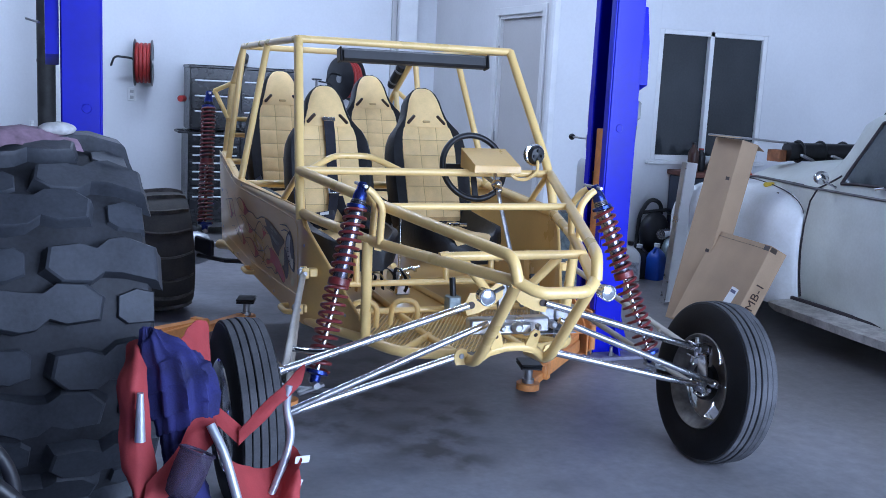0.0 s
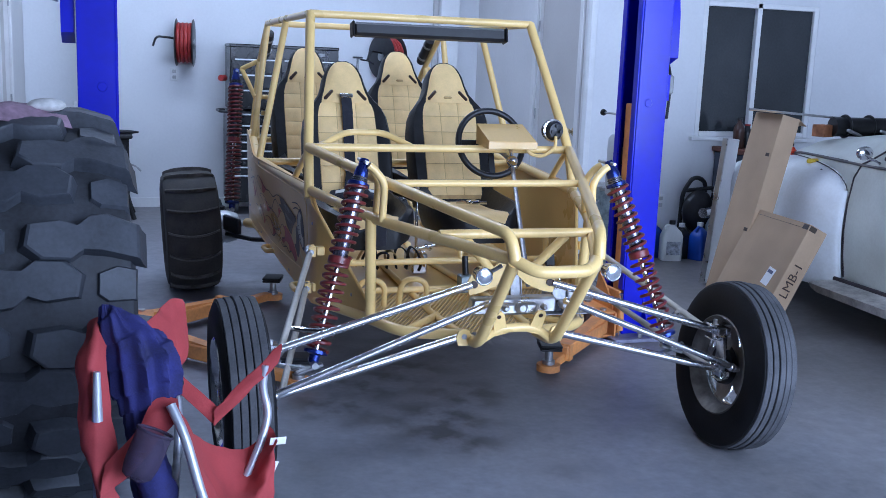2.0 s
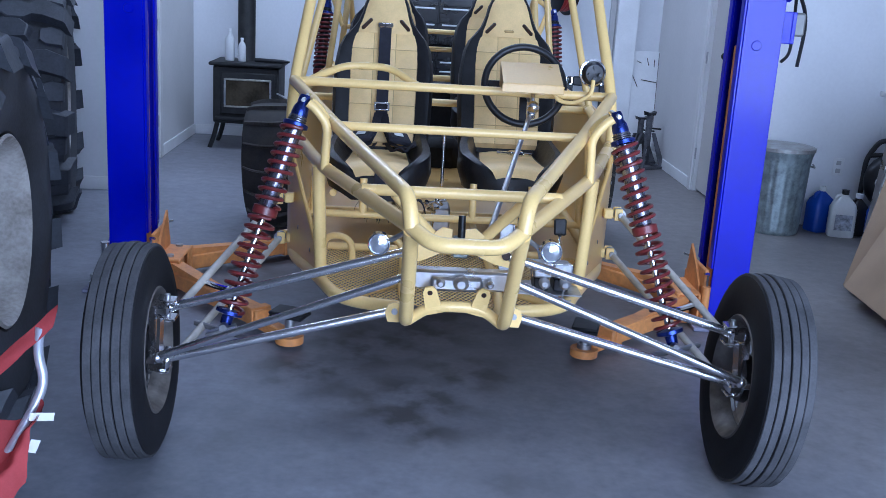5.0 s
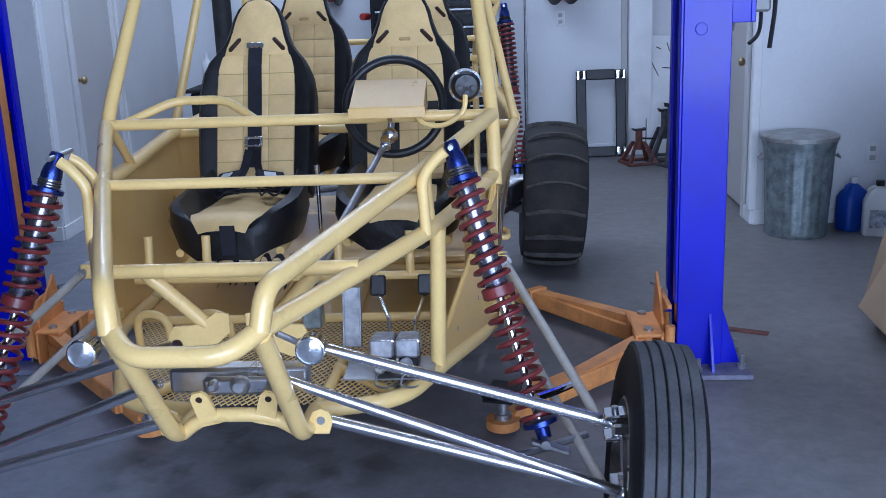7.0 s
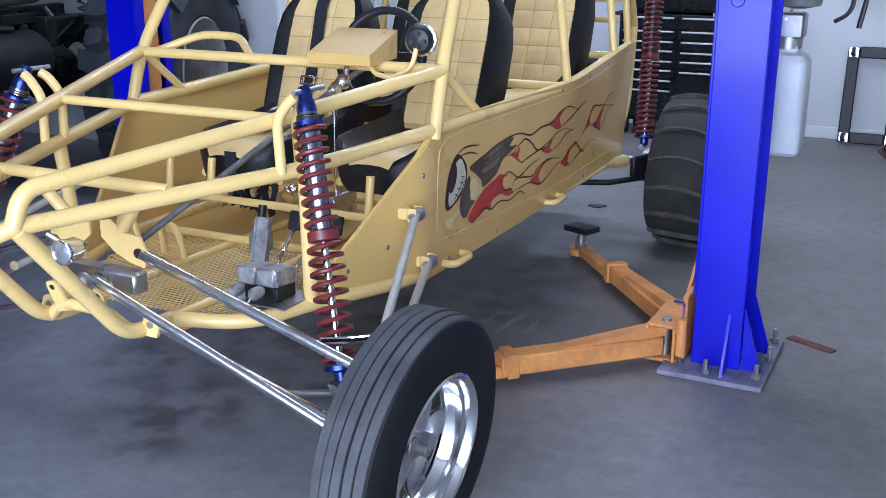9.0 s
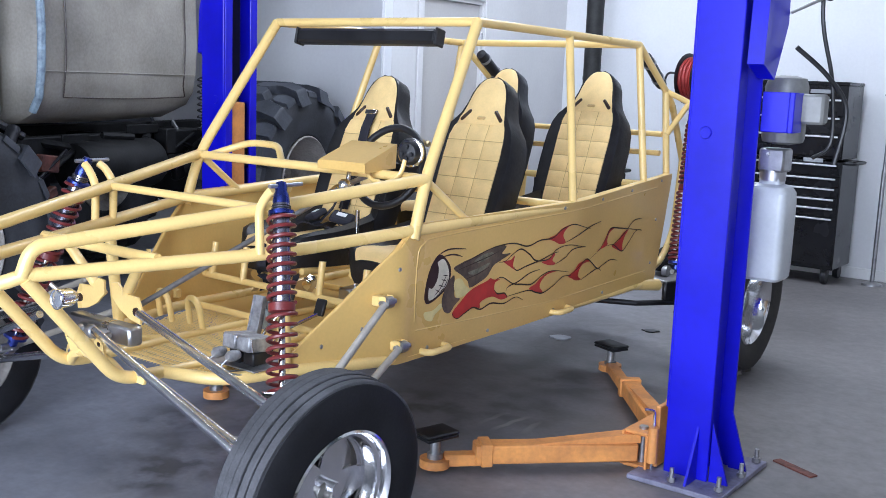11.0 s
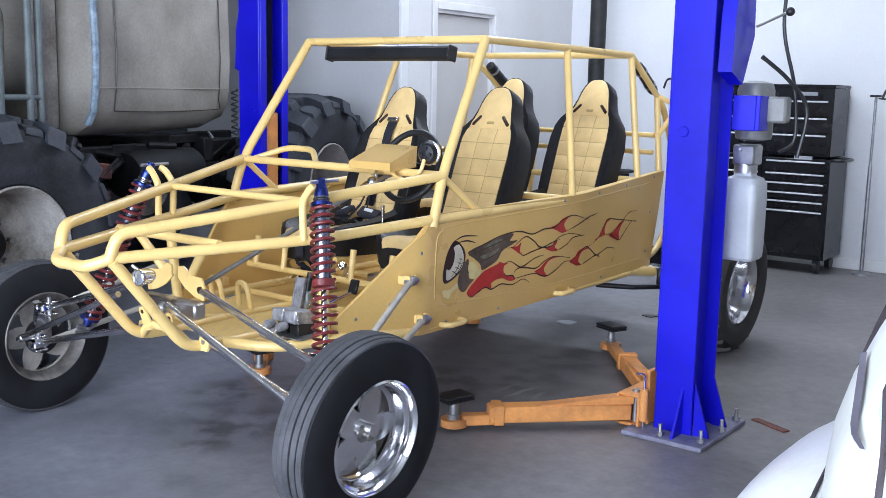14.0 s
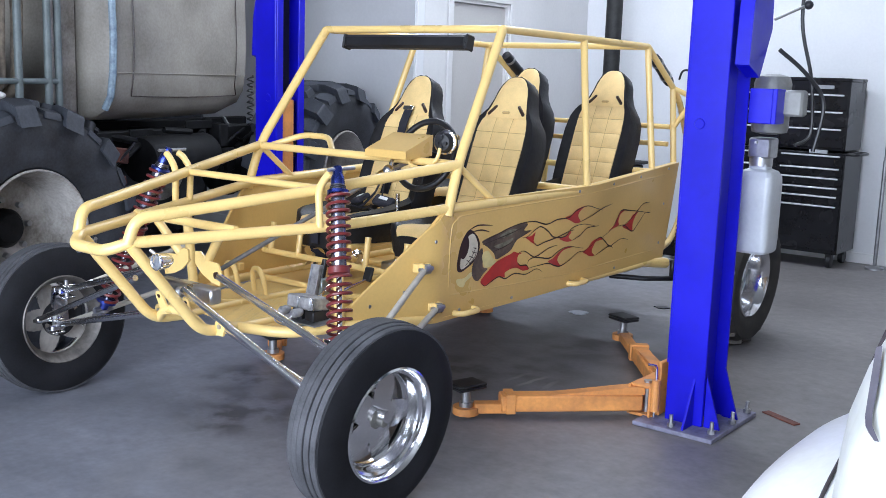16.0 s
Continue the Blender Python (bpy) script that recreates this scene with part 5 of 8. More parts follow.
def bucket_seat(cx, dy, dz, belts):
    """A high-backed vinyl seat with a quilted insert."""
    base, d, n = Vector((cx, 1.165 + dy, 0.738 + dz)), Vector((0, 0.375, 0.927)), Vector((0, -0.927, 0.375))

    def at(x, s, f):
        return tuple(base + d * s * 0.965 + n * f + Vector((x, 0, 0)))
    S_ = [0.0, 0.10, 0.25, 0.40, 0.48, 0.53, 0.57, 0.61, 0.66, 0.71, 0.75, 0.775, 0.79]
    W_ = [0.196, 0.208, 0.214, 0.212, 0.200, 0.180, 0.150, 0.124, 0.106, 0.095, 0.077, 0.052, 0.02]

    def width(s):
        return float(np.interp(s, S_, W_))
    rings = []
    for s in S_:
        w, k = width(s), float(np.interp(s, [0, 0.5, 0.62, 0.79], [1, 0.9, 0.35, 0.2]))
        t = 0.075 * (0.6 + 0.4 * k)
        rings.append([at(x * w, s, f) for x, f in ((-1.02, -0.03), (-1.03, t - 0.005), (-0.96, t + 0.020 * k), (-0.84, t + 0.020 * k), (-0.70, t + 0.002), (0, t - 0.004), (0.70, t + 0.002), (0.84, t + 0.020 * k), (0.96, t + 0.020 * k), (1.03, t - 0.005), (1.02, -0.03), (0.6, -0.055), (-0.6, -0.055))])
    seat = part("seat", G().loft(rings), SEATBLK, buggy, "tan and black high-backed bucket seat", smooth=50)
    back = []
    for s in (0.02, 0.15, 0.30, 0.45, 0.50, 0.57):
        f = 0.075 * (0.6 + 0.4 * float(np.interp(s, [0, 0.5, 0.62], [1, 0.9, 0.35]))) + 0.0028
        back.append([at(x * (0.144 + 0.010 * s), s, f) for x in (-1, -0.5, 0, 0.5, 1)])
    part("insert_backing", G().loft(back, cap=False, close=False), SEATSEAM, seat, "sunken brown stitching", smooth=60)
    # quilted squares of the backrest
    cols, rows = 3, 6
    for i in range(rows):
        for j in range(cols):
            s0, s1 = 0.04 + (0.565 - 0.04) * i / rows, 0.04 + (0.565 - 0.04) * (i + 1) / rows
            grid = []
            for a in range(6):
                for b in range(6):
                    u, v = a / 5, b / 5
                    s = s0 + (s1 - s0) * (0.02 + 0.96 * v)
                    x = (-1 + 2 * (j + 0.014 + 0.972 * u) / cols) * (0.142 + 0.010 * s)
                    puff = 0.005 * (1 - (2 * u - 1) ** 6) * (1 - (2 * v - 1) ** 6)
                    grid.append(at(x, s, 0.075 * (0.6 + 0.4 * float(np.interp(s, [0, 0.5, 0.62], [1, 0.9, 0.35]))) + 0.004 + puff))
            part("quilted_pad", G().add(grid, [(a * 6 + b, a * 6 + b + 1, a * 6 + b + 7, a * 6 + b + 6) for a in range(5) for b in range(5)]), SEATTAN, seat, smooth=60)
    head = []
    for s in (0.555, 0.58, 0.61, 0.65, 0.69, 0.725, 0.755, 0.775, 0.783):
        w = float(np.interp(s, [0.555, 0.58, 0.61, 0.66, 0.71, 0.75, 0.775, 0.783], [0.146, 0.140, 0.122, 0.104, 0.093, 0.074, 0.049, 0.026]))
        k = float(np.interp(s, [0, 0.5, 0.62, 0.79], [1, 0.9, 0.35, 0.2]))
        t = 0.075 * (0.6 + 0.4 * k) + 0.003
        h = 0.014 * math.sin(math.pi * min(1, (s - 0.545) / 0.24)) + 0.004
        head.append([at(-w, s, t - 0.012), at(-w * 0.85, s, t + h * 0.6), at(-w * 0.4, s, t + h), at(0, s, t + h * 1.1), at(w * 0.4, s, t + h), at(w * 0.85, s, t + h * 0.6), at(w, s, t - 0.012)])
    part("headrest", G().loft(head, close=False), SEATTAN, seat, "tan vinyl head panel", smooth=60)
    for x, tilt in ((-0.084, 48), (0.0, 0), (0.084, -48)):
        o = Vector(at(x, 0.597 if x else 0.585, 0.072))
        m = Matrix.Translation(o) @ Matrix.Rotation(radians(-22), 4, "X") @ Matrix.Rotation(radians(-tilt), 4, "Y")
        part("belt_slot", G().box((0.066 if x else 0.046, 0.016, 0.017), c=0.006, m=m), (INK if x else SEATSEAM), seat)
    # cushion
    crings = []
    for y, zt, w, k in ((1.18, 0.775, 0.215, 1.9), (1.07, 0.765, 0.245, 1.7), (0.94, 0.765, 0.262, 1.35), (0.82, 0.772, 0.266, 1.05), (0.74, 0.778, 0.254, 0.85), (0.68, 0.780, 0.222, 0.6), (0.64, 0.772, 0.178, 0.35), (0.615, 0.752, 0.125, 0.1)):
        crings.append([(cx + x * w * 0.84, y + dy, zt + dz + f - 0.008) for x, f in ((-0.9, -0.10), (-1.0, -0.03), (-0.97, 0.045 * k), (-0.82, 0.055 * k), (-0.62, 0.0), (0, -0.006), (0.62, 0.0), (0.82, 0.055 * k), (0.97, 0.045 * k), (1.0, -0.03), (0.9, -0.10))])
    part("cushion", G().loft(crings), SEATBLK, seat, smooth=50)
    ctop = []
    for y, zt, w in ((1.10, 0.772, 0.14), (0.95, 0.770, 0.15), (0.80, 0.776, 0.158), (0.70, 0.790, 0.154), (0.645, 0.788, 0.135), (0.615, 0.774, 0.112), (0.604, 0.748, 0.095)):
        ctop.append([(cx + x * w * 0.82, y + dy - (0.004 if y < 0.65 else 0), zt + dz - 0.010 * abs(x) ** 3) for x in (-1, -0.6, -0.2, 0.2, 0.6, 1)])
    part("cushion_insert", G().loft(ctop, cap=False, close=False), SEATTAN, seat, smooth=60)
    if belts:
        strap = []
        for s, f in ((0.60, 0.090), (0.50, 0.105), (0.35, 0.095), (0.20, 0.095), (0.10, 0.10)):
            strap.append([at(x, s, f) for x in (-0.026, 0.026)] + [at(x, s, f - 0.004) for x in (0.026, -0.026)])
        part("shoulder_strap", G().loft(strap), WEB, seat, "dark harness webbing", smooth=0)
        part("strap_keeper", G().box((0.066, 0.008, 0.022), at(0.0, 0.585, 0.098), (-22, 0, 0), c=0.003), CHROME, seat)
        for u0, u1, v0, v1 in ((-0.034, 0.034, 0.207, 0.217), (-0.034, 0.034, 0.177, 0.185), (-0.034, -0.024, 0.185, 0.207), (0.024, 0.034, 0.185, 0.207)):
            part("buckle", G().box((u1 - u0, 0.010, (v1 - v0) * 0.965), at((u0 + u1) / 2, (v0 + v1) / 2, 0.110), (-22, 0, 0), c=0.002), CHROME, seat, "chrome harness adjuster")
        def lay(x, f, h):
            return (cx + x, 1.150 + dy - f, 0.772 + dz + h)
        for e in (-1, 1):
            lap, heap = [], []
            for x, f, h in ((e * 0.012, 0.05, 0.16), (e * 0.025, 0.08, 0.10), (e * 0.055, 0.13, 0.040), (e * 0.10, 0.15, 0.028), (e * 0.165, 0.10, 0.045), (e * 0.185, 0.04, 0.07)):
                lap.append([lay(x - 0.018, f - 0.016, h), lay(x + 0.018, f + 0.016, h), lay(x + 0.018, f + 0.016, h - 0.006), lay(x - 0.018, f - 0.016, h - 0.006)])
            part("lap_strap", G().loft(lap), WEB, seat, "dark harness webbing", smooth=40)
            for i in range(15):
                u = i / 14
                x, f, h = e * (0.02 + 0.12 * u), 0.10 + 0.13 * math.sin(math.pi * u * 0.9), 0.016 + 0.020 * math.sin(7 * u + e) ** 2
                heap.append([lay(x - 0.008, f - 0.024, h), lay(x + 0.008, f + 0.024, h + 0.012), lay(x + 0.008, f + 0.024, h + 0.006), lay(x - 0.008, f - 0.024, h - 0.006)])
            part("lap_strap", G().loft(heap), WEB, seat, smooth=40)
            part("belt_pad", G().box((0.105, 0.075, 0.028), lay(e * 0.080, 0.130, 0.066), (24, e * 12, e * 24), c=0.008), WEB, seat, "padded dark belt sleeve")
            part("strap_label", G().box((0.044, 0.026, 0.003), lay(e * 0.080, 0.134, 0.083), (24, e * 12, e * 24), c=0.001), MILKY, seat, "white printed belt label")
        part("crotch_strap", G().box((0.05, 0.005, 0.10), (cx + 0.02, 0.598 + dy, 0.715 + dz), c=0.001), WEB, seat)
    elif dz < 0.02:
        part("latch", G().box((0.06, 0.05, 0.02), (cx + 0.03, 0.93 + dy, 0.803), (0, 0, 20), c=0.006).tube([(cx - 0.05, 0.95 + dy, 0.800), (cx + 0.10, 0.92 + dy, 0.800)], 0.008, 8), CHROME, seat, "chrome belt latch lying on the cushion")
    for e in (-0.17, 0.17):
        part("seat_rail", G().tube([(cx + e, 0.68 + dy, 0.655 + dz), (cx + e, 1.12 + dy, 0.655 + dz)], R3, 10), YELLOW, seat)
    return seat


bucket_seat(-0.285, 0.065, 0.0, True)
bucket_seat(0.272, 0.125, 0.009, False)
bucket_seat(-0.29, 1.095, 0.064, False)
bucket_seat(0.275, 1.095, 0.064, False)


# loose webbing bunched on the floor pan under the passenger seat
for k in range(7):
    x0, y0_, r = -0.34 + 0.045 * k, 0.70 + 0.03 * math.sin(2.3 * k), 0.055 + 0.012 * math.sin(1.7 * k)
    loop = [Vector((x0 + 0.5 * r * math.cos(a), y0_ + 0.03 * math.sin(2 * a + k), 0.585 + r * math.sin(a))) for a in [-0.6 + 4.2 * i / 14 for i in range(15)]]
    part("loose_strap", G().loft([[p + Vector((0, -0.018, 0)), p + Vector((0, 0.018, 0)), p + Vector((0.003, 0.018, 0.004)), p + Vector((0.003, -0.018, 0.004))] for p in loop]), WEB if k % 3 else SEATSEAM, buggy, "bunched harness webbing", smooth=40)
for x, y, z in ((-0.07, 0.74, 0.63), (-0.03, 0.71, 0.645), (-0.055, 0.77, 0.60)):
    part("strap_hardware", G().box((0.035, 0.03, 0.016), (x, y, z), (20, 30, 15), c=0.005).rod((x - 0.02, y, z), (x + 0.03, y, z + 0.01), 0.006, 8), CHROME, buggy, "chrome harness hardware")


# ---- assumed ceiling fixtures, out of view ----
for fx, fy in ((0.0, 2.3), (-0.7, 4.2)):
    fx_ = thing("ceiling_light", "assumed long white ceiling fixture, out of view", "ceiling light", group="ceiling lights")
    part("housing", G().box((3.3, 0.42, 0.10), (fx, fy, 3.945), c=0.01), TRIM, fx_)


# ---- doors, window and wall fittings ----
CASING = mat("pale_grey_casing_paint", (0.68, 0.67, 0.66), 0.45, var=0.04, scale=5, bump=0.03)


def flush_door(name, s, y0, y1):
    door = thing(name, "closed flush door in beige-grey paint with pale casing", "door", kind="structure")
    x = s * (SIDE + 0.05)
    part("door_leaf", G().box((0.04, y1 - y0 - 0.05, 2.055), (x, (y0 + y1) / 2, 1.0425), c=0.003), DOORPAINT, door)
    for y in (y0 - 0.03, y1 + 0.03):
        part("casing", G().box((0.022, 0.065, 2.17), (s * (SIDE - 0.011), y, 1.085), c=0.004), CASING, door)
    part("casing", G().box((0.022, y1 - y0 + 0.0, 0.065), (s * (SIDE - 0.011), (y0 + y1) / 2, 2.135), c=0.004), CASING, door)
    for y in (y0 + 0.012, y1 - 0.012):
        part("jamb", G().box((0.118, 0.024, 2.10), (s * (SIDE + 0.06), y, 1.05), c=0.001), CASING, door)
    part("jamb", G().box((0.118, y1 - y0 - 0.05, 0.026), (s * (SIDE + 0.06), (y0 + y1) / 2, 2.0865), c=0.001), CASING, door)
    ky = y0 + 0.10
    part("door_knob", G().lathe([(0.032, 0.0), (0.032, 0.006), (0.012, 0.010), (0.012, 0.030), (0.026, 0.040), (0.028, 0.055), (0.018, 0.068), (0.0, 0.070)], pose(s * (SIDE + 0.03), ky, 0.95, 0, 0, 180 if s > 0 else 0), 20), mat("worn_brass", (0.55, 0.42, 0.22), 0.3, 0.9, var=0.15, scale=20), door, "worn brass door knob")
    for z in (0.3, 1.05, 1.8):
        part("hinge", G().rod((s * (SIDE - 0.004), y1 - 0.026, z - 0.045), (s * (SIDE - 0.004), y1 - 0.026, z + 0.045), 0.007, 8), STEEL, door)
    return door


flush_door("door_1", 1, 3.83, 4.70)
flush_door("door_2", -1, 4.08, 4.91)
for s in (1, -1):
    near, far = (0.17, 4.79) if s > 0 else (0.40, 5.00)
    g = G().box((0.014, near, 0.09), (s * (SIDE - 0.007), STEP + near / 2, 0.045), c=0.003).box((0.014, BACK - far, 0.09), (s * (SIDE - 0.007), (BACK + far) / 2 - 0.01, 0.045), c=0.003)
    structure("baseboard", g, TRIM, "white wooden baseboard", "baseboard")
    structure("baseboard", G().box((4.6, 0.014, 0.09), (s * (SIDE + 2.3), STEP - 0.007, 0.045), c=0.003), TRIM, "white wooden baseboard", "baseboard")
    structure("trim", G().box((0.05, 0.05, 3.9) if s > 0 else (0.02, 0.02, 3.9), (s * (SIDE - 0.002), STEP + 0.02, 2.04), c=0.004), TRIM, "white corner trim", "trim")
structure("baseboard", G().box((2 * SIDE - 0.04, 0.014, 0.09), (0, BACK - 0.007, 0.045), c=0.003), TRIM, "white wooden baseboard", "baseboard")
structure("trim", G().box((0.19, 0.10, 4.0), (1.805, BACK - 0.052, 2.0), c=0.004), TRIM, "white boxed pilaster in the corner", "trim")
# grey strip put where the side of the pilaster lies in shade
structure("trim", G().box((0.05, 0.03, 4.0), (1.680, BACK - 0.016, 2.0), c=0.003), WALLGREY, "grey strip standing for the pilaster's shaded side", "trim")

win = thing("window_1", "dark sliding window with a white frame", "window", kind="structure")
WX0, WX1, WZ0, WZ1, WXM = 3.09, 4.175, 0.955, 2.03, 3.61
for x in (WX0 + 0.022, WX1 - 0.022, WXM):
    part("window_frame", G().box((0.044, 0.06, WZ1 - WZ0), (x, STEP + 0.03, (WZ0 + WZ1) / 2), c=0.004), TRIM, win)
for z in (WZ0 + 0.02, WZ1 - 0.02):
    part("window_frame", G().box((WX1 - WX0 - 0.09, 0.06, 0.04), ((WX0 + WX1) / 2, STEP + 0.03, z), c=0.004), TRIM, win)
part("window_sill", G().box((WX1 - WX0 + 0.10, 0.05, 0.03), ((WX0 + WX1) / 2, STEP - 0.026, WZ0 - 0.017), c=0.004), TRIM, win)
for x0, x1, y in ((WX0 + 0.044, WXM - 0.022, 0.045), (WXM + 0.022, WX1 - 0.044, 0.030)):
    part("pane", G().box((x1 - x0, 0.005, WZ1 - WZ0 - 0.08), ((x0 + x1) / 2, STEP + y, (WZ0 + WZ1) / 2), c=0.001), GLASSDK, win, "dark dusty pane")


def outlet(x, z, wall_y, name="power_outlet"):
    o = thing(name, "white double power outlet on the painted wall", "power outlet", group="wall outlets")
    part("cover_plate", G().box((0.075, 0.008, 0.12), (x, wall_y - 0.004, z), c=0.003), TRIM, o)
    for dz in (-0.027, 0.027):
        part("socket_face", G().box((0.034, 0.006, 0.030), (x, wall_y - 0.009, z + dz), c=0.006), mat("outlet_grey", (0.45, 0.45, 0.45), 0.5), o)
    return o


outlet(-0.845, 1.25, BACK)
outlet(1.15, 1.155, BACK)
outlet(2.83, 0.42, STEP)


# ---- back of the bay ----
def hose_reel(name, x, z, turn, label):
    r = thing(name, label, "hose reel", pose(x, BACK - 0.16, z, 0, 0, turn), group="hose reels")
    part("bracket", G().box((0.16, 0.012, 0.16), (0, 0.152, 0.06), (0, 0, 0), c=0.004).box((0.012, 0.16, 0.05), (0.0, 0.075, 0.10), c=0.003), SATIN, r)
    for a in (-0.075, 0.075):
        part("side_plate", G().lathe([(0.0, a - 0.004), (0.205, a - 0.006), (0.215, a), (0.205, a + 0.006), (0.0, a + 0.004)], None, 36), SATIN, r, "black reel flange")
    for k in range(4):
        part("hose_coil", G().tube([(-0.052 + 0.035 * k, 0.165 * math.cos(a), 0.165 * math.sin(a)) for a in [2 * math.pi * i / 30 for i in range(30)]], 0.018, 8, closed=True), REDP, r, "red air hose")
    part("drum", G().lathe([(0.15, -0.07), (0.15, 0.07)], None, 30), REDP, r)
    part("hub", G().lathe([(0.04, -0.09), (0.04, 0.09)], None, 18), STEEL, r)
    part("guide_arm", G().tube([(0.0, 0.0, 0.0), (-0.11, -0.02, 0.04), (-0.25, -0.05, 0.05), (-0.28, -0.05, -0.04)], 0.010, 8, 0.04), SATIN, r)
    return r


hose_reel("hose_reel", -0.755, 1.54, -9, "red air hose reel on a black wall bracket")
hose_reel("hose_reel", 1.16, 1.485, 23, "red hose reel with black flanges on the back wall")


PULL = mat("bright_pull_alloy", (0.74, 0.74, 0.76), 0.35, 0.25, var=0.06, scale=14, bump=0.02)


def tool_chest(x0, x1, y):
    ch = thing("tool_chest", "tall black rolling tool chest with bright drawer pulls", "tool chest")
    w, cx = x1 - x0, (x0 + x1) / 2
    part("cabinet", G().box((w, 0.46, 0.83), (cx, y + 0.23, 0.535), c=0.006), CHESTBLK, ch)
    part("top_box", G().box((w - 0.03, 0.42, 0.56), (cx, y + 0.23, 1.245), c=0.006), CHESTBLK, ch)
    part("top_lid", G().box((w - 0.02, 0.43, 0.03), (cx, y + 0.23, 1.535), c=0.008), CHESTBLK, ch)
    # rows of drawers, from the top edge down, in a left and a right column
    lower = ((0.0, 0.13, 0.23, 0.32, 0.42, 0.51, 0.61, 0.71, 1.0), (0.0, 0.13, 0.23, 0.33, 0.42, 0.52, 1.0))
    upper = ((0.16, 0.42, 0.68, 1.0), (0.16, 0.42, 0.68, 1.0))
    for lo, hi, rows, inset, yy in ((0.15, 0.94, lower, 0.012, y - 0.008), (0.985, 1.515, upper, 0.03, y + 0.012)):
        for side in (0, 1):
            a, b = (x0 + inset, x0 + w * 0.46 - 0.006) if side == 0 else (x0 + w * 0.46 + 0.006, x1 - inset)
            for u0, u1 in zip(rows[side], rows[side][1:]):
                z1, z0 = hi - (hi - lo) * u0, hi - (hi - lo) * u1
                d = part("drawer", G().box((b - a, 0.018, z1 - z0 - 0.008), ((a + b) / 2, yy, (z0 + z1) / 2), c=0.003), CHESTBLK, ch)
                part("drawer_pull", G().box((b - a - 0.05, 0.014, 0.014), ((a + b) / 2, yy - 0.014, z1 - 0.018), c=0.004), PULL, d, "bright drawer pull")
    for z, k in ((1.475, 0.0), (0.955, 0.0)):
        part("badge", G().box((0.15, 0.006, 0.03), (x1 - 0.22, y + (0.015 if z > 1 else -0.003), z), c=0.002), mat("grey_badge", (0.35, 0.36, 0.38), 0.4), ch)
    for s in (x0, x1):
        part("side_handle", G().tube([(s, y + 0.08, 0.94), (s + (0.07 if s == x1 else -0.07), y + 0.08, 0.94), (s + (0.07 if s == x1 else -0.07), y + 0.38, 0.94), (s, y + 0.38, 0.94)], 0.012, 8, 0.03), SATIN, ch)
        for yy in (y + 0.06, y + 0.40):
            part("caster", G().lathe([(0.0, -0.02), (0.055, -0.02), (0.058, 0.0), (0.055, 0.02), (0.0, 0.02)], pose(s + (-0.07 if s == x1 else 0.07), yy, 0.058), 18).box((0.05, 0.07, 0.05), (s + (-0.07 if s == x1 else 0.07), yy, 0.10), c=0.004), BLACK, ch, smooth=30)
    part("rag_holder", G().lathe([(0.0, -0.04), (0.028, -0.04), (0.028, 0.04), (0.0, 0.04)], pose(x0 - 0.04, y + 0.12, 1.24, 0, 0, 60), 18), REDP, ch, "red can clipped to the chest side")
    return ch


tool_chest(-0.40, 0.62, 5.75)

st = thing("wood_stove", "black cast-iron wood stove with a glass door and flue", "stove")
SX, SY = -1.545, 5.73
part("firebox", G().box((0.555, 0.46, 0.49), (SX, SY, 0.465), c=0.015), CASTBLK, st)
part("top_plate", G().box((0.615, 0.54, 0.03), (SX, SY, 0.725), c=0.01), CASTBLK, st)
part("ash_lip", G().box((0.50, 0.09, 0.02), (SX, SY - 0.27, 0.27), c=0.005), CASTBLK, st)
d = part("stove_door", G().box((0.46, 0.025, 0.36), (SX + 0.02, SY - 0.24, 0.48), c=0.01), CASTBLK, st)
for a, b in (((0.40, 0.012, 0.016), (0, 0.60)), ((0.40, 0.012, 0.016), (0, 0.37))):
    part("glass_frame", G().box(a, (SX + 0.02, SY - 0.257, b[1]), c=0.003), mat("tarnished_nickel", (0.55, 0.52, 0.45), 0.35, 0.8, var=0.15, scale=20), d)
for dx in (-0.192, 0.192):
    part("glass_frame", G().box((0.016, 0.012, 0.214), (SX + 0.02 + dx, SY - 0.257, 0.485), c=0.003), ALLOY, d)
part("stove_glass", G().box((0.368, 0.006, 0.214), (SX + 0.02, SY - 0.255, 0.485), c=0.001), mat("sooty_glass", (0.05, 0.04, 0.025), 0.15, var=0.5, scale=6), d)
part("door_handle", G().tube([(SX + 0.27, SY - 0.26, 0.50), (SX + 0.33, SY - 0.30, 0.48), (SX + 0.37, SY - 0.30, 0.44)], 0.008, 8, 0.02), STEEL, d)
for dx in (-0.25, 0.25):
    for dy in (-0.17, 0.17):
        part("leg", G().tube([(SX + dx, SY + dy, 0.22), (SX + dx * 1.1, SY + dy * 1.1, 0.10), (SX + dx * 1.25, SY + dy * 1.15, 0.0)], 0.02, 8, 0.05), CASTBLK, st)
part("flue_pipe", G().lathe([(0.078, 0.74), (0.075, 0.745), (0.075, 1.5), (0.078, 1.5), (0.078, 1.53), (0.075, 1.53), (0.075, 3.99)], pose(SX - 0.04, SY + 0.07, 0, 0, -90, 0), 28), CASTBLK, st, "black stove flue pipe")


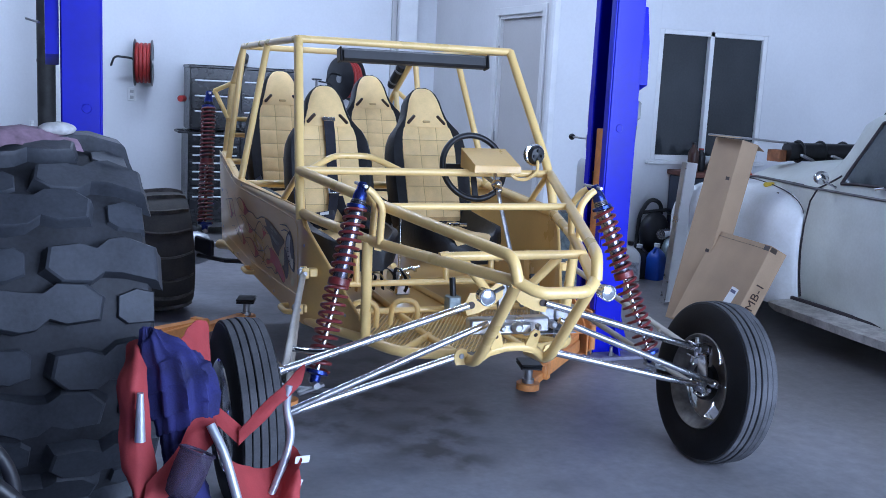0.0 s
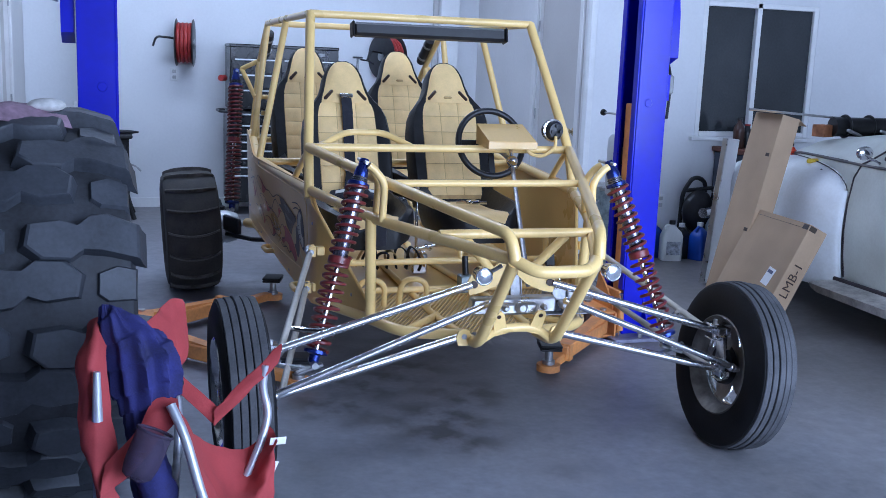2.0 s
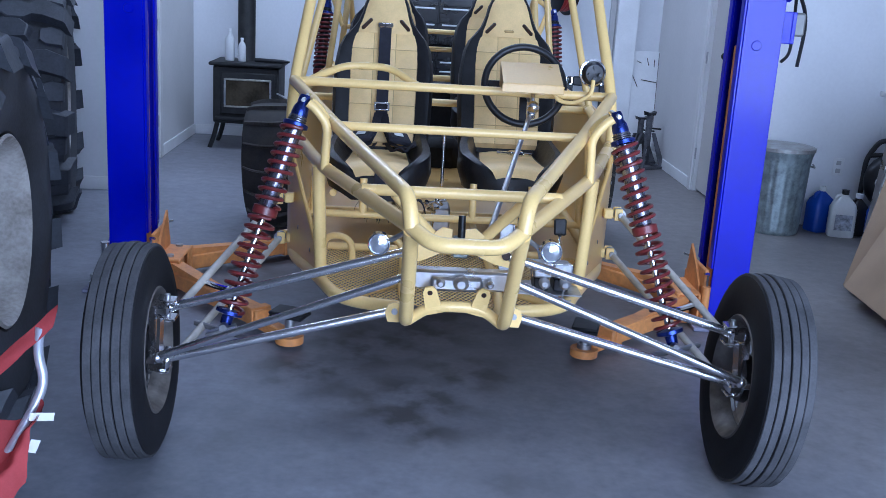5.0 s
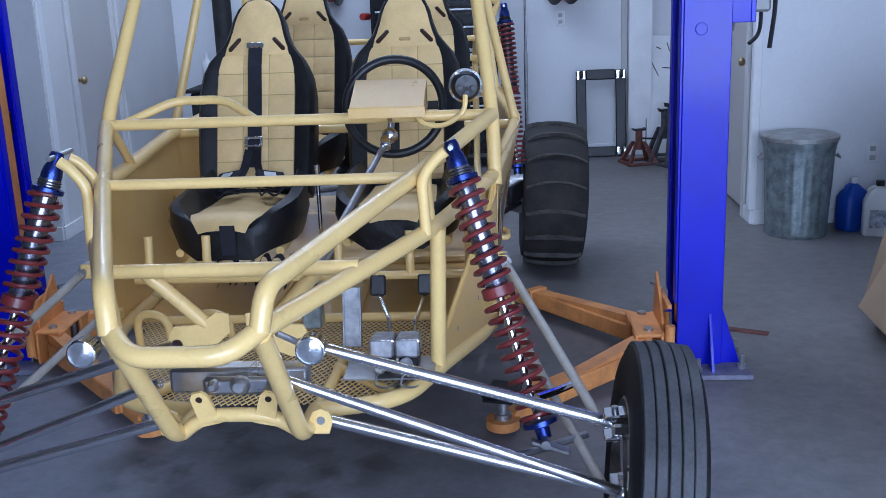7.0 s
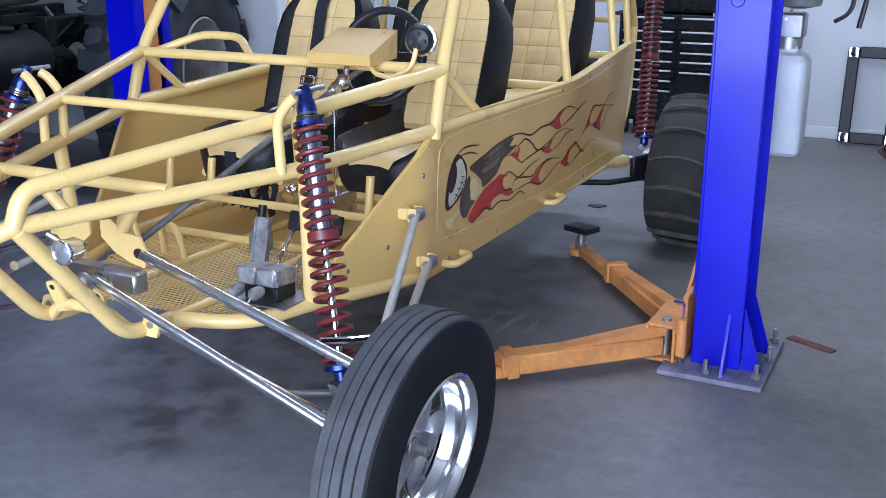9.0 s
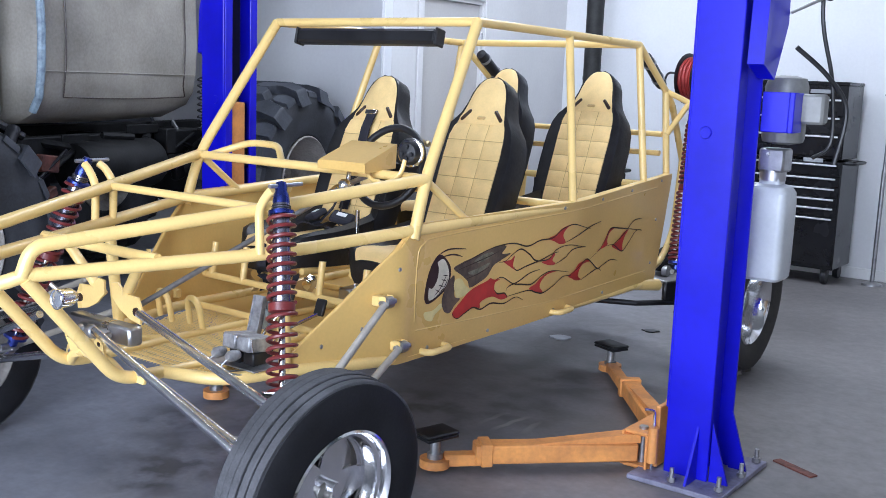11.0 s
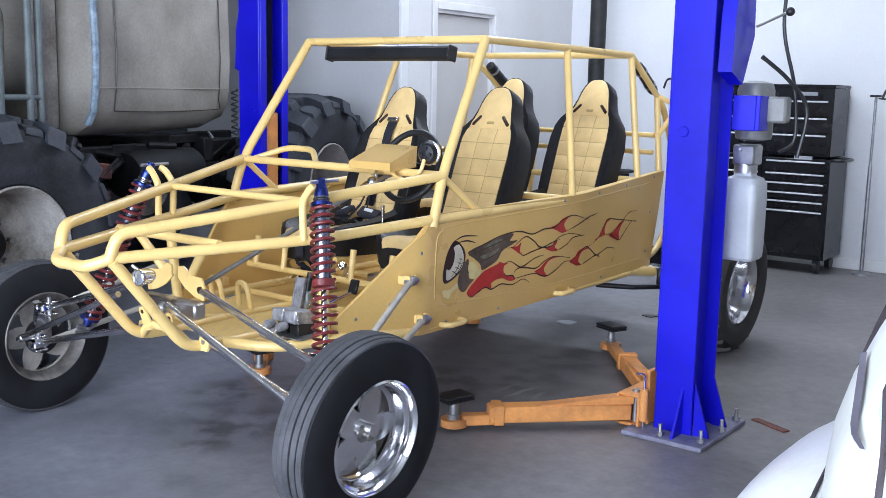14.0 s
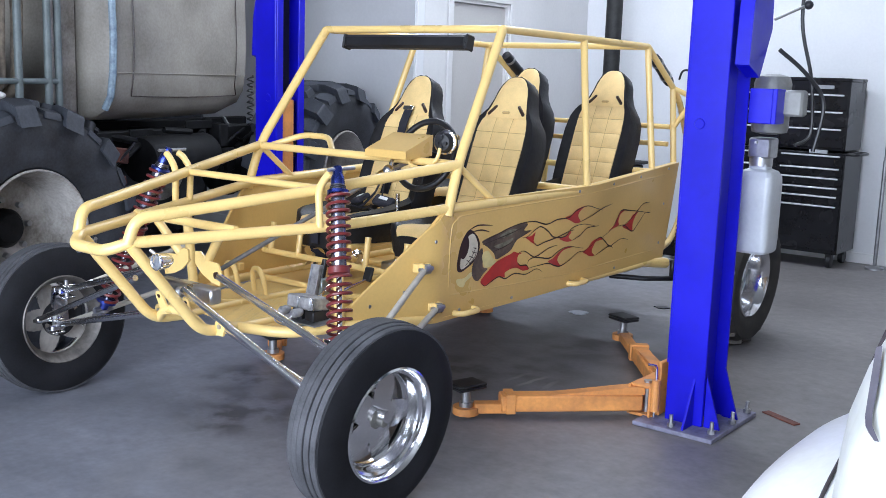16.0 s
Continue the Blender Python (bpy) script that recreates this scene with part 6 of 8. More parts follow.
def bottle(name, at, r, h, material, label, neck=0.35, cap=None):
    b = thing(name, label, "bottle", pose(*at))
    part("bottle_body", G().lathe([(0.0, 0.0), (r * 0.92, 0.002), (r, 0.012), (r, h * 0.6), (r * 0.9, h * 0.7), (r * neck, h * 0.86), (r * neck, h * 0.93), (0.0, h * 0.93)], pose(0, 0, 0, 0, -90, 0), 20), material, b)
    part("bottle_cap", G().lathe([(r * neck * 1.15, h * 0.93), (r * neck * 1.15, h), (0.0, h)], pose(0, 0, 0, 0, -90, 0), 16), cap or TRIM, b)
    return b


bottle("spray_bottle", (SX - 0.16, SY - 0.08, 0.741), 0.04, 0.27, MILKY, "tall clear plastic bottle on the stove top")
bottle("water_bottle", (SX - 0.05, SY - 0.12, 0.741), 0.033, 0.20, MILKY, "small clear plastic bottle on the stove top")
tw = thing("torch_wand", "dark metal rod lying on the stove top", "tool")
part("rod", G().tube([(SX + 0.06, SY - 0.10, 0.760), (SX + 0.28, SY - 0.14, 0.760), (SX + 0.36, SY - 0.15, 0.760)], 0.016, 10, radii=[0.018, 0.018, 0.008]), SATIN, tw)

# pole stand leaning-free beside the chest
ps = thing("pole_stand", "tall thin steel pole stand on a small foot", "pole stand")
part("pole", G().rod((0.85, 6.05, 0.02), (0.85, 6.05, 0.90), 0.016, 10).rod((0.85, 6.05, 0.85), (0.85, 6.05, 1.46), 0.011, 10), STEEL, ps)
part("foot", G().lathe([(0.0, 0.0), (0.08, 0.0), (0.075, 0.015), (0.02, 0.03), (0.0, 0.03)], pose(0.85, 6.05, 0, 0, -90, 0), 20), STEEL, ps)
part("crosshead", G().box((0.09, 0.05, 0.018), (0.85, 6.05, 1.468), c=0.004).tube([(0.87, 6.05, 1.45), (0.96, 6.05, 1.44), (1.01, 6.05, 1.41)], 0.007, 8, 0.03), SATIN, ps)

fd = thing("furniture_dolly", "black rectangular furniture dolly stood against the wall", "dolly", Matrix.Translation((1.478, 6.09, 0.062)) @ Matrix.Rotation(radians(-9), 4, "X"))
for dx in (-0.165, 0.165):
    part("rail", G().box((0.085, 0.035, 0.72), (dx, 0, 0.31), c=0.008), BLACK, fd)
for z in (-0.012, 0.632):
    part("cross_rail", G().box((0.245, 0.033, 0.085), (0, 0, z), c=0.008), BLACK, fd)
for dx in (-0.165, 0.165):
    for z in (-0.01, 0.63):
        c = part("caster_plate", G().box((0.07, 0.006, 0.07), (dx, -0.021, z), c=0.002), CHROME, fd, "bright caster plate")
        part("caster_wheel", G().lathe([(0.0, -0.014), (0.03, -0.014), (0.034, 0.0), (0.03, 0.014), (0.0, 0.014)], pose(dx, -0.06, z), 16), BLACK, c)


def jack_stand(x, y, h, material, label, turn):
    j = thing("jack_stand", label, "jack stand", pose(x, y, 0, 0, 0, turn), group="jack stands")
    for sx in (-1, 1):
        for sy in (-1, 1):
            part("leg", G().loft([[(sx * 0.02, sy * 0.02, h * 0.62), (sx * 0.045, sy * 0.02, h * 0.62), (sx * 0.045, sy * 0.045, h * 0.62)], [(sx * 0.09, sy * 0.09, 0.0), (sx * 0.13, sy * 0.09, 0.0), (sx * 0.13, sy * 0.13, 0.0)]]), material, j, smooth=0)
    part("base_frame", G().box((0.26, 0.03, 0.02), (0, -0.115, 0.012), c=0.003).box((0.26, 0.03, 0.02), (0, 0.115, 0.012), c=0.003).box((0.03, 0.20, 0.02), (-0.115, 0, 0.013), c=0.003).box((0.03, 0.20, 0.02), (0.115, 0, 0.013), c=0.003), material, j, smooth=0)
    part("column", G().lathe([(0.028, h * 0.4), (0.028, h * 0.95)], pose(0, 0, 0, 0, -90, 0), 16), material, j)
    part("saddle", G().prism([(-0.055, h), (-0.03, h * 0.975), (0.03, h * 0.975), (0.055, h), (0.045, h * 0.93), (-0.045, h * 0.93)], -0.025, 0.025, "y"), SATIN, j, smooth=0)
    part("ratchet_handle", G().tube([(0.03, 0, h * 0.7), (0.13, -0.02, h * 0.68)], 0.008, 8), SATIN, j)
    return j


JACKGREY = mat("worn_dark_grey_steel", (0.085, 0.085, 0.095), 0.6, 0.2, var=0.3, scale=12, bump=0.08)
jack_stand(1.745, 5.76, 0.29, RUSTRED, "small rusty red jack stand on the floor", 15)
jack_stand(1.985, 5.68, 0.50, JACKGREY, "worn dark-grey jack stand with an open saddle", 30)
jack_stand(1.98, 5.97, 0.42, JACKGREY, "lower dark-grey jack stand behind the other", 10)
wb = thing("white_board", "tall white board with dark pen strokes leaning on the wall", "board", Matrix.Translation((2.00, 6.16, 0.0)) @ Matrix.Rotation(radians(-4), 4, "X"))
part("board_sheet", G().box((0.29, 0.02, 0.98), (0, 0, 0.50), c=0.003), TRIM, wb)
for (xa, za), (xb, zb) in (((-0.11, 0.80), (-0.04, 0.66)), ((-0.01, 0.73), (0.135, 0.71)), ((-0.135, 0.97), (-0.142, 0.10)), ((0.14, 0.98), (0.14, 0.30)), ((0.03, 0.93), (0.05, 0.86)), ((-0.06, 0.90), (-0.02, 0.88)), ((0.10, 0.92), (0.10, 0.85))):
    part("pen_stroke", G().tube([(xa, -0.0105, za), (xb, -0.0105, zb)], 0.004, 6), INK, wb)
fj = thing("floor_jack", "low dark greasy trolley jack on the floor by the wall", "floor jack")
part("jack_frame", G().box((0.16, 0.42, 0.10), (-0.55, 5.3, 0.09), c=0.02), GREASE, fj)
for dx in (-0.09, 0.09):
    for dy in (-0.17, 0.17):
        part("jack_wheel", G().lathe([(0.0, -0.02), (0.045, -0.02), (0.045, 0.02), (0.0, 0.02)], pose(-0.55 + dx, 5.3 + dy, 0.046), 16), STEEL, fj)
part("jack_arm", G().box((0.08, 0.30, 0.05), (-0.55, 5.22, 0.165), (8, 0, 0), c=0.01).lathe([(0.0, 0), (0.05, 0.0), (0.05, 0.02), (0, 0.02)], pose(-0.55, 5.10, 0.16, 0, -90, 0), 18), GREASE, fj)


# ---- corner under the window ----
tc_ = thing("trash_can", "dented galvanised steel trash can with its lid on", "trash can", pose(2.335, 3.375, 0) @ Matrix.Diagonal((0.88, 0.88, 0.945, 1)))
rib = []
H_ = 0.60
for i, (z, r) in enumerate([(0.0, 0.19), (0.012, 0.196), (0.03, 0.198), (0.10, 0.202), (0.30, 0.212), (0.50, 0.222), (H_ - 0.05, 0.229), (H_ - 0.03, 0.236), (H_, 0.236)]):
    ring = []
    for k in range(96):
        a = 2 * math.pi * k / 96
        w = 0.006 * (0.5 + 0.5 * math.cos(a * 24)) if 2 < i < 6 else 0.0
        ring.append(((r - w) * math.cos(a), (r - w) * math.sin(a), z))
    rib.append(ring)
part("can_body", G().loft(rib), GALV, tc_, smooth=30)
part("can_rim", G().tube([(0.238 * math.cos(a), 0.238 * math.sin(a), H_) for a in [2 * math.pi * i / 48 for i in range(48)]], 0.008, 8, closed=True), GALV, tc_)
part("can_lid", G().lathe([(0.240, H_ - 0.015), (0.246, H_ - 0.012), (0.246, H_ + 0.012), (0.225, H_ + 0.018), (0.12, H_ + 0.026), (0.0, H_ + 0.028)], pose(0, 0, 0, 0, -90, 0), 48), mat("rusty_galvanised_lid", (0.33, 0.34, 0.34), 0.5, 0.6, var=0.25, scale=12, bump=0.08, tint=(0.22, 0.20, 0.17)), tc_, "rust-tinged lid")
for e in (-1, 1):
    part("can_handle", G().tube([(e * 0.228, -0.06, 0.50), (e * 0.255, -0.05, 0.47), (e * 0.255, 0.05, 0.47), (e * 0.228, 0.06, 0.50)], 0.006, 8, 0.02), STEEL, tc_)


def jug(x, y, w, d, h, material, label, turn=0):
    j = thing("jug", label, "jug", pose(x, y, 0, 0, 0, turn), group="fluid jugs")
    sq = [(math.copysign(abs(math.cos(a)) ** 0.45, math.cos(a)), math.copysign(abs(math.sin(a)) ** 0.45, math.sin(a))) for a in [2 * math.pi * i / 24 for i in range(24)]]
    part("jug_body", G().loft([[(a * w / 2 * k + o, b * d / 2 * k, z * h) for a, b in sq] for z, k, o in ((0, 0.94, 0), (0.02, 1, 0), (0.62, 1, 0), (0.74, 0.82, 0.0), (0.84, 0.45, 0.0), (0.90, 0.22, 0), (0.93, 0.21, 0))]), material, j)
    part("jug_handle", G().tube([(-w * 0.30, 0, h * 0.70), (-w * 0.34, 0, h * 0.86), (-w * 0.1, 0, h * 0.90), (0, 0, h * 0.88)], 0.012, 8, 0.04), material, j)
    part("jug_cap", G().lathe([(0.024, 0.0), (0.024, 0.03), (0.0, 0.032)], pose(0, 0, h * 0.92, 0, -90, 0), 16), BLACK if material is MILKY else TRIM, j)
    if material is MILKY:
        part("jug_label", G().box((w * 0.66, 0.004, h * 0.34), (0, -d / 2 - 0.001, h * 0.33), c=0.001), mat("printed_label_grey", (0.42, 0.44, 0.50), 0.6, var=0.3, scale=40), j)
    return j


jug(2.680, 3.440, 0.17, 0.14, 0.30, BLUEPLASTIC, "blue plastic fluid jug on the floor", 20)
jug(2.777, 3.300, 0.17, 0.12, 0.31, MILKY, "white plastic jug with a printed label", -10)
jug(2.913, 3.380, 0.13, 0.13, 0.27, BLACK, "black plastic oil jug on the floor", 10)
jug(3.029, 3.300, 0.15, 0.13, 0.29, BLUEPLASTIC, "blue plastic jug beside the black one", 30)
cy = thing("gas_canister", "dented grey metal canister standing on the floor", "canister", pose(3.194, 3.340, 0))
part("canister_body", G().lathe([(0, 0), (0.075, 0.0), (0.08, 0.01), (0.08, 0.26), (0.06, 0.31), (0.03, 0.33), (0.03, 0.36), (0, 0.36)], pose(0, 0, 0, 0, -90, 0), 24), GALV, cy)
cr = thing("creeper_frame", "black tubular cart frame with a curved handle", "cart")
part("handle_frame", G().tube([(2.990, 3.560, 0.0), (2.990, 3.540, 0.50), (3.068, 3.520, 0.64), (3.184, 3.520, 0.60), (3.204, 3.540, 0.0)], 0.018, 8, 0.06).tube([(2.990, 3.550, 0.30), (3.204, 3.550, 0.30)], 0.014, 8).tube([(3.010, 3.530, 0.52), (3.281, 3.500, 0.55), (3.320, 3.500, 0.30)], 0.016, 8, 0.05), SATIN, cr)
part("cart_bag", G().ball(0.14, (3.107, 3.480, 0.36), (1.0, 0.6, 1.25)), SATIN, cr, "dark sack on the frame")
bn = thing("work_bench", "narrow dark bench with a worn red-brown top", "bench")
part("bench_top", G().box((0.62, 0.36, 0.04), (3.572, 3.420, 0.86), c=0.006), mat("red_brown_board", (0.16, 0.06, 0.04), 0.6, var=0.25, scale=10), bn)
part("bench_front", G().box((0.58, 0.30, 0.34), (3.572, 3.440, 0.67), c=0.01), mat("dark_blue_grey_panel", (0.05, 0.06, 0.09), 0.5, var=0.2, scale=8), bn)
for dx in (-0.27, 0.27):
    part("bench_leg", G().box((0.04, 0.28, 0.50), (3.572 + dx, 3.44, 0.25), c=0.004), SATIN, bn)
bottle("oil_bottle", (3.359, 3.380, 0.88), 0.045, 0.24, mat("amber_brown_plastic", (0.05, 0.02, 0.012), 0.3), "dark brown bottle on the bench", 0.4, BLACK)
bottle("oil_bottle", (3.475, 3.440, 0.88), 0.04, 0.19, BLACK, "black bottle on the bench", 0.5, REDP)
bb = thing("tool_bag", "dark canvas bag on the bench", "tool bag", pose(3.708, 3.400, 0.88))
part("bag_body", G().loft([[(x * k, y * k, z) for x, y in ((-0.13, -0.09), (0.13, -0.09), (0.15, 0.0), (0.13, 0.09), (-0.13, 0.09), (-0.15, 0.0))] for z, k in ((0.0, 0.95), (0.05, 1.0), (0.12, 0.8), (0.15, 0.4))]), WEB, bb, smooth=60)
part("bag_handle", G().tube([(-0.08, 0, 0.13), (-0.05, -0.02, 0.20), (0.05, -0.02, 0.20), (0.08, 0, 0.13)], 0.008, 8, 0.03), BLACK, bb)
lb = thing("leaning_board", "narrow white board leaning behind the cartons", "board", Matrix.Translation((2.60, 2.46, 0.012)) @ Matrix.Rotation(radians(5), 4, "Y") @ Matrix.Rotation(radians(25), 4, "Z"))
part("board_sheet", G().box((0.15, 0.035, 1.02), (0, 0, 0.51), c=0.004), TRIM, lb)
part("board_edge", G().box((0.012, 0.040, 1.02), (-0.081, 0, 0.51), c=0.002), ALLOY, lb)


# ---- cartons leaning on the car ----
def slab_pose(origin, ux, uz):
    """Pose with local x along ux and local z along uz."""
    z = Vector(uz).normalized()
    x = Vector(ux)
    x = (x - z * x.dot(z)).normalized()
    y = z.cross(x)
    m = Matrix((x, y, z)).transposed().to_4x4()
    m.translation = origin
    return m


TAPE = mat("brown_packing_tape", (0.05, 0.035, 0.025), 0.4, var=0.1)
m1 = slab_pose((2.234, 1.947, 0.036), (0.044, -0.999, 0.0), (0.228, 0.011, 0.974))
c1 = thing("tall_carton", "tall open-topped brown cardboard carton leaning on the car", "carton", m1)
W1, D1, H1 = 0.267, 0.134, 1.237
for nm, size, at in (("carton_side", (W1, 0.005, H1), (W1 / 2, 0.0025, H1 / 2)), ("carton_side", (W1, 0.005, H1), (W1 / 2, D1, H1 / 2)), ("carton_side", (0.005, D1 - 0.006, H1), (0.0025, D1 / 2 + 0.002, H1 / 2)), ("carton_side", (0.005, D1 - 0.006, H1), (W1 - 0.0025, D1 / 2 + 0.002, H1 / 2)), ("carton_base", (W1 - 0.01, D1 - 0.01, 0.005), (W1 / 2, D1 / 2, 0.004))):
    part(nm, G().box(size, at, c=0.0012), CARD, c1)
part("flap", G().box((W1 * 0.9, 0.07, 0.004), (W1 / 2, -0.035, H1 + 0.004), (16, 0, 0), c=0.001), CARD, c1)
part("flap", G().box((W1 * 0.9, 0.08, 0.004), (W1 / 2, D1 + 0.035, H1 - 0.012), (-20, 0, 0), c=0.001), CARD, c1)
for z in (0.98, 0.50):
    part("tape_mark", G().box((0.035, 0.002, 0.022), (W1 - 0.04, -0.0008, z), c=0.0005), TAPE, c1)

m2 = slab_pose((2.148, 1.754, 0.082), (-0.020, -1.0, -0.022), (0.438, -0.029, 0.898))
c2 = thing("flat_carton", "flat brown cardboard carton with black lettering leaning on the car", "carton", m2)
W2, D2, H2 = 0.553, 0.133, 0.637
part("carton_body", G().box((W2, D2, H2), (W2 / 2, D2 / 2, H2 / 2), c=0.003), CARD, c2, smooth=0)
part("lid_seam", G().box((W2 - 0.01, 0.003, 0.002), (W2 / 2, -0.0005, H2 - 0.03), c=0.0005), TAPE, c2)
part("shipping_label", G().box((0.07, 0.002, 0.11), (W2 - 0.12, -0.0014, 0.27), (0, 8, 0), c=0.0005), TRIM, c2, "white shipping label")
part("label_bar", G().box((0.05, 0.002, 0.02), (W2 - 0.12, -0.0024, 0.30), (0, 8, 0), c=0.0005), mat("label_ink", (0.12, 0.12, 0.2), 0.6), c2)
part("tape_mark", G().box((0.05, 0.002, 0.03), (W2 - 0.03, -0.0012, H2 - 0.02), c=0.0005), TAPE, c2)
part("tape_mark", G().box((0.002, 0.05, 0.03), (W2 + 0.0012, 0.03, H2 - 0.02), c=0.0005), TAPE, c2)
part("tape_mark", G().box((0.03, 0.002, 0.02), (0.03, -0.0012, H2 - 0.02), c=0.0005), TAPE, c2)
fc = bpy.data.curves.new("lettering", "FONT")
fc.body, fc.size, fc.extrude, fc.align_x, fc.align_y = "LMB-1", 0.084, 0.0006, "CENTER", "CENTER"
fc.materials.append(INK)
lt = new("lettering", fc)
lt.parent = c2
lt.matrix_basis = Matrix.Translation((W2 + 0.0022, D2 / 2, 0.30)) @ Matrix(((0, 0, 1, 0), (0, -1, 0, 0), (1, 0, 0, 0), (0, 0, 0, 1)))


# ---- the big-tyred truck ----
truck = thing("lifted_truck", "dirty white lifted truck on huge lugged tyres", "truck", pose(-1.63, 0.02, 0, 0, 0, 15))


# carcass toned darker than the lugs, putting groove shade into the colour
GROOVE = mat("dark_tyre_groove_rubber", (0.033, 0.035, 0.042), 0.7, var=0.3, scale=6, bump=0.15, grain=70)


def curved_block(name, foot, steps, turn=0.0):
    """A tread block on the tyre's crown: foot is (across, along), steps are (scale, height)."""
    c = np.mean(foot, axis=0)
    rings = []
    for k, h in steps:
        ring = []
        for a, t in foot:
            p = c + (np.array((a, t)) - c) * k
            R = 0.690 - 0.030 * (max(0, abs(p[0]) - 0.17) / 0.1) ** 1.5 + h
            ring.append((p[0], math.sin((p[1] + turn) / 0.70) * R, math.cos((p[1] + turn) / 0.70) * R))
        rings.append(ring)
    return mesh_of(name, G().loft(rings), LUGRUB, 34)


def lug_mesh():
    """One tall hooked tread block with sloping flanks."""
    foot = [(-0.075, -0.035), (-0.030, -0.075), (0.055, -0.082), (0.095, -0.055), (0.150, -0.060), (0.262, -0.085), (0.268, 0.030), (0.170, 0.058), (0.120, 0.052), (0.080, 0.022), (0.030, 0.040), (-0.060, 0.032)]
    return curved_block("lug", foot, ((1.26, -0.050), (1.15, -0.016), (1.08, 0.020), (1.05, 0.032), (0.99, 0.037)))


LUG = lug_mesh()
SHOULDER = curved_block("shoulder_plate", [(0.135, -0.03), (0.165, -0.055), (0.255, -0.055), (0.262, 0.05), (0.20, 0.062), (0.14, 0.04)], ((1.12, -0.035), (1.02, -0.010), (0.95, -0.004)), 0.170)


def big_wheel(y, rough_turn, size, steer, x=-0.04, face=0):
    w = part("big_wheel", G().lathe([(0.0, -0.2), (0.11, -0.2), (0.11, -0.02), (0.08, 0.02), (0.0, 0.03)], None, 28), GREASE, truck, "huge tractor-lug tyre on a white dished wheel")
    w.matrix_basis = pose(x, y, 0.722 * size, rough_turn, 0, steer + face) @ Matrix.Scale(size, 4)
    part("tyre", G().lathe([(0.335, -0.20), (0.36, -0.235), (0.50, -0.272), (0.60, -0.268), (0.650, -0.245), (0.668, -0.18), (0.676, 0.0), (0.668, 0.18), (0.650, 0.245), (0.60, 0.268), (0.50, 0.272), (0.36, 0.235), (0.335, 0.20), (0.32, 0.0)], None, 72, True), GROOVE, w, "huge black rubber tyre")
    n = 13
    for i in range(n):
        for side in (0, 1):
            for nm, me in (("lug", LUG), ("shoulder_plate", SHOULDER)):
                p = part(nm, me, None, w)
                p.matrix_basis = pose(0, 0, 0, 360 * (i + side * 0.5) / n) @ (pose(0, 0, 0, 0, 0, 180) if side else Matrix())
    part("rim", G().lathe([(0.335, 0.215), (0.350, 0.238), (0.340, 0.246), (0.325, 0.225), (0.316, 0.16), (0.290, 0.02), (0.285, -0.05), (0.20, -0.065), (0.11, -0.06), (0.11, -0.08), (0.29, -0.10), (0.32, -0.20), (0.34, -0.22), (0.33, -0.1), (0.325, 0.0)], None, 64, True), OFFWHITERIM, w, "chalky white dished rim")
    for k in range(8):
        a = 2 * math.pi * k / 8
        part("wheel_nut", G().lathe([(0.018, -0.06), (0.018, -0.03), (0, -0.03)], Matrix.Translation((0, 0.16 * math.cos(a), 0.16 * math.sin(a))), 6), STEEL, w, smooth=20)
    return w


big_wheel(-0.11, 4, 0.893, -7)
big_wheel(2.95, 11, 0.965, 0)
big_wheel(-0.11, 9, 0.893, -7, -1.75, 180)
big_wheel(2.95, 2, 0.965, 0, -1.75, 180)
for y in (-0.145, 2.95):
    part("axle", G().rod((-1.6, y, 0.66), (-0.10, y, 0.66), 0.07, 16).ball(0.2, (-0.9, y, 0.66)), GREASE, truck)
# frame, suspension and driveline
for x in (-0.50, -1.25):
    part("frame_rail", G().box((0.09, 4.2, 0.16), (x, 1.6, 0.98), c=0.01), GREASE, truck)
for y in (0.25, 0.9, 1.5, 2.2, 3.2):
    part("crossmember", G().box((0.70, 0.10, 0.12), (-0.875, y, 0.96), c=0.01), GREASE, truck)
for y0, y1 in ((-0.5, 0.5), (2.35, 3.45)):
    for x in (-0.42,):
        pk = G()
        for k in range(5):
            pk.tube(spline([(x, y0 + 0.08 * k, 0.98 - 0.02 * k), (x, (y0 + y1) / 2, 0.84 - 0.022 * k), (x, y1 - 0.08 * k, 0.98 - 0.02 * k)], 6), 0.014, 6)
        part("leaf_spring", pk, GREASE, truck)
part("gearbox", G().box((0.40, 0.60, 0.34), (-0.85, 1.15, 0.82), c=0.06).rod((-0.85, 1.4, 0.78), (-0.88, 2.85, 0.74), 0.045, 12), GREASE, truck)
part("engine", G().box((0.62, 0.80, 0.60), (-0.95, 0.05, 1.30), c=0.08).box((0.10, 0.50, 0.14), (-0.60, 0.1, 1.45), c=0.03), GREASE, truck)
part("fuel_tank", G().lathe([(0.0, -0.35), (0.14, -0.34), (0.15, -0.32), (0.15, 0.32), (0.14, 0.34), (0.0, 0.35)], pose(-0.36, 1.60, 0.88, 0, 0, 90), 24), GREASE, truck)
part("steering_link", G().rod((-0.35, -0.1, 0.78), (-0.35, 0.75, 0.98), 0.022, 10).rod((-1.3, 0.22, 0.70), (-0.2, 0.22, 0.70), 0.022, 10), SATIN, truck)
part("truck_shock", G().rod((-0.30, 0.55, 0.75), (-0.38, 0.85, 1.12), 0.035, 12).rod((-0.30, 0.50, 0.70), (-0.34, 0.66, 0.90), 0.02, 10), SATIN, truck)
for size, at in (((0.02, 0.22, 0.10), (-0.42, 1.35, 1.02)), ((0.02, 0.30, 0.06), (-0.42, 1.95, 1.08)), ((0.10, 0.10, 0.16), (-0.40, 2.15, 1.0))):
    part("bracket", G().box(size, at, c=0.006), GREASE, truck)
rnd = random.Random(5)
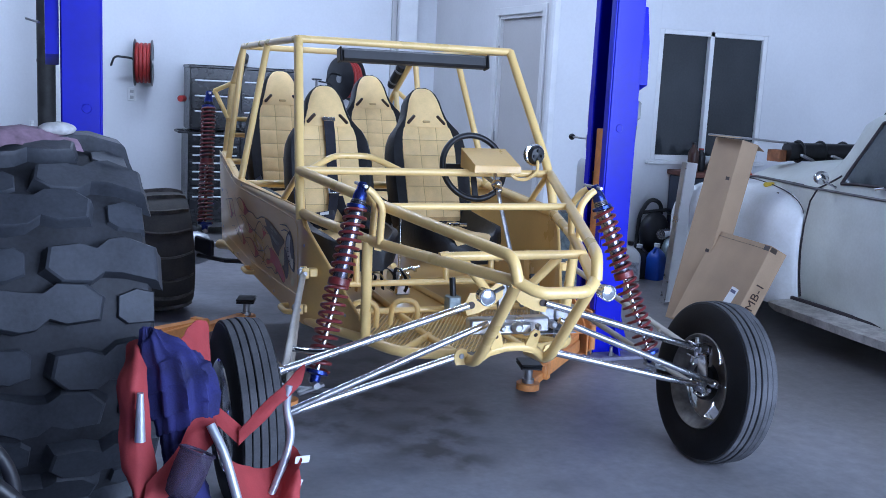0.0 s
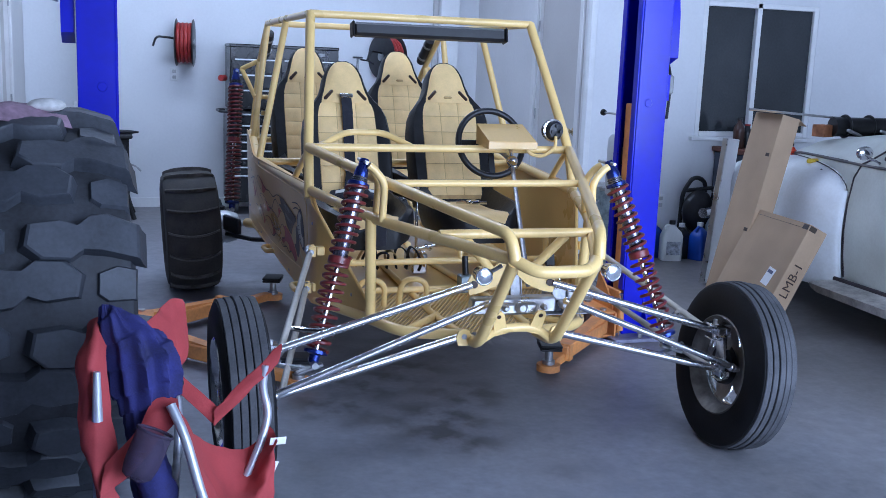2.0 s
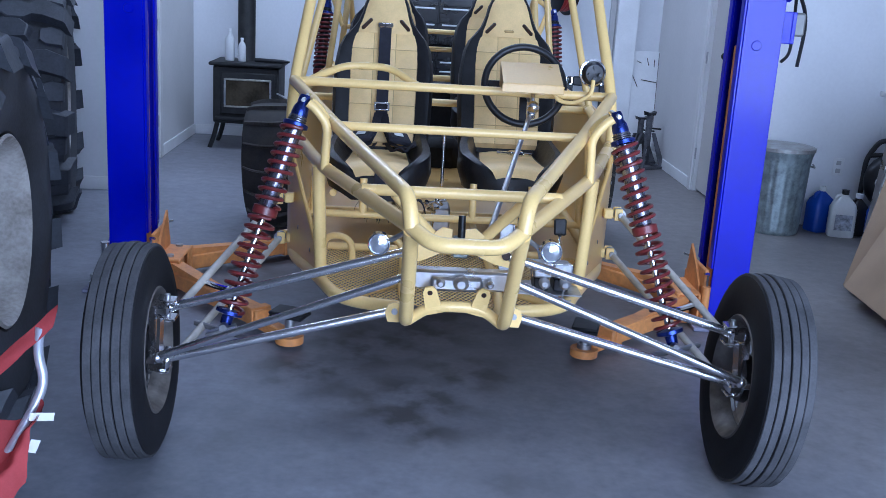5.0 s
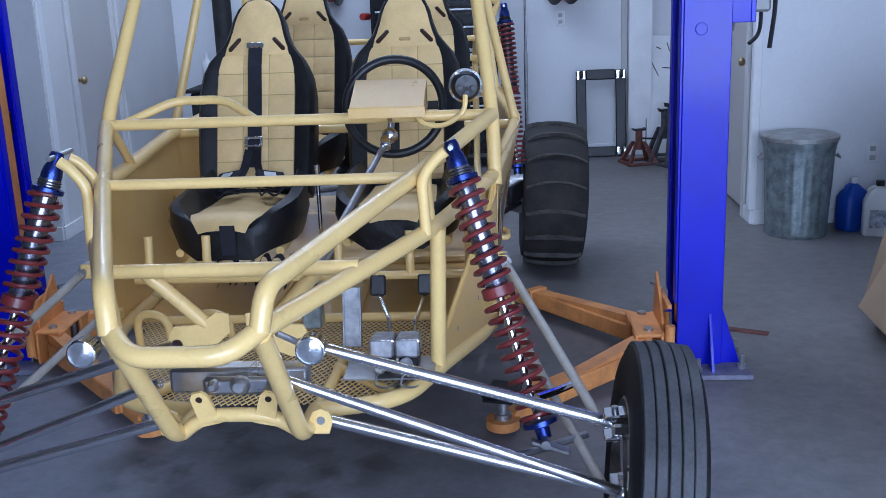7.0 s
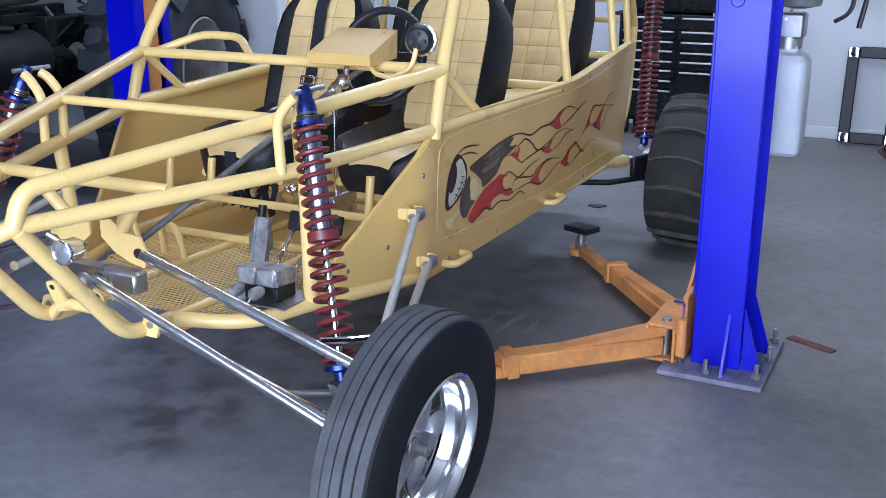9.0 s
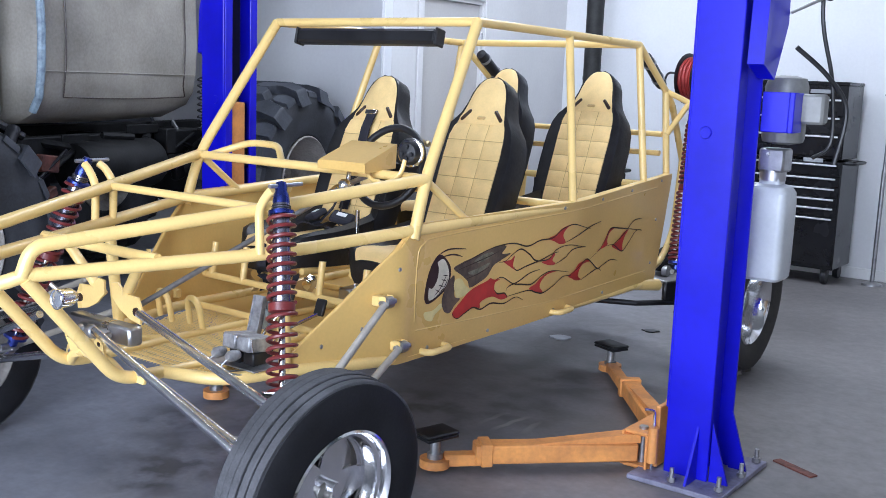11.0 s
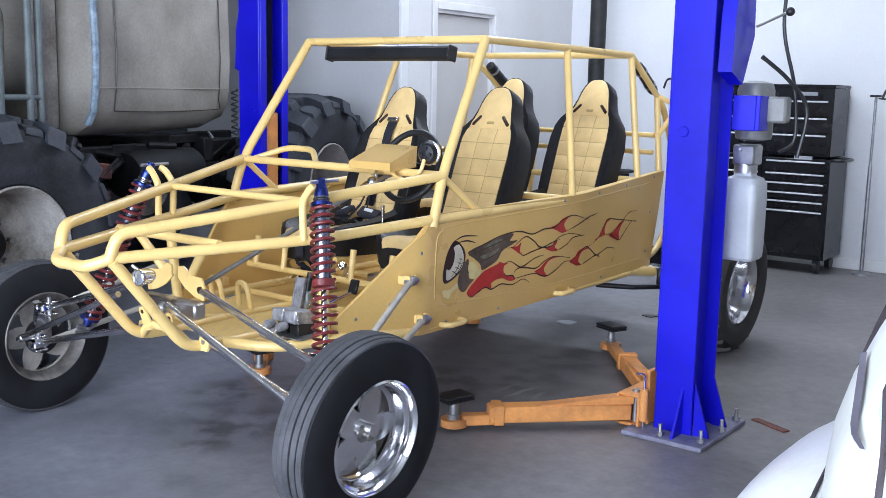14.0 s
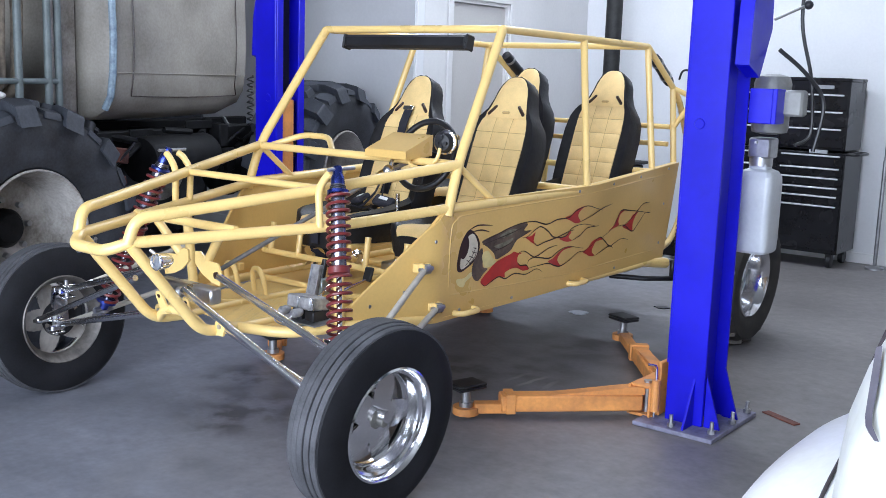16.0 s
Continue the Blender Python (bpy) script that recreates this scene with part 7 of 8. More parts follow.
for k in range(26):
    y, z = rnd.uniform(0.35, 2.5), rnd.uniform(0.70, 1.08)
    a = (-0.30 - rnd.uniform(0, 0.25), y, z)
    b = (a[0] - rnd.uniform(-0.1, 0.25), y + rnd.uniform(-0.4, 0.4), z + rnd.uniform(-0.18, 0.18))
    if k % 3:
        part("linkage_rod", G().rod(a, b, rnd.uniform(0.010, 0.028), 8), GREASE if k % 4 else SATIN, truck)
    else:
        part("bracket", G().box((0.05, rnd.uniform(0.06, 0.16), rnd.uniform(0.05, 0.14)), a, (rnd.uniform(-20, 20), 0, 0), c=0.008), GREASE if k % 2 else RUSTRED, truck)
part("brake_hose", G().tube(spline([(-0.32, 0.45, 1.05), (-0.24, 0.6, 0.9), (-0.30, 0.85, 0.82), (-0.26, 1.1, 1.0)], 6), 0.010, 8), BLACK, truck)
# cab: flat side that rolls under at its sill
SEC = [(-0.36, 2.45), (-0.345, 1.9), (-0.335, 1.62), (-0.345, 1.42), (-0.365, 1.28), (-0.42, 1.185), (-0.52, 1.135), (-0.70, 1.115), (-1.5, 1.115), (-1.5, 2.45)]
rings = []
for y, kx, dz in ((1.00, 0.06, 0.02), (1.03, 0.012, 0.0), (1.3, 0.0, 0.0), (1.8, 0.0, 0.0), (2.28, 0.008, 0.01), (2.45, 0.035, 0.05), (2.56, 0.11, 0.16), (2.60, 0.17, 0.24)):
    rings.append([(x - kx, y, z + dz * max(0.0, (1.5 - z) / 0.4)) for x, z in SEC])
part("cab_body", G().loft(rings), DIRTYWHITE, truck, "dirty white cab with a rolled-under sill", smooth=40)


def cab_line(pts):
    return G().tube(pts, 0.004, 6)


def side_x(z):
    return float(np.interp(z, [1.115, 1.135, 1.185, 1.28, 1.42, 1.62, 1.9, 2.45], [-0.70, -0.52, -0.42, -0.365, -0.345, -0.335, -0.345, -0.36]))


for y in (1.20, 2.28):
    part("door_seam", cab_line([(side_x(z) + 0.0005, y + (0.03 if z < 1.3 and y > 2 else 0), z) for z in (1.28, 1.35, 1.42, 1.5, 1.62, 1.75, 1.9, 2.2)]), INK, truck)
part("door_seam", cab_line([(side_x(1.28) + 0.0005, 1.20 + 1.10 * k / 8, 1.28 - 0.01 * math.sin(k / 8 * 3)) for k in range(9)]), INK, truck)
part("sill_crease", cab_line([(side_x(1.42) + 0.001, 1.04 + 1.36 * k / 6, 1.42) for k in range(7)]), DIRTYWHITE, truck)
part("front_edge", G().tube([(side_x(z) - 0.005, 1.022, z) for z in (1.20, 1.28, 1.42, 1.62, 1.9, 2.3)], 0.022, 8), mat("chipped_pale_blue_paint", (0.28, 0.36, 0.42), 0.5, var=0.35, scale=16, tint=(0.12, 0.16, 0.22)), truck, "chipped pale blue door post")
part("inner_panel", G().box((0.02, 0.24, 1.1), (-0.60, 0.86, 1.72), c=0.006), OFFWHITERIM, truck, "pale inner fender panel")
for y in (0.20, 0.46, 0.68, 0.76):
    part("guard_post", G().tube([(-0.55, y, 1.02), (-0.52, y, 1.2), (-0.52, y, 2.3)], 0.022, 10, 0.05), GREYGREEN, truck)
for z in (1.36, 1.95):
    part("guard_rail", G().tube([(-0.52, -0.1, z), (-0.52, 0.76, z)], 0.018, 10), GREYGREEN, truck)
for k in range(3):
    y = 0.30 + 0.13 * k
    part("exhaust_tube", G().tube([(-0.78, y, 1.25), (-0.66, y + 0.02, 1.32), (-0.66, y + 0.04, 1.85), (-0.78, y + 0.03, 1.95)], 0.035, 12, 0.08), mat("tan_heat_wrap", (0.26, 0.22, 0.17), 0.8, var=0.2, scale=20), truck)
part("coil_cable", G().tube([(-0.30 + 0.02 * math.sin(k * 1.4), 2.40 + 0.03 * math.cos(k * 1.4), 1.42 - 0.009 * k) for k in range(40)], 0.006, 6), BLACK, truck)
rag = thing("shop_rag", "crumpled mauve rag lying on the big tyre", "rag", pose(-1.72, -0.20, 1.295, 0, 0, 20))
rg = []
for i in range(13):
    row = []
    for j in range(9):
        u, v = i / 12 - 0.5, j / 8 - 0.5
        row.append((u * 0.36, v * 0.22, 0.018 + 0.022 * noise.noise(Vector((u * 6, v * 6, 3.3))) - 0.22 * v * v - 0.10 * u * u))
    rg.append(row)
part("cloth", G().loft(rg, cap=False, close=False), mat("mauve_cloth", (0.30, 0.20, 0.26), 0.85, var=0.2, scale=14, bump=0.2), rag, smooth=70)
part("cloth_corner", G().ball(0.05, (0.13, -0.02, 0.01), (1.2, 0.9, 0.45)), mat("grey_white_cloth", (0.55, 0.54, 0.52), 0.85, var=0.2, scale=18, bump=0.2), rag, "pale corner of the rag")

# ---- folding camp chair with a blue cloth over it ----
chair = thing("camp_chair", "half-folded red nylon camp chair with grey steel tubes", "camp chair")


def sheet(a, b, c, d, n=14, k=10, sag=0.0, wr=0.012, seed=0.0, out=(0, 0, 1)):
    """A thin wrinkled cloth between corners a b (top) and d c (bottom)."""
    o = Vector(out).normalized()
    front = []
    for i in range(n + 1):
        row = []
        for j in range(k + 1):
            u, v = i / n, j / k
            p = (a * (1 - u) + b * u) * (1 - v) + (d * (1 - u) + c * u) * v
            wr_ = 1.7 * wr
            f = sag * math.sin(math.pi * u) * (0.3 + 0.7 * v) + 0.7 * wr_ * abs(math.sin(6.5 * u + 3.1 * v + seed)) * math.sin(math.pi * v) + wr_ * noise.noise(Vector((u * 4 + seed, v * 3, seed))) + wr_ * 0.6 * noise.noise(Vector((u * 11, v * 8 + seed, 1.7)))
            row.append(p + o * f)
        front.append(row)
    g = G().loft(front, cap=False, close=False)
    return g.loft([[p - o * 0.004 for p in r] for r in front], cap=False, close=False)


V3 = Vector


def drape(ctrl, wr=0.008, seed=0.0, thick=0.003):
    """Thin wrinkled cloth through a grid of control points."""
    across = [[Vector(p) for p in spline(r, 6)] for r in ctrl]
    cols = [[Vector(p) for p in spline([r[k] for r in across], 6)] for k in range(len(across[0]))]
    n, m = len(cols), len(cols[0])
    front, back = [], []
    for a in range(n):
        fr, bk = [], []
        for c in range(m):
            du = cols[min(a + 1, n - 1)][c] - cols[max(a - 1, 0)][c]
            dv = cols[a][min(c + 1, m - 1)] - cols[a][max(c - 1, 0)]
            o = du.cross(dv)
            o = o.normalized() if o.length > 1e-9 else Vector((0, 0, 1))
            p = cols[a][c]
            f = wr * (1.3 * noise.noise(p * 13 + Vector((seed, 0, 0))) + abs(noise.noise(Vector((p.x * 22 + seed, p.y * 22, p.z * 9)))) * 1.6 + 0.5 * noise.noise(p * 45))
            fr.append(p + o * f), bk.append(p + o * (f - thick))
        front.append(fr), back.append(bk)
    return G().loft(front, cap=False, close=False).loft(back, cap=False, close=False)


part("back_sleeve", drape([[(-1.450, -1.19, 0.852), (-1.432, -1.22, 0.872), (-1.412, -1.21, 0.850)], [(-1.480, -1.27, 0.79), (-1.447, -1.315, 0.80), (-1.416, -1.28, 0.79)], [(-1.482, -1.29, 0.67), (-1.445, -1.325, 0.67), (-1.408, -1.29, 0.67)], [(-1.474, -1.30, 0.59), (-1.440, -1.335, 0.58), (-1.395, -1.30, 0.57)], [(-1.452, -1.33, 0.53), (-1.438, -1.35, 0.50), (-1.405, -1.33, 0.50)], [(-1.435, -1.34, 0.42), (-1.405, -1.36, 0.40), (-1.35, -1.34, 0.40)]], 0.007, 1.0), NYLON, chair, "faded red nylon sleeve over the back post", smooth=70)
part("back_panel", drape([[(-1.33, -1.05, 0.80), (-1.285, -0.95, 0.812), (-1.252, -0.90, 0.832), (-1.222, -0.875, 0.826)], [(-1.31, -1.08, 0.72), (-1.255, -0.985, 0.72), (-1.225, -0.915, 0.72), (-1.198, -0.855, 0.722)], [(-1.29, -1.09, 0.66), (-1.257, -1.00, 0.65), (-1.230, -0.93, 0.65), (-1.207, -0.88, 0.66)], [(-1.28, -1.08, 0.60), (-1.265, -1.01, 0.588), (-1.250, -0.955, 0.592), (-1.235, -0.92, 0.615)]], 0.012, 2.0), NYLON, chair, "faded red nylon back", smooth=70)
part("arm_strap", sheet(V3((-1.235, -0.93, 0.635)), V3((-1.135, -0.99, 0.55)), V3((-1.147, -1.0, 0.505)), V3((-1.25, -0.95, 0.60)), 8, 4, 0.0, 0.004, 3.0, (0.4, -0.9, 0)), NYLON, chair, "drooping red arm strap", smooth=70)
part("arm_strap", sheet(V3((-1.147, -1.0, 0.545)), V3((-0.965, -1.0, 0.722)), V3((-0.975, -1.01, 0.670)), V3((-1.147, -1.01, 0.502)), 8, 4, 0.0, 0.005, 4.0, (0.4, -0.9, 0)), NYLON, chair, smooth=70)
part("arm_panel", drape([[(-1.425, -1.345, 0.555), (-1.36, -1.32, 0.615), (-1.305, -1.29, 0.685), (-1.262, -1.305, 0.695)], [(-1.43, -1.365, 0.525), (-1.36, -1.345, 0.58), (-1.30, -1.32, 0.65), (-1.258, -1.33, 0.675)], [(-1.435, -1.37, 0.485), (-1.355, -1.355, 0.54), (-1.295, -1.335, 0.61), (-1.262, -1.34, 0.650)]], 0.008, 5.0), NYLON, chair, "red arm rest folded over its tube", smooth=70)
part("seat_panel", drape([[(-1.258, -1.20, 0.64), (-1.19, -1.10, 0.51), (-1.10, -1.03, 0.44), (-1.045, -1.02, 0.45), (-1.005, -1.02, 0.505)], [(-1.24, -1.30, 0.60), (-1.17, -1.22, 0.43), (-1.10, -1.13, 0.37), (-1.05, -1.09, 0.39), (-1.002, -1.07, 0.49)], [(-1.22, -1.38, 0.55), (-1.155, -1.31, 0.40), (-1.09, -1.23, 0.35), (-1.04, -1.16, 0.38), (-1.000, -1.11, 0.47)], [(-1.215, -1.415, 0.42), (-1.155, -1.36, 0.32), (-1.09, -1.27, 0.28), (-1.045, -1.20, 0.29), (-1.01, -1.14, 0.34)]], 0.010, 6.0), NYLON, chair, "sagging red seat", smooth=70)
for pts in ([V3((-1.436, -1.337, 0.775)), V3((-1.437, -1.342, 0.66))], [V3((-1.44, -1.30, 0.66)), V3((-1.44, -1.31, 0.40)), V3((-1.06, -1.06, 0.02))], [V3((-1.235, -0.93, 0.64)), V3((-1.235, -0.93, 0.45)), V3((-1.30, -1.32, 0.02))],
            [V3((-1.008, -1.0, 0.665)), V3((-1.018, -1.0, 0.60)), V3((-0.998, -1.01, 0.53)), V3((-1.03, -1.05, 0.45)), V3((-1.26, -1.20, 0.02))], [V3((-1.275, -1.335, 0.685)), V3((-1.245, -1.37, 0.62)), V3((-1.215, -1.40, 0.50)), V3((-1.19, -1.41, 0.42)), V3((-1.02, -0.95, 0.02))]):
    part("frame_tube", G().tube(pts, 0.0115, 10, 0.05, radii=[0.008, 0.013] if len(pts) == 2 else None), TUBEGREY, chair, "pale grey steel tube")
part("joint", G().ball(0.015, (-1.235, -0.945, 0.61)), BLACK, chair)
for p in (V3((-1.06, -1.06, 0.012)), V3((-1.30, -1.32, 0.012)), V3((-1.26, -1.20, 0.012)), V3((-1.02, -0.95, 0.012))):
    part("foot", G().lathe([(0.0, 0.0), (0.022, 0.0), (0.022, 0.012), (0.014, 0.03), (0.0, 0.03)], pose(p.x, p.y, 0.0, 0, -90, 0), 12), BLACK, chair)
part("tag", G().box((0.055, 0.002, 0.02), (-0.985, -1.08, 0.475), (0, 10, 30), c=0.0005), TRIM, chair, "white sewn tag")
part("tag", G().box((0.022, 0.002, 0.035), (-1.0, -1.10, 0.41), (10, 20, 30), c=0.0005), TRIM, chair, "white sewn tag")
MESHCLOTH = mat("dark_purple_mesh", (0.05, 0.035, 0.07), 0.8, var=0.3, scale=60, bump=0.2, grain=400)
MESHCLOTH.node_tree.nodes["Principled BSDF"].inputs["Alpha"].default_value = 0.72
cupm = Matrix.Translation((-1.312, -1.385, 0.640)) @ Matrix.Rotation(radians(24), 4, "Y") @ Matrix.Rotation(radians(-8), 4, "X")
part("cup_ring", G().tube([cupm @ V3((0.042 * math.cos(a), 0.036 * math.sin(a), 0)) for a in [2 * math.pi * i / 28 for i in range(28)]], 0.0035, 6, closed=True), MESHCLOTH, chair, "dark cup holder ring")
part("cup_pocket", G().loft([[cupm @ V3((k * 0.042 * math.cos(a) * (1 + 0.05 * math.sin(4 * a + z * 60)), k * 0.036 * math.sin(a), z)) for a in [2 * math.pi * i / 28 for i in range(28)]] for z, k in ((0.0, 1.0), (-0.04, 0.98), (-0.08, 0.92), (-0.105, 0.84), (-0.115, 0.5))], cap=False), MESHCLOTH, chair, "dark mesh cup pocket", smooth=70)
jk = thing("blue_jacket", "bunched navy blue jacket stuffed into the folded chair", "jacket")
bundle = []
for i, (x, z, hw) in enumerate(spline([(-1.43, 0.897, 0.010), (-1.418, 0.886, 0.026), (-1.384, 0.841, 0.064), (-1.360, 0.797, 0.076), (-1.346, 0.744, 0.078), (-1.342, 0.691, 0.072), (-1.352, 0.656, 0.054), (-1.360, 0.621, 0.034), (-1.362, 0.55, 0.022), (-1.345, 0.45, 0.032), (-1.315, 0.36, 0.03)], 5)):
    ring = []
    for k in range(72):
        a = 2 * math.pi * k / 72
        fold = 1 + 0.24 * (1 - abs(math.sin(5 * a + 2.2 * math.sin(z * 11) + z * 6))) ** 1.5 - 0.08 + 0.10 * noise.noise(Vector((math.cos(a) * 2.2, math.sin(a) * 2.2, z * 9))) + 0.04 * math.sin(11 * a - z * 30)
        hw_ = hw * 1.06
        ring.append((x + 0.015 + 0.93 * hw_ * math.cos(a) * fold + 0.25 * hw * math.sin(a), -1.245 - 0.37 * hw * math.cos(a) * fold + 0.62 * hw * math.sin(a) * fold, z + 0.012 * math.sin(3 * a + i)))
    bundle.append(ring)
part("cloth", G().loft(bundle), BLUECLOTH, jk, smooth=80)

sleeve = []
for i, (x, y, z, r) in enumerate(spline([(-1.33, -1.30, 0.60, 0.030), (-1.315, -1.325, 0.52, 0.040), (-1.30, -1.335, 0.44, 0.042), (-1.285, -1.33, 0.37, 0.036), (-1.28, -1.32, 0.31, 0.020)], 5)):
    sleeve.append([(x + r * math.cos(2 * math.pi * k / 16) * (1 + 0.12 * math.sin(3 * k + i)), y + 0.7 * r * math.sin(2 * math.pi * k / 16), z + 0.006 * math.sin(k * 2.1 + i)) for k in range(16)])
part("sleeve", G().loft(sleeve), BLUECLOTH, jk, smooth=80)

cmp_ = thing("air_compressor", "portable compressor with a blue tank in a black tube frame", "compressor", pose(-1.93, -1.52, 0, 0, 0, 10))
part("tank", G().lathe([(0.0, -0.22), (0.07, -0.215), (0.115, -0.17), (0.12, -0.12), (0.12, 0.12), (0.115, 0.17), (0.07, 0.215), (0.0, 0.22)], pose(0, 0, 0.56), 28), mat("gloss_blue_tank", (0.012, 0.02, 0.62), 0.25, var=0.1, scale=6, bump=0.02, coat=0.4), cmp_, "gloss blue tank")
part("motor_cover", G().box((0.34, 0.24, 0.26), (0, 0.04, 0.28), c=0.05), BLACK, cmp_)
for e in (-0.16, 0.16):
    part("frame_loop", G().tube([(-0.25, e, 0.04), (-0.25, e, 0.60), (-0.12, e, 0.76), (0.12, e, 0.76), (0.255, e, 0.62), (0.25, e, 0.04)], 0.017, 10, 0.08), BLACK, cmp_, "black tubular frame")
for x, z in ((-0.25, 0.05), (0.25, 0.05), (-0.10, 0.76), (0.10, 0.76)):
    part("frame_bar", G().rod((x, -0.16, z), (x, 0.16, z), 0.014, 10), BLACK, cmp_)
part("warning_label", G().box((0.07, 0.002, 0.04), (0.12, -0.121, 0.51), (30, 0, 0), c=0.0005), mat("yellow_label", (0.7, 0.5, 0.03), 0.5), cmp_)
for x in (-0.25, 0.25):
    part("foot", G().box((0.05, 0.36, 0.035), (x, 0, 0.018), c=0.008), BLACK, cmp_)
part("hose", G().tube(spline([(0.10, -0.05, 0.44), (0.24, -0.10, 0.40), (0.28, -0.02, 0.20), (0.22, 0.10, 0.03), (0.05, 0.22, 0.02)], 7), 0.010, 8), BLACK, cmp_)

# ---- the old car ----
car = thing("old_coupe", "old round-bodied cream car with chalky paint and bulging fenders", "car", pose(3.466, 0.04, 0, 0, 0, -0.9))
YS = [2.98, 2.88, 2.60, 2.20, 1.70, 1.32, 1.18, 1.02, 0.80, 0.30, -0.20, -0.70, -1.10, -1.35, -1.52, -1.66, -1.76]
TOPZ = [0.45, 0.70, 0.92, 1.06, 1.13, 1.16, 1.28, 1.46, 1.53, 1.57, 1.57, 1.54, 1.48, 1.43, 1.35, 1.17, 0.85]
HALF = [0.10, 0.22, 0.34, 0.47, 0.58, 0.655, 0.67, 0.685, 0.70, 0.715, 0.73, 0.745, 0.745, 0.72, 0.66, 0.51, 0.12]
ROOF = [0.04, 0.12, 0.20, 0.30, 0.38, 0.44, 0.50, 0.555, 0.585, 0.60, 0.595, 0.57, 0.54, 0.51, 0.44, 0.30, 0.06]


def hull(y, u, off=0.0):
    """A point of the car's body: u 0 at the sill, 0.45 at the belt, 1 at the centre of the roof."""
    top, w, r = (float(np.interp(-y, [-v for v in YS], q)) for q in (TOPZ, HALF, ROOF))
    belt = min(0.97, top * 0.90)
    if u < 0.45:
        k = u / 0.45
        x, z = w * (0.94 + 0.06 * math.sin(math.pi * min(1, k * 0.9))), 0.24 + (belt - 0.24) * k
        nx, nz = 1.0, 0.0
    elif u < 0.80:
        k = (u - 0.45) / 0.35
        x, z = w * 0.967 + (r - w * 0.967) * (k ** 1.7), belt + (top * 0.955 - belt) * k
        nx, nz = 0.92, 0.38
    else:
        k = (u - 0.80) / 0.20
        x, z = r * math.cos(k * math.pi / 2), top * 0.955 + top * 0.045 * math.sin(k * math.pi / 2)
        nx, nz = 0.3, 0.95
    return Vector((x + off * nx, y, z + off * nz))


def strip(f0, f1, u0, u1, n, k, off, side):
    rows = []
    for i in range(n + 1):
        t = i / n
        row = []
        for j in range(k + 1):
            v = j / k
            y = (f0[0] * (1 - v) + f1[0] * v) * (1 - t) + (f0[1] * (1 - v) + f1[1] * v) * t
            p = hull(y, u0 + (u1 - u0) * v, off)
            row.append((p.x * side, p.y, p.z))
        rows.append(row)
    return G().loft(rows, cap=False, close=False)


def hull_line(side, pts, off):
    return [(p.x * side, p.y, p.z) for p in [hull(y, u, off) for y, u in pts]]


US = [0, 0.1, 0.2, 0.3, 0.4, 0.45, 0.5, 0.56, 0.62, 0.68, 0.74, 0.80, 0.85, 0.9, 0.95]
fine = [YS[0] + (YS[-1] - YS[0]) * i / 90 for i in range(91)]
rings = []
for y in fine:
    half = [hull(y, u) for u in US]
    rings.append([(-p.x, p.y, p.z) for p in half] + [(0, y, hull(y, 1.0).z)] + [(p.x, p.y, p.z) for p in reversed(half)])
part("body_shell", G().loft(rings), CREAM, car, smooth=60)
CARGLASS = mat("grey_car_glass", (0.07, 0.085, 0.09), 0.05, var=0.15, scale=2, bump=0.0)
# pale base colour stands for bright daylight reflected in the rear glass
PALEGLASS = mat("painted_reflection_glass", (0.46, 0.54, 0.53), 0.12, var=0.08, scale=3, bump=0.0)
RUBBER = mat("aged_window_rubber", (0.045, 0.035, 0.04), 0.7, var=0.2, scale=20)
BOARD = mat("scuffed_cream_board", (0.48, 0.46, 0.42), 0.6, var=0.25, scale=10, tint=(0.24, 0.22, 0.20))
LENS = mat("red_orange_lens", (0.55, 0.05, 0.02), 0.15)
MOULD = mat("tarnished_moulding", (0.13, 0.12, 0.12), 0.4, 0.4)


def fender(side, stations, axle, arch):
    """stations: y, height of the crest, outer half width, inner attachment height."""
    rows, seam = [], []
    sm = spline(stations, 6)
    for y, top, wide, zin in sm:
        hem = 0.195
        if abs(y - axle) < arch:
            hem = 0.30 + math.sqrt(arch * arch - (y - axle) ** 2)
        yy = max(YS[-1] + 0.02, min(YS[0] - 0.02, y))
        xin = hull(yy, 0.40).x - 0.03
        row = []
        for j in range(15):
            v = j / 14
            if v < 0.6:
                ph = v / 0.6 * math.pi * 0.5
                x = xin + (wide - xin) * math.sin(ph) ** 0.85
                z = top * 0.74 + (top * 0.26) * math.cos(ph) ** 0.8 if v > 0.12 else zin + (top * 0.74 + top * 0.26 * math.cos(0.12 / 0.6 * math.pi / 2) ** 0.8 - zin) * v / 0.12
            else:
                k = (v - 0.6) / 0.4
                x = wide - 0.05 * k * k
                z = top * 0.74 + (min(hem, top * 0.72) - top * 0.74) * k
            row.append((side * x, y, z))
        rows.append(row)
        seam.append((side * (xin + 0.050), y, row[1][2] + 0.010))
    inner = [[(x - side * 0.012, y, z - 0.004) for x, y, z in r] for r in rows]
    return G().loft(rows, cap=False, close=False).loft(inner, cap=False, close=False), seam


FRONT = [(1.375, 0.80, 0.665, 0.80), (1.40, 0.83, 0.700, 0.84), (1.50, 0.875, 0.745, 0.90), (1.70, 0.915, 0.785, 0.94), (2.05, 0.945, 0.80, 0.95), (2.40, 0.94, 0.79, 0.92), (2.70, 0.86, 0.73, 0.80), (2.90, 0.70, 0.60, 0.62), (2.97, 0.52, 0.45, 0.46)]
REAR = [(-0.10, 0.30, 0.76, 0.30), (-0.22, 0.55, 0.81, 0.55), (-0.45, 0.79, 0.875, 0.84), (-0.75, 0.89, 0.915, 0.945), (-1.05, 0.895, 0.93, 0.945), (-1.35, 0.835, 0.91, 0.895), (-1.58, 0.675, 0.84, 0.715), (-1.72, 0.48, 0.70, 0.48)]
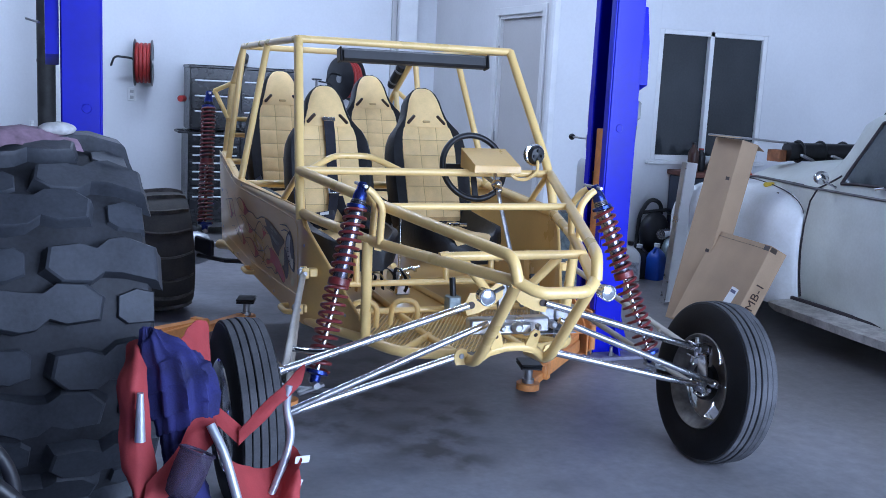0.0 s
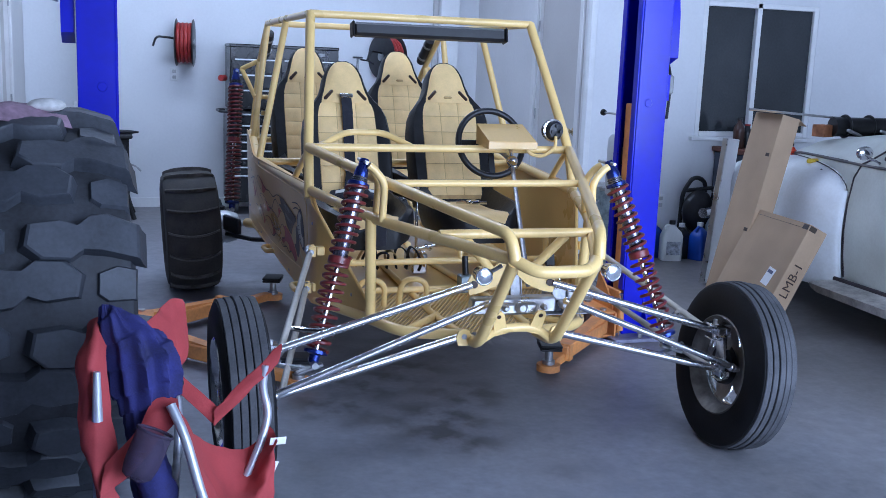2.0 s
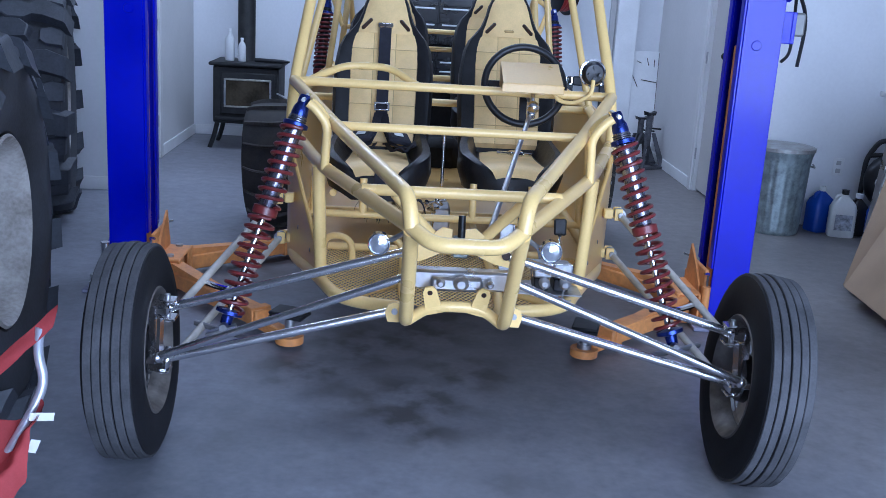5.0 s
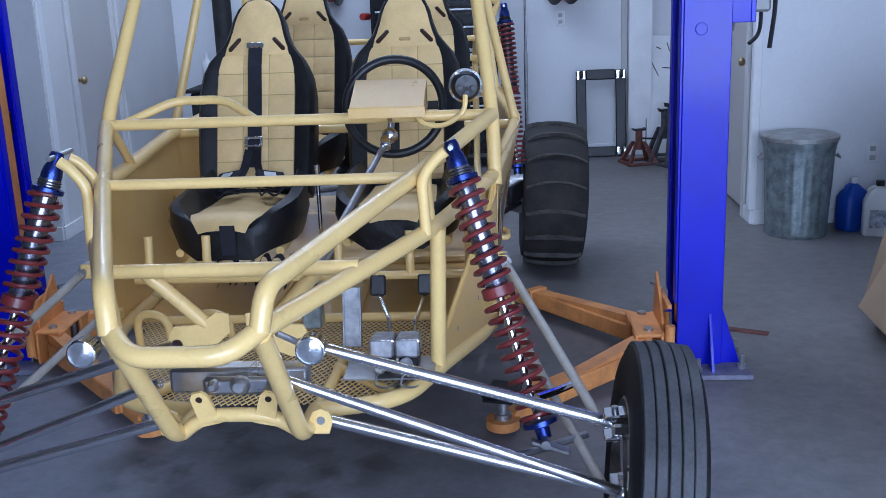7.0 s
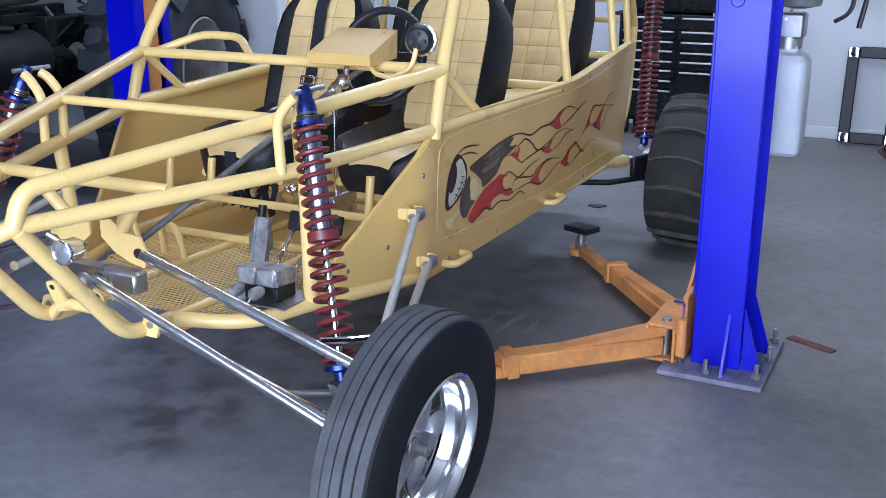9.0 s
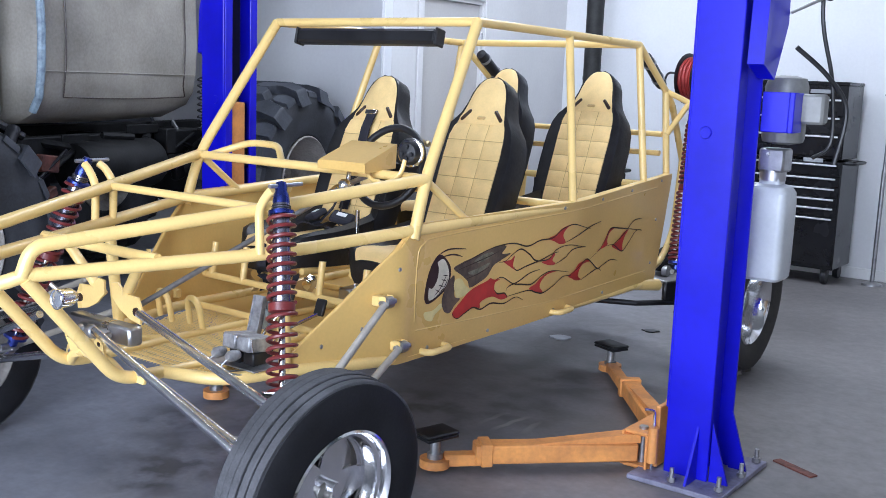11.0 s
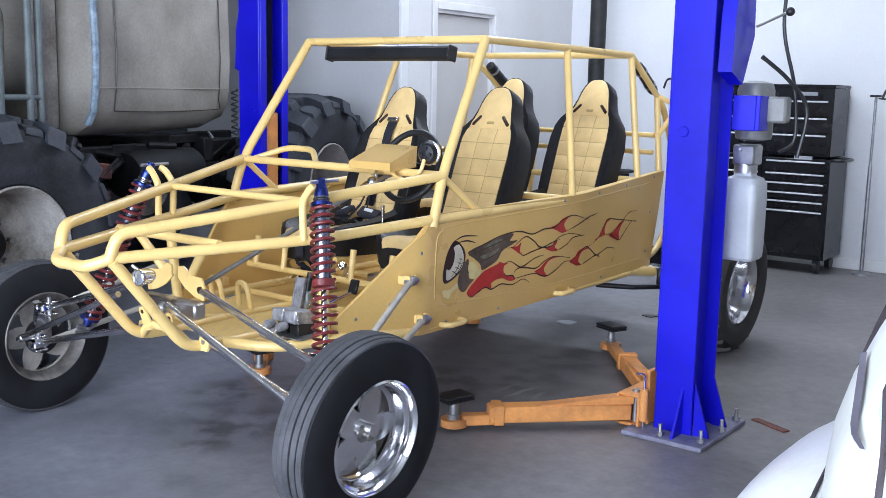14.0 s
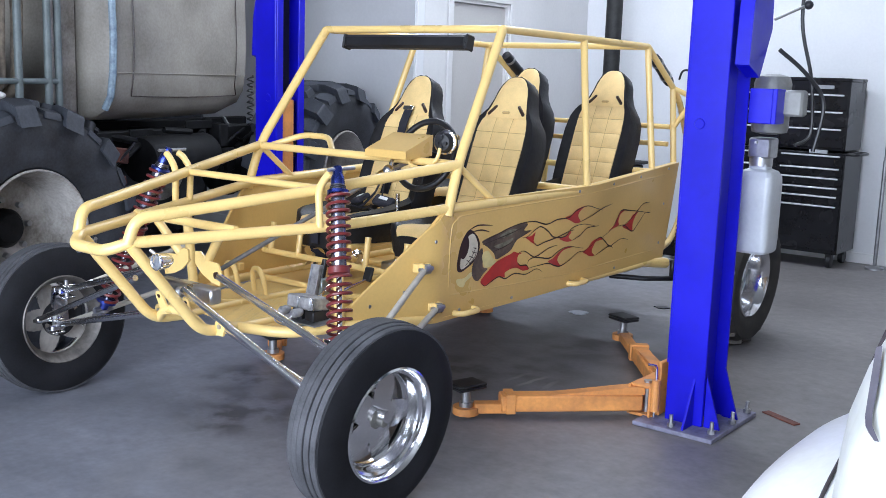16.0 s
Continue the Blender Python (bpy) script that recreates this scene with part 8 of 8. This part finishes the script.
for side in (-1, 1):
    for f0, f1, nm in (((1.06, -0.10), (0.84, -0.10), "door_window"), ((-0.22, -1.16), (-0.22, -1.00), "quarter_window")):
        part(nm, strip(f0, f1, 0.50, 0.765, 14, 8, 0.004, side), CARGLASS, car, "dark car window")
        edge = [(f0[0] * (1 - v) + f1[0] * v, 0.50 + 0.265 * v) for v in [i / 8 for i in range(9)]] + [(f1[0] * (1 - t) + f1[1] * t, 0.765) for t in [i / 12 for i in range(13)]] + [(f0[1] * (1 - v) + f1[1] * v, 0.50 + 0.265 * v) for v in [1 - i / 8 for i in range(9)]] + [(f0[1] * (1 - t) + f0[0] * t, 0.50) for t in [i / 12 for i in range(13)]]
        part("window_rubber", G().tube(hull_line(side, edge, 0.006), 0.010, 6), RUBBER, car)
    part("door_seam", G().tube(hull_line(side, [(1.36, 0.02), (1.37, 0.1), (1.37, 0.2), (1.36, 0.3), (1.34, 0.4), (1.28, 0.46), (1.18, 0.52), (1.08, 0.55)], 0.0015), 0.006, 6), RUBBER, car)
    part("door_seam", G().tube(hull_line(side, [(-0.16, u) for u in (0.06, 0.15, 0.25, 0.35, 0.45, 0.49)], 0.0015), 0.005, 6), RUBBER, car)
    part("belt_moulding", G().tube(hull_line(side, [(2.35 - 3.5 * i / 40, 0.452) for i in range(41)], 0.003), 0.009, 6), MOULD, car)
    part("door_handle", G().tube([(side * 0.73, 0.16, 0.90), (side * 0.75, 0.08, 0.90), (side * 0.73, 0.0, 0.90)], 0.010, 8), CHROME, car)
    part("vent_handle", G().tube([(side * 0.70, 0.62, 1.02), (side * 0.715, 0.66, 1.045), (side * 0.70, 0.74, 1.03)], 0.009, 8), CHROME, car)
    for st, axle, nm in ((FRONT, 2.20, "front_fender"), (REAR, -0.85, "rear_fender")):
        g, seam = fender(side, st, axle, 0.33)
        fe = part(nm, g, PRIMER, car, "white primed fender", smooth=70)
        part("fender_bead", G().tube(seam, 0.0032, 6), RUBBER, fe)
        wl = part("car_wheel", G().lathe([(0.0, 0.06), (0.19, 0.06), (0.20, 0.07), (0.22, 0.07), (0.30, 0.07), (0.325, 0.05), (0.33, 0.0), (0.325, -0.05), (0.30, -0.07), (0.0, -0.07)], None, 40), TYRE, car, "black car tyre")
        wl.matrix_basis = pose(side * 0.66, axle, 0.33, 0, 0, 0 if side > 0 else 180)
        part("hub_cap", G().lathe([(0.19, 0.062), (0.15, 0.075), (0.05, 0.095), (0.0, 0.098)], None, 28), CREAM, wl)
    part("running_board", G().loft([[(side * 0.66, 1.46, 0.20), (side * 0.79, 1.44, 0.20), (side * 0.80, 1.44, 0.225), (side * 0.66, 1.46, 0.235)], [(side * 0.66, 1.38, 0.19), (side * 0.83, 1.32, 0.19), (side * 0.84, 1.32, 0.235), (side * 0.66, 1.38, 0.25)], [(side * 0.66, 0.6, 0.185), (side * 0.85, 0.6, 0.185), (side * 0.86, 0.6, 0.235), (side * 0.66, 0.6, 0.25)], [(side * 0.66, -0.2, 0.185), (side * 0.85, -0.2, 0.185), (side * 0.86, -0.2, 0.235), (side * 0.66, -0.2, 0.25)]]), BOARD, car, "scuffed running board", smooth=30)
    part("sill", G().box((0.02, 1.6, 0.14), (side * 0.655, 0.6, 0.20), c=0.006), RUBBER, car)
    part("turn_lamp", G().lathe([(0.0, 0.0), (0.040, 0.004), (0.034, 0.03), (0.0, 0.05)], pose(side * 0.48, 2.22, 0.965, 0, 0, -90), 18), LENS, car, "red lamp lens")
    part("lamp_base", G().ball(0.048, (side * 0.47, 2.27, 0.965), (0.9, 1.5, 0.85)), SATIN, car)
    part("mirror_stalk", G().tube([(side * 0.66, 1.10, 1.0), (side * 0.72, 1.13, 1.03)], 0.008, 8), CHROME, car)
    part("mirror", G().ball(0.06, (side * 0.745, 1.14, 1.055), (0.95, 0.45, 0.70)), CHROME, car, "chrome door mirror")
    # edge of the big rear window wraps towards the flank
    part("rear_window", strip((-1.555, -1.72), (-1.27, -1.50), 0.575, 0.82, 8, 10, 0.004, side), PALEGLASS, car, "rear window glass with its daylight reflection painted pale")
    part("window_rubber", G().tube(hull_line(side, spline([(-1.27, 0.78), (-1.36, 0.70), (-1.43, 0.66), (-1.505, 0.63), (-1.55, 0.58), (-1.575, 0.53), (-1.595, 0.47)], 4), 0.003), 0.0045, 6), RUBBER, car)
    part("window_rubber", G().tube(hull_line(side, [(-1.556 - 0.16 * i / 8, 0.575 + 0.03 * i / 8) for i in range(9)], 0.004), 0.004, 6), RUBBER, car)
    vent = []
    for i in range(11):
        t = i / 10
        y, uc, hw = -1.375 - 0.165 * t, 0.594 - 0.042 * t, 0.002 + 0.007 * math.sin(math.pi * min(1.0, 0.08 + 0.92 * t)) ** 0.7
        vent.append([(p.x * side, p.y, p.z) for p in [hull(y, uc + hw * v, 0.010 - 0.006 * abs(v)) for v in (-1, -0.5, 0, 0.5, 1)]])
    part("quarter_vent", G().loft(vent, cap=False, close=False), mat("grey_vent_plate", (0.13, 0.12, 0.15), 0.4, 0.3, var=0.15, scale=20), car, "grey leaf-shaped quarter vent", smooth=60)
part("windscreen", G().loft([[(x, 1.26 - abs(x) * 0.10, 1.225 - abs(x) * 0.08) for x in (-0.46, -0.25, 0.0, 0.25, 0.46)], [(x * 0.98, 0.99, 1.495 - abs(x) * 0.06) for x in (-0.46, -0.25, 0.0, 0.25, 0.46)]], cap=False, close=False), CARGLASS, car)
for e in (-1, 1):
    part("hood_seam", G().tube([(e * (hull(y, 0.47).x + 0.002), y, hull(y, 0.47).z) for y in (2.6, 2.4, 2.2, 2.0, 1.8, 1.6, 1.45)], 0.006, 6), RUBBER, car)
part("front_bumper", G().tube([(-0.66, 2.95, 0.42), (-0.45, 3.06, 0.42), (0.45, 3.06, 0.42), (0.66, 2.95, 0.42)], 0.04, 10, 0.15), CHROME, car)
part("rear_bumper", G().tube([(-0.60, -1.72, 0.40), (-0.45, -1.82, 0.40), (0.45, -1.82, 0.40), (0.60, -1.72, 0.40)], 0.035, 10, 0.12), CHROME, car)
for y, x, z in ((1.60, -0.665, 0.81), (1.66, -0.60, 0.875)):
    part("fender_hole", G().lathe([(0.0, 0.012), (0.016, 0.011), (0.017, 0.0)], pose(x - 0.03, y, z + 0.012, 0, 215, 0), 12), INK, car)
bd = thing("strapped_bundle", "black strapped bundle lying on the car hood", "bundle", pose(3.412, 2.041, 1.095, 0, 0, -0.5))
part("roll", G().tube([(-0.22, 0.02, 0.055), (0.40, -0.05, 0.06)], 0.065, 14), SATIN, bd)
for x in (-0.14, 0.05, 0.25):
    part("strap", G().tube([(x, 0.07 * math.cos(a), 0.06 + 0.07 * math.sin(a)) for a in [2 * math.pi * i / 18 for i in range(18)]], 0.010, 6, closed=True), BLACK, bd)
part("buckle", G().box((0.16, 0.03, 0.02), (-0.12, -0.08, 0.02), (0, 15, 20), c=0.005), STEEL, bd)
part("buckle", G().box((0.16, 0.03, 0.02), (0.14, -0.10, 0.02), (0, 15, 10), c=0.005), STEEL, bd)
wbk = thing("wood_block", "short orange-brown wooden block on the car hood", "wood block", pose(3.148, 2.097, 1.085, 0, 0, 18.8))
part("block", G().box((0.11, 0.10, 0.08), (0, 0, 0.035), c=0.004), mat("orange_brown_wood", (0.30, 0.12, 0.05), 0.7, var=0.2, scale=14), wbk)
pl = thing("long_pole", "long thin pale metal pole resting on carton and car", "pole")
part("pole", G().rod((2.56, 2.10, 1.25), (3.95, 2.05, 1.165), 0.008, 8), STEEL, pl)
yt = thing("yellow_tool", "small yellow hand tool on the fender", "hand tool", pose(2.93, 1.88, 0.938, 0, 0, 10))
part("tool_body", G().box((0.11, 0.035, 0.03), (0, 0, 0.0), c=0.01), mat("yellow_plastic", (0.7, 0.5, 0.04), 0.45), yt)

# ---- scraps on the floor ----
for x, y, w, h, turn, material, label in ((0.247, 3.373, 0.10, 0.03, 20, SATIN, "flat dark scrap of rubber on the floor"), (-0.065, 2.833, 0.12, 0.045, 35, TUBEGREY, "torn pale plastic scrap on the floor"), (1.66, 1.69, 0.19, 0.04, -25, RUSTRED, "rusty flat steel strip on the floor")):
    sc = thing("floor_scrap", label, "scrap", pose(x, y, 0.004, 0, 0, turn), group="floor scraps")
    line = spline([(w * 0.5 * math.cos(a) * (1 + 0.25 * math.sin(3 * a + x)), h * math.sin(a) * (1 + 0.3 * math.cos(2 * a + y))) for a in [2 * math.pi * i / 9 for i in range(9)]], 3, True) if material is not RUSTRED else [(-w / 2, -h / 2), (w / 2, -h / 2), (w / 2, h / 2), (-w / 2, h / 2)]
    part("scrap_piece", G().prism(line, -0.003, 0.003, "z"), material, sc, smooth=0)
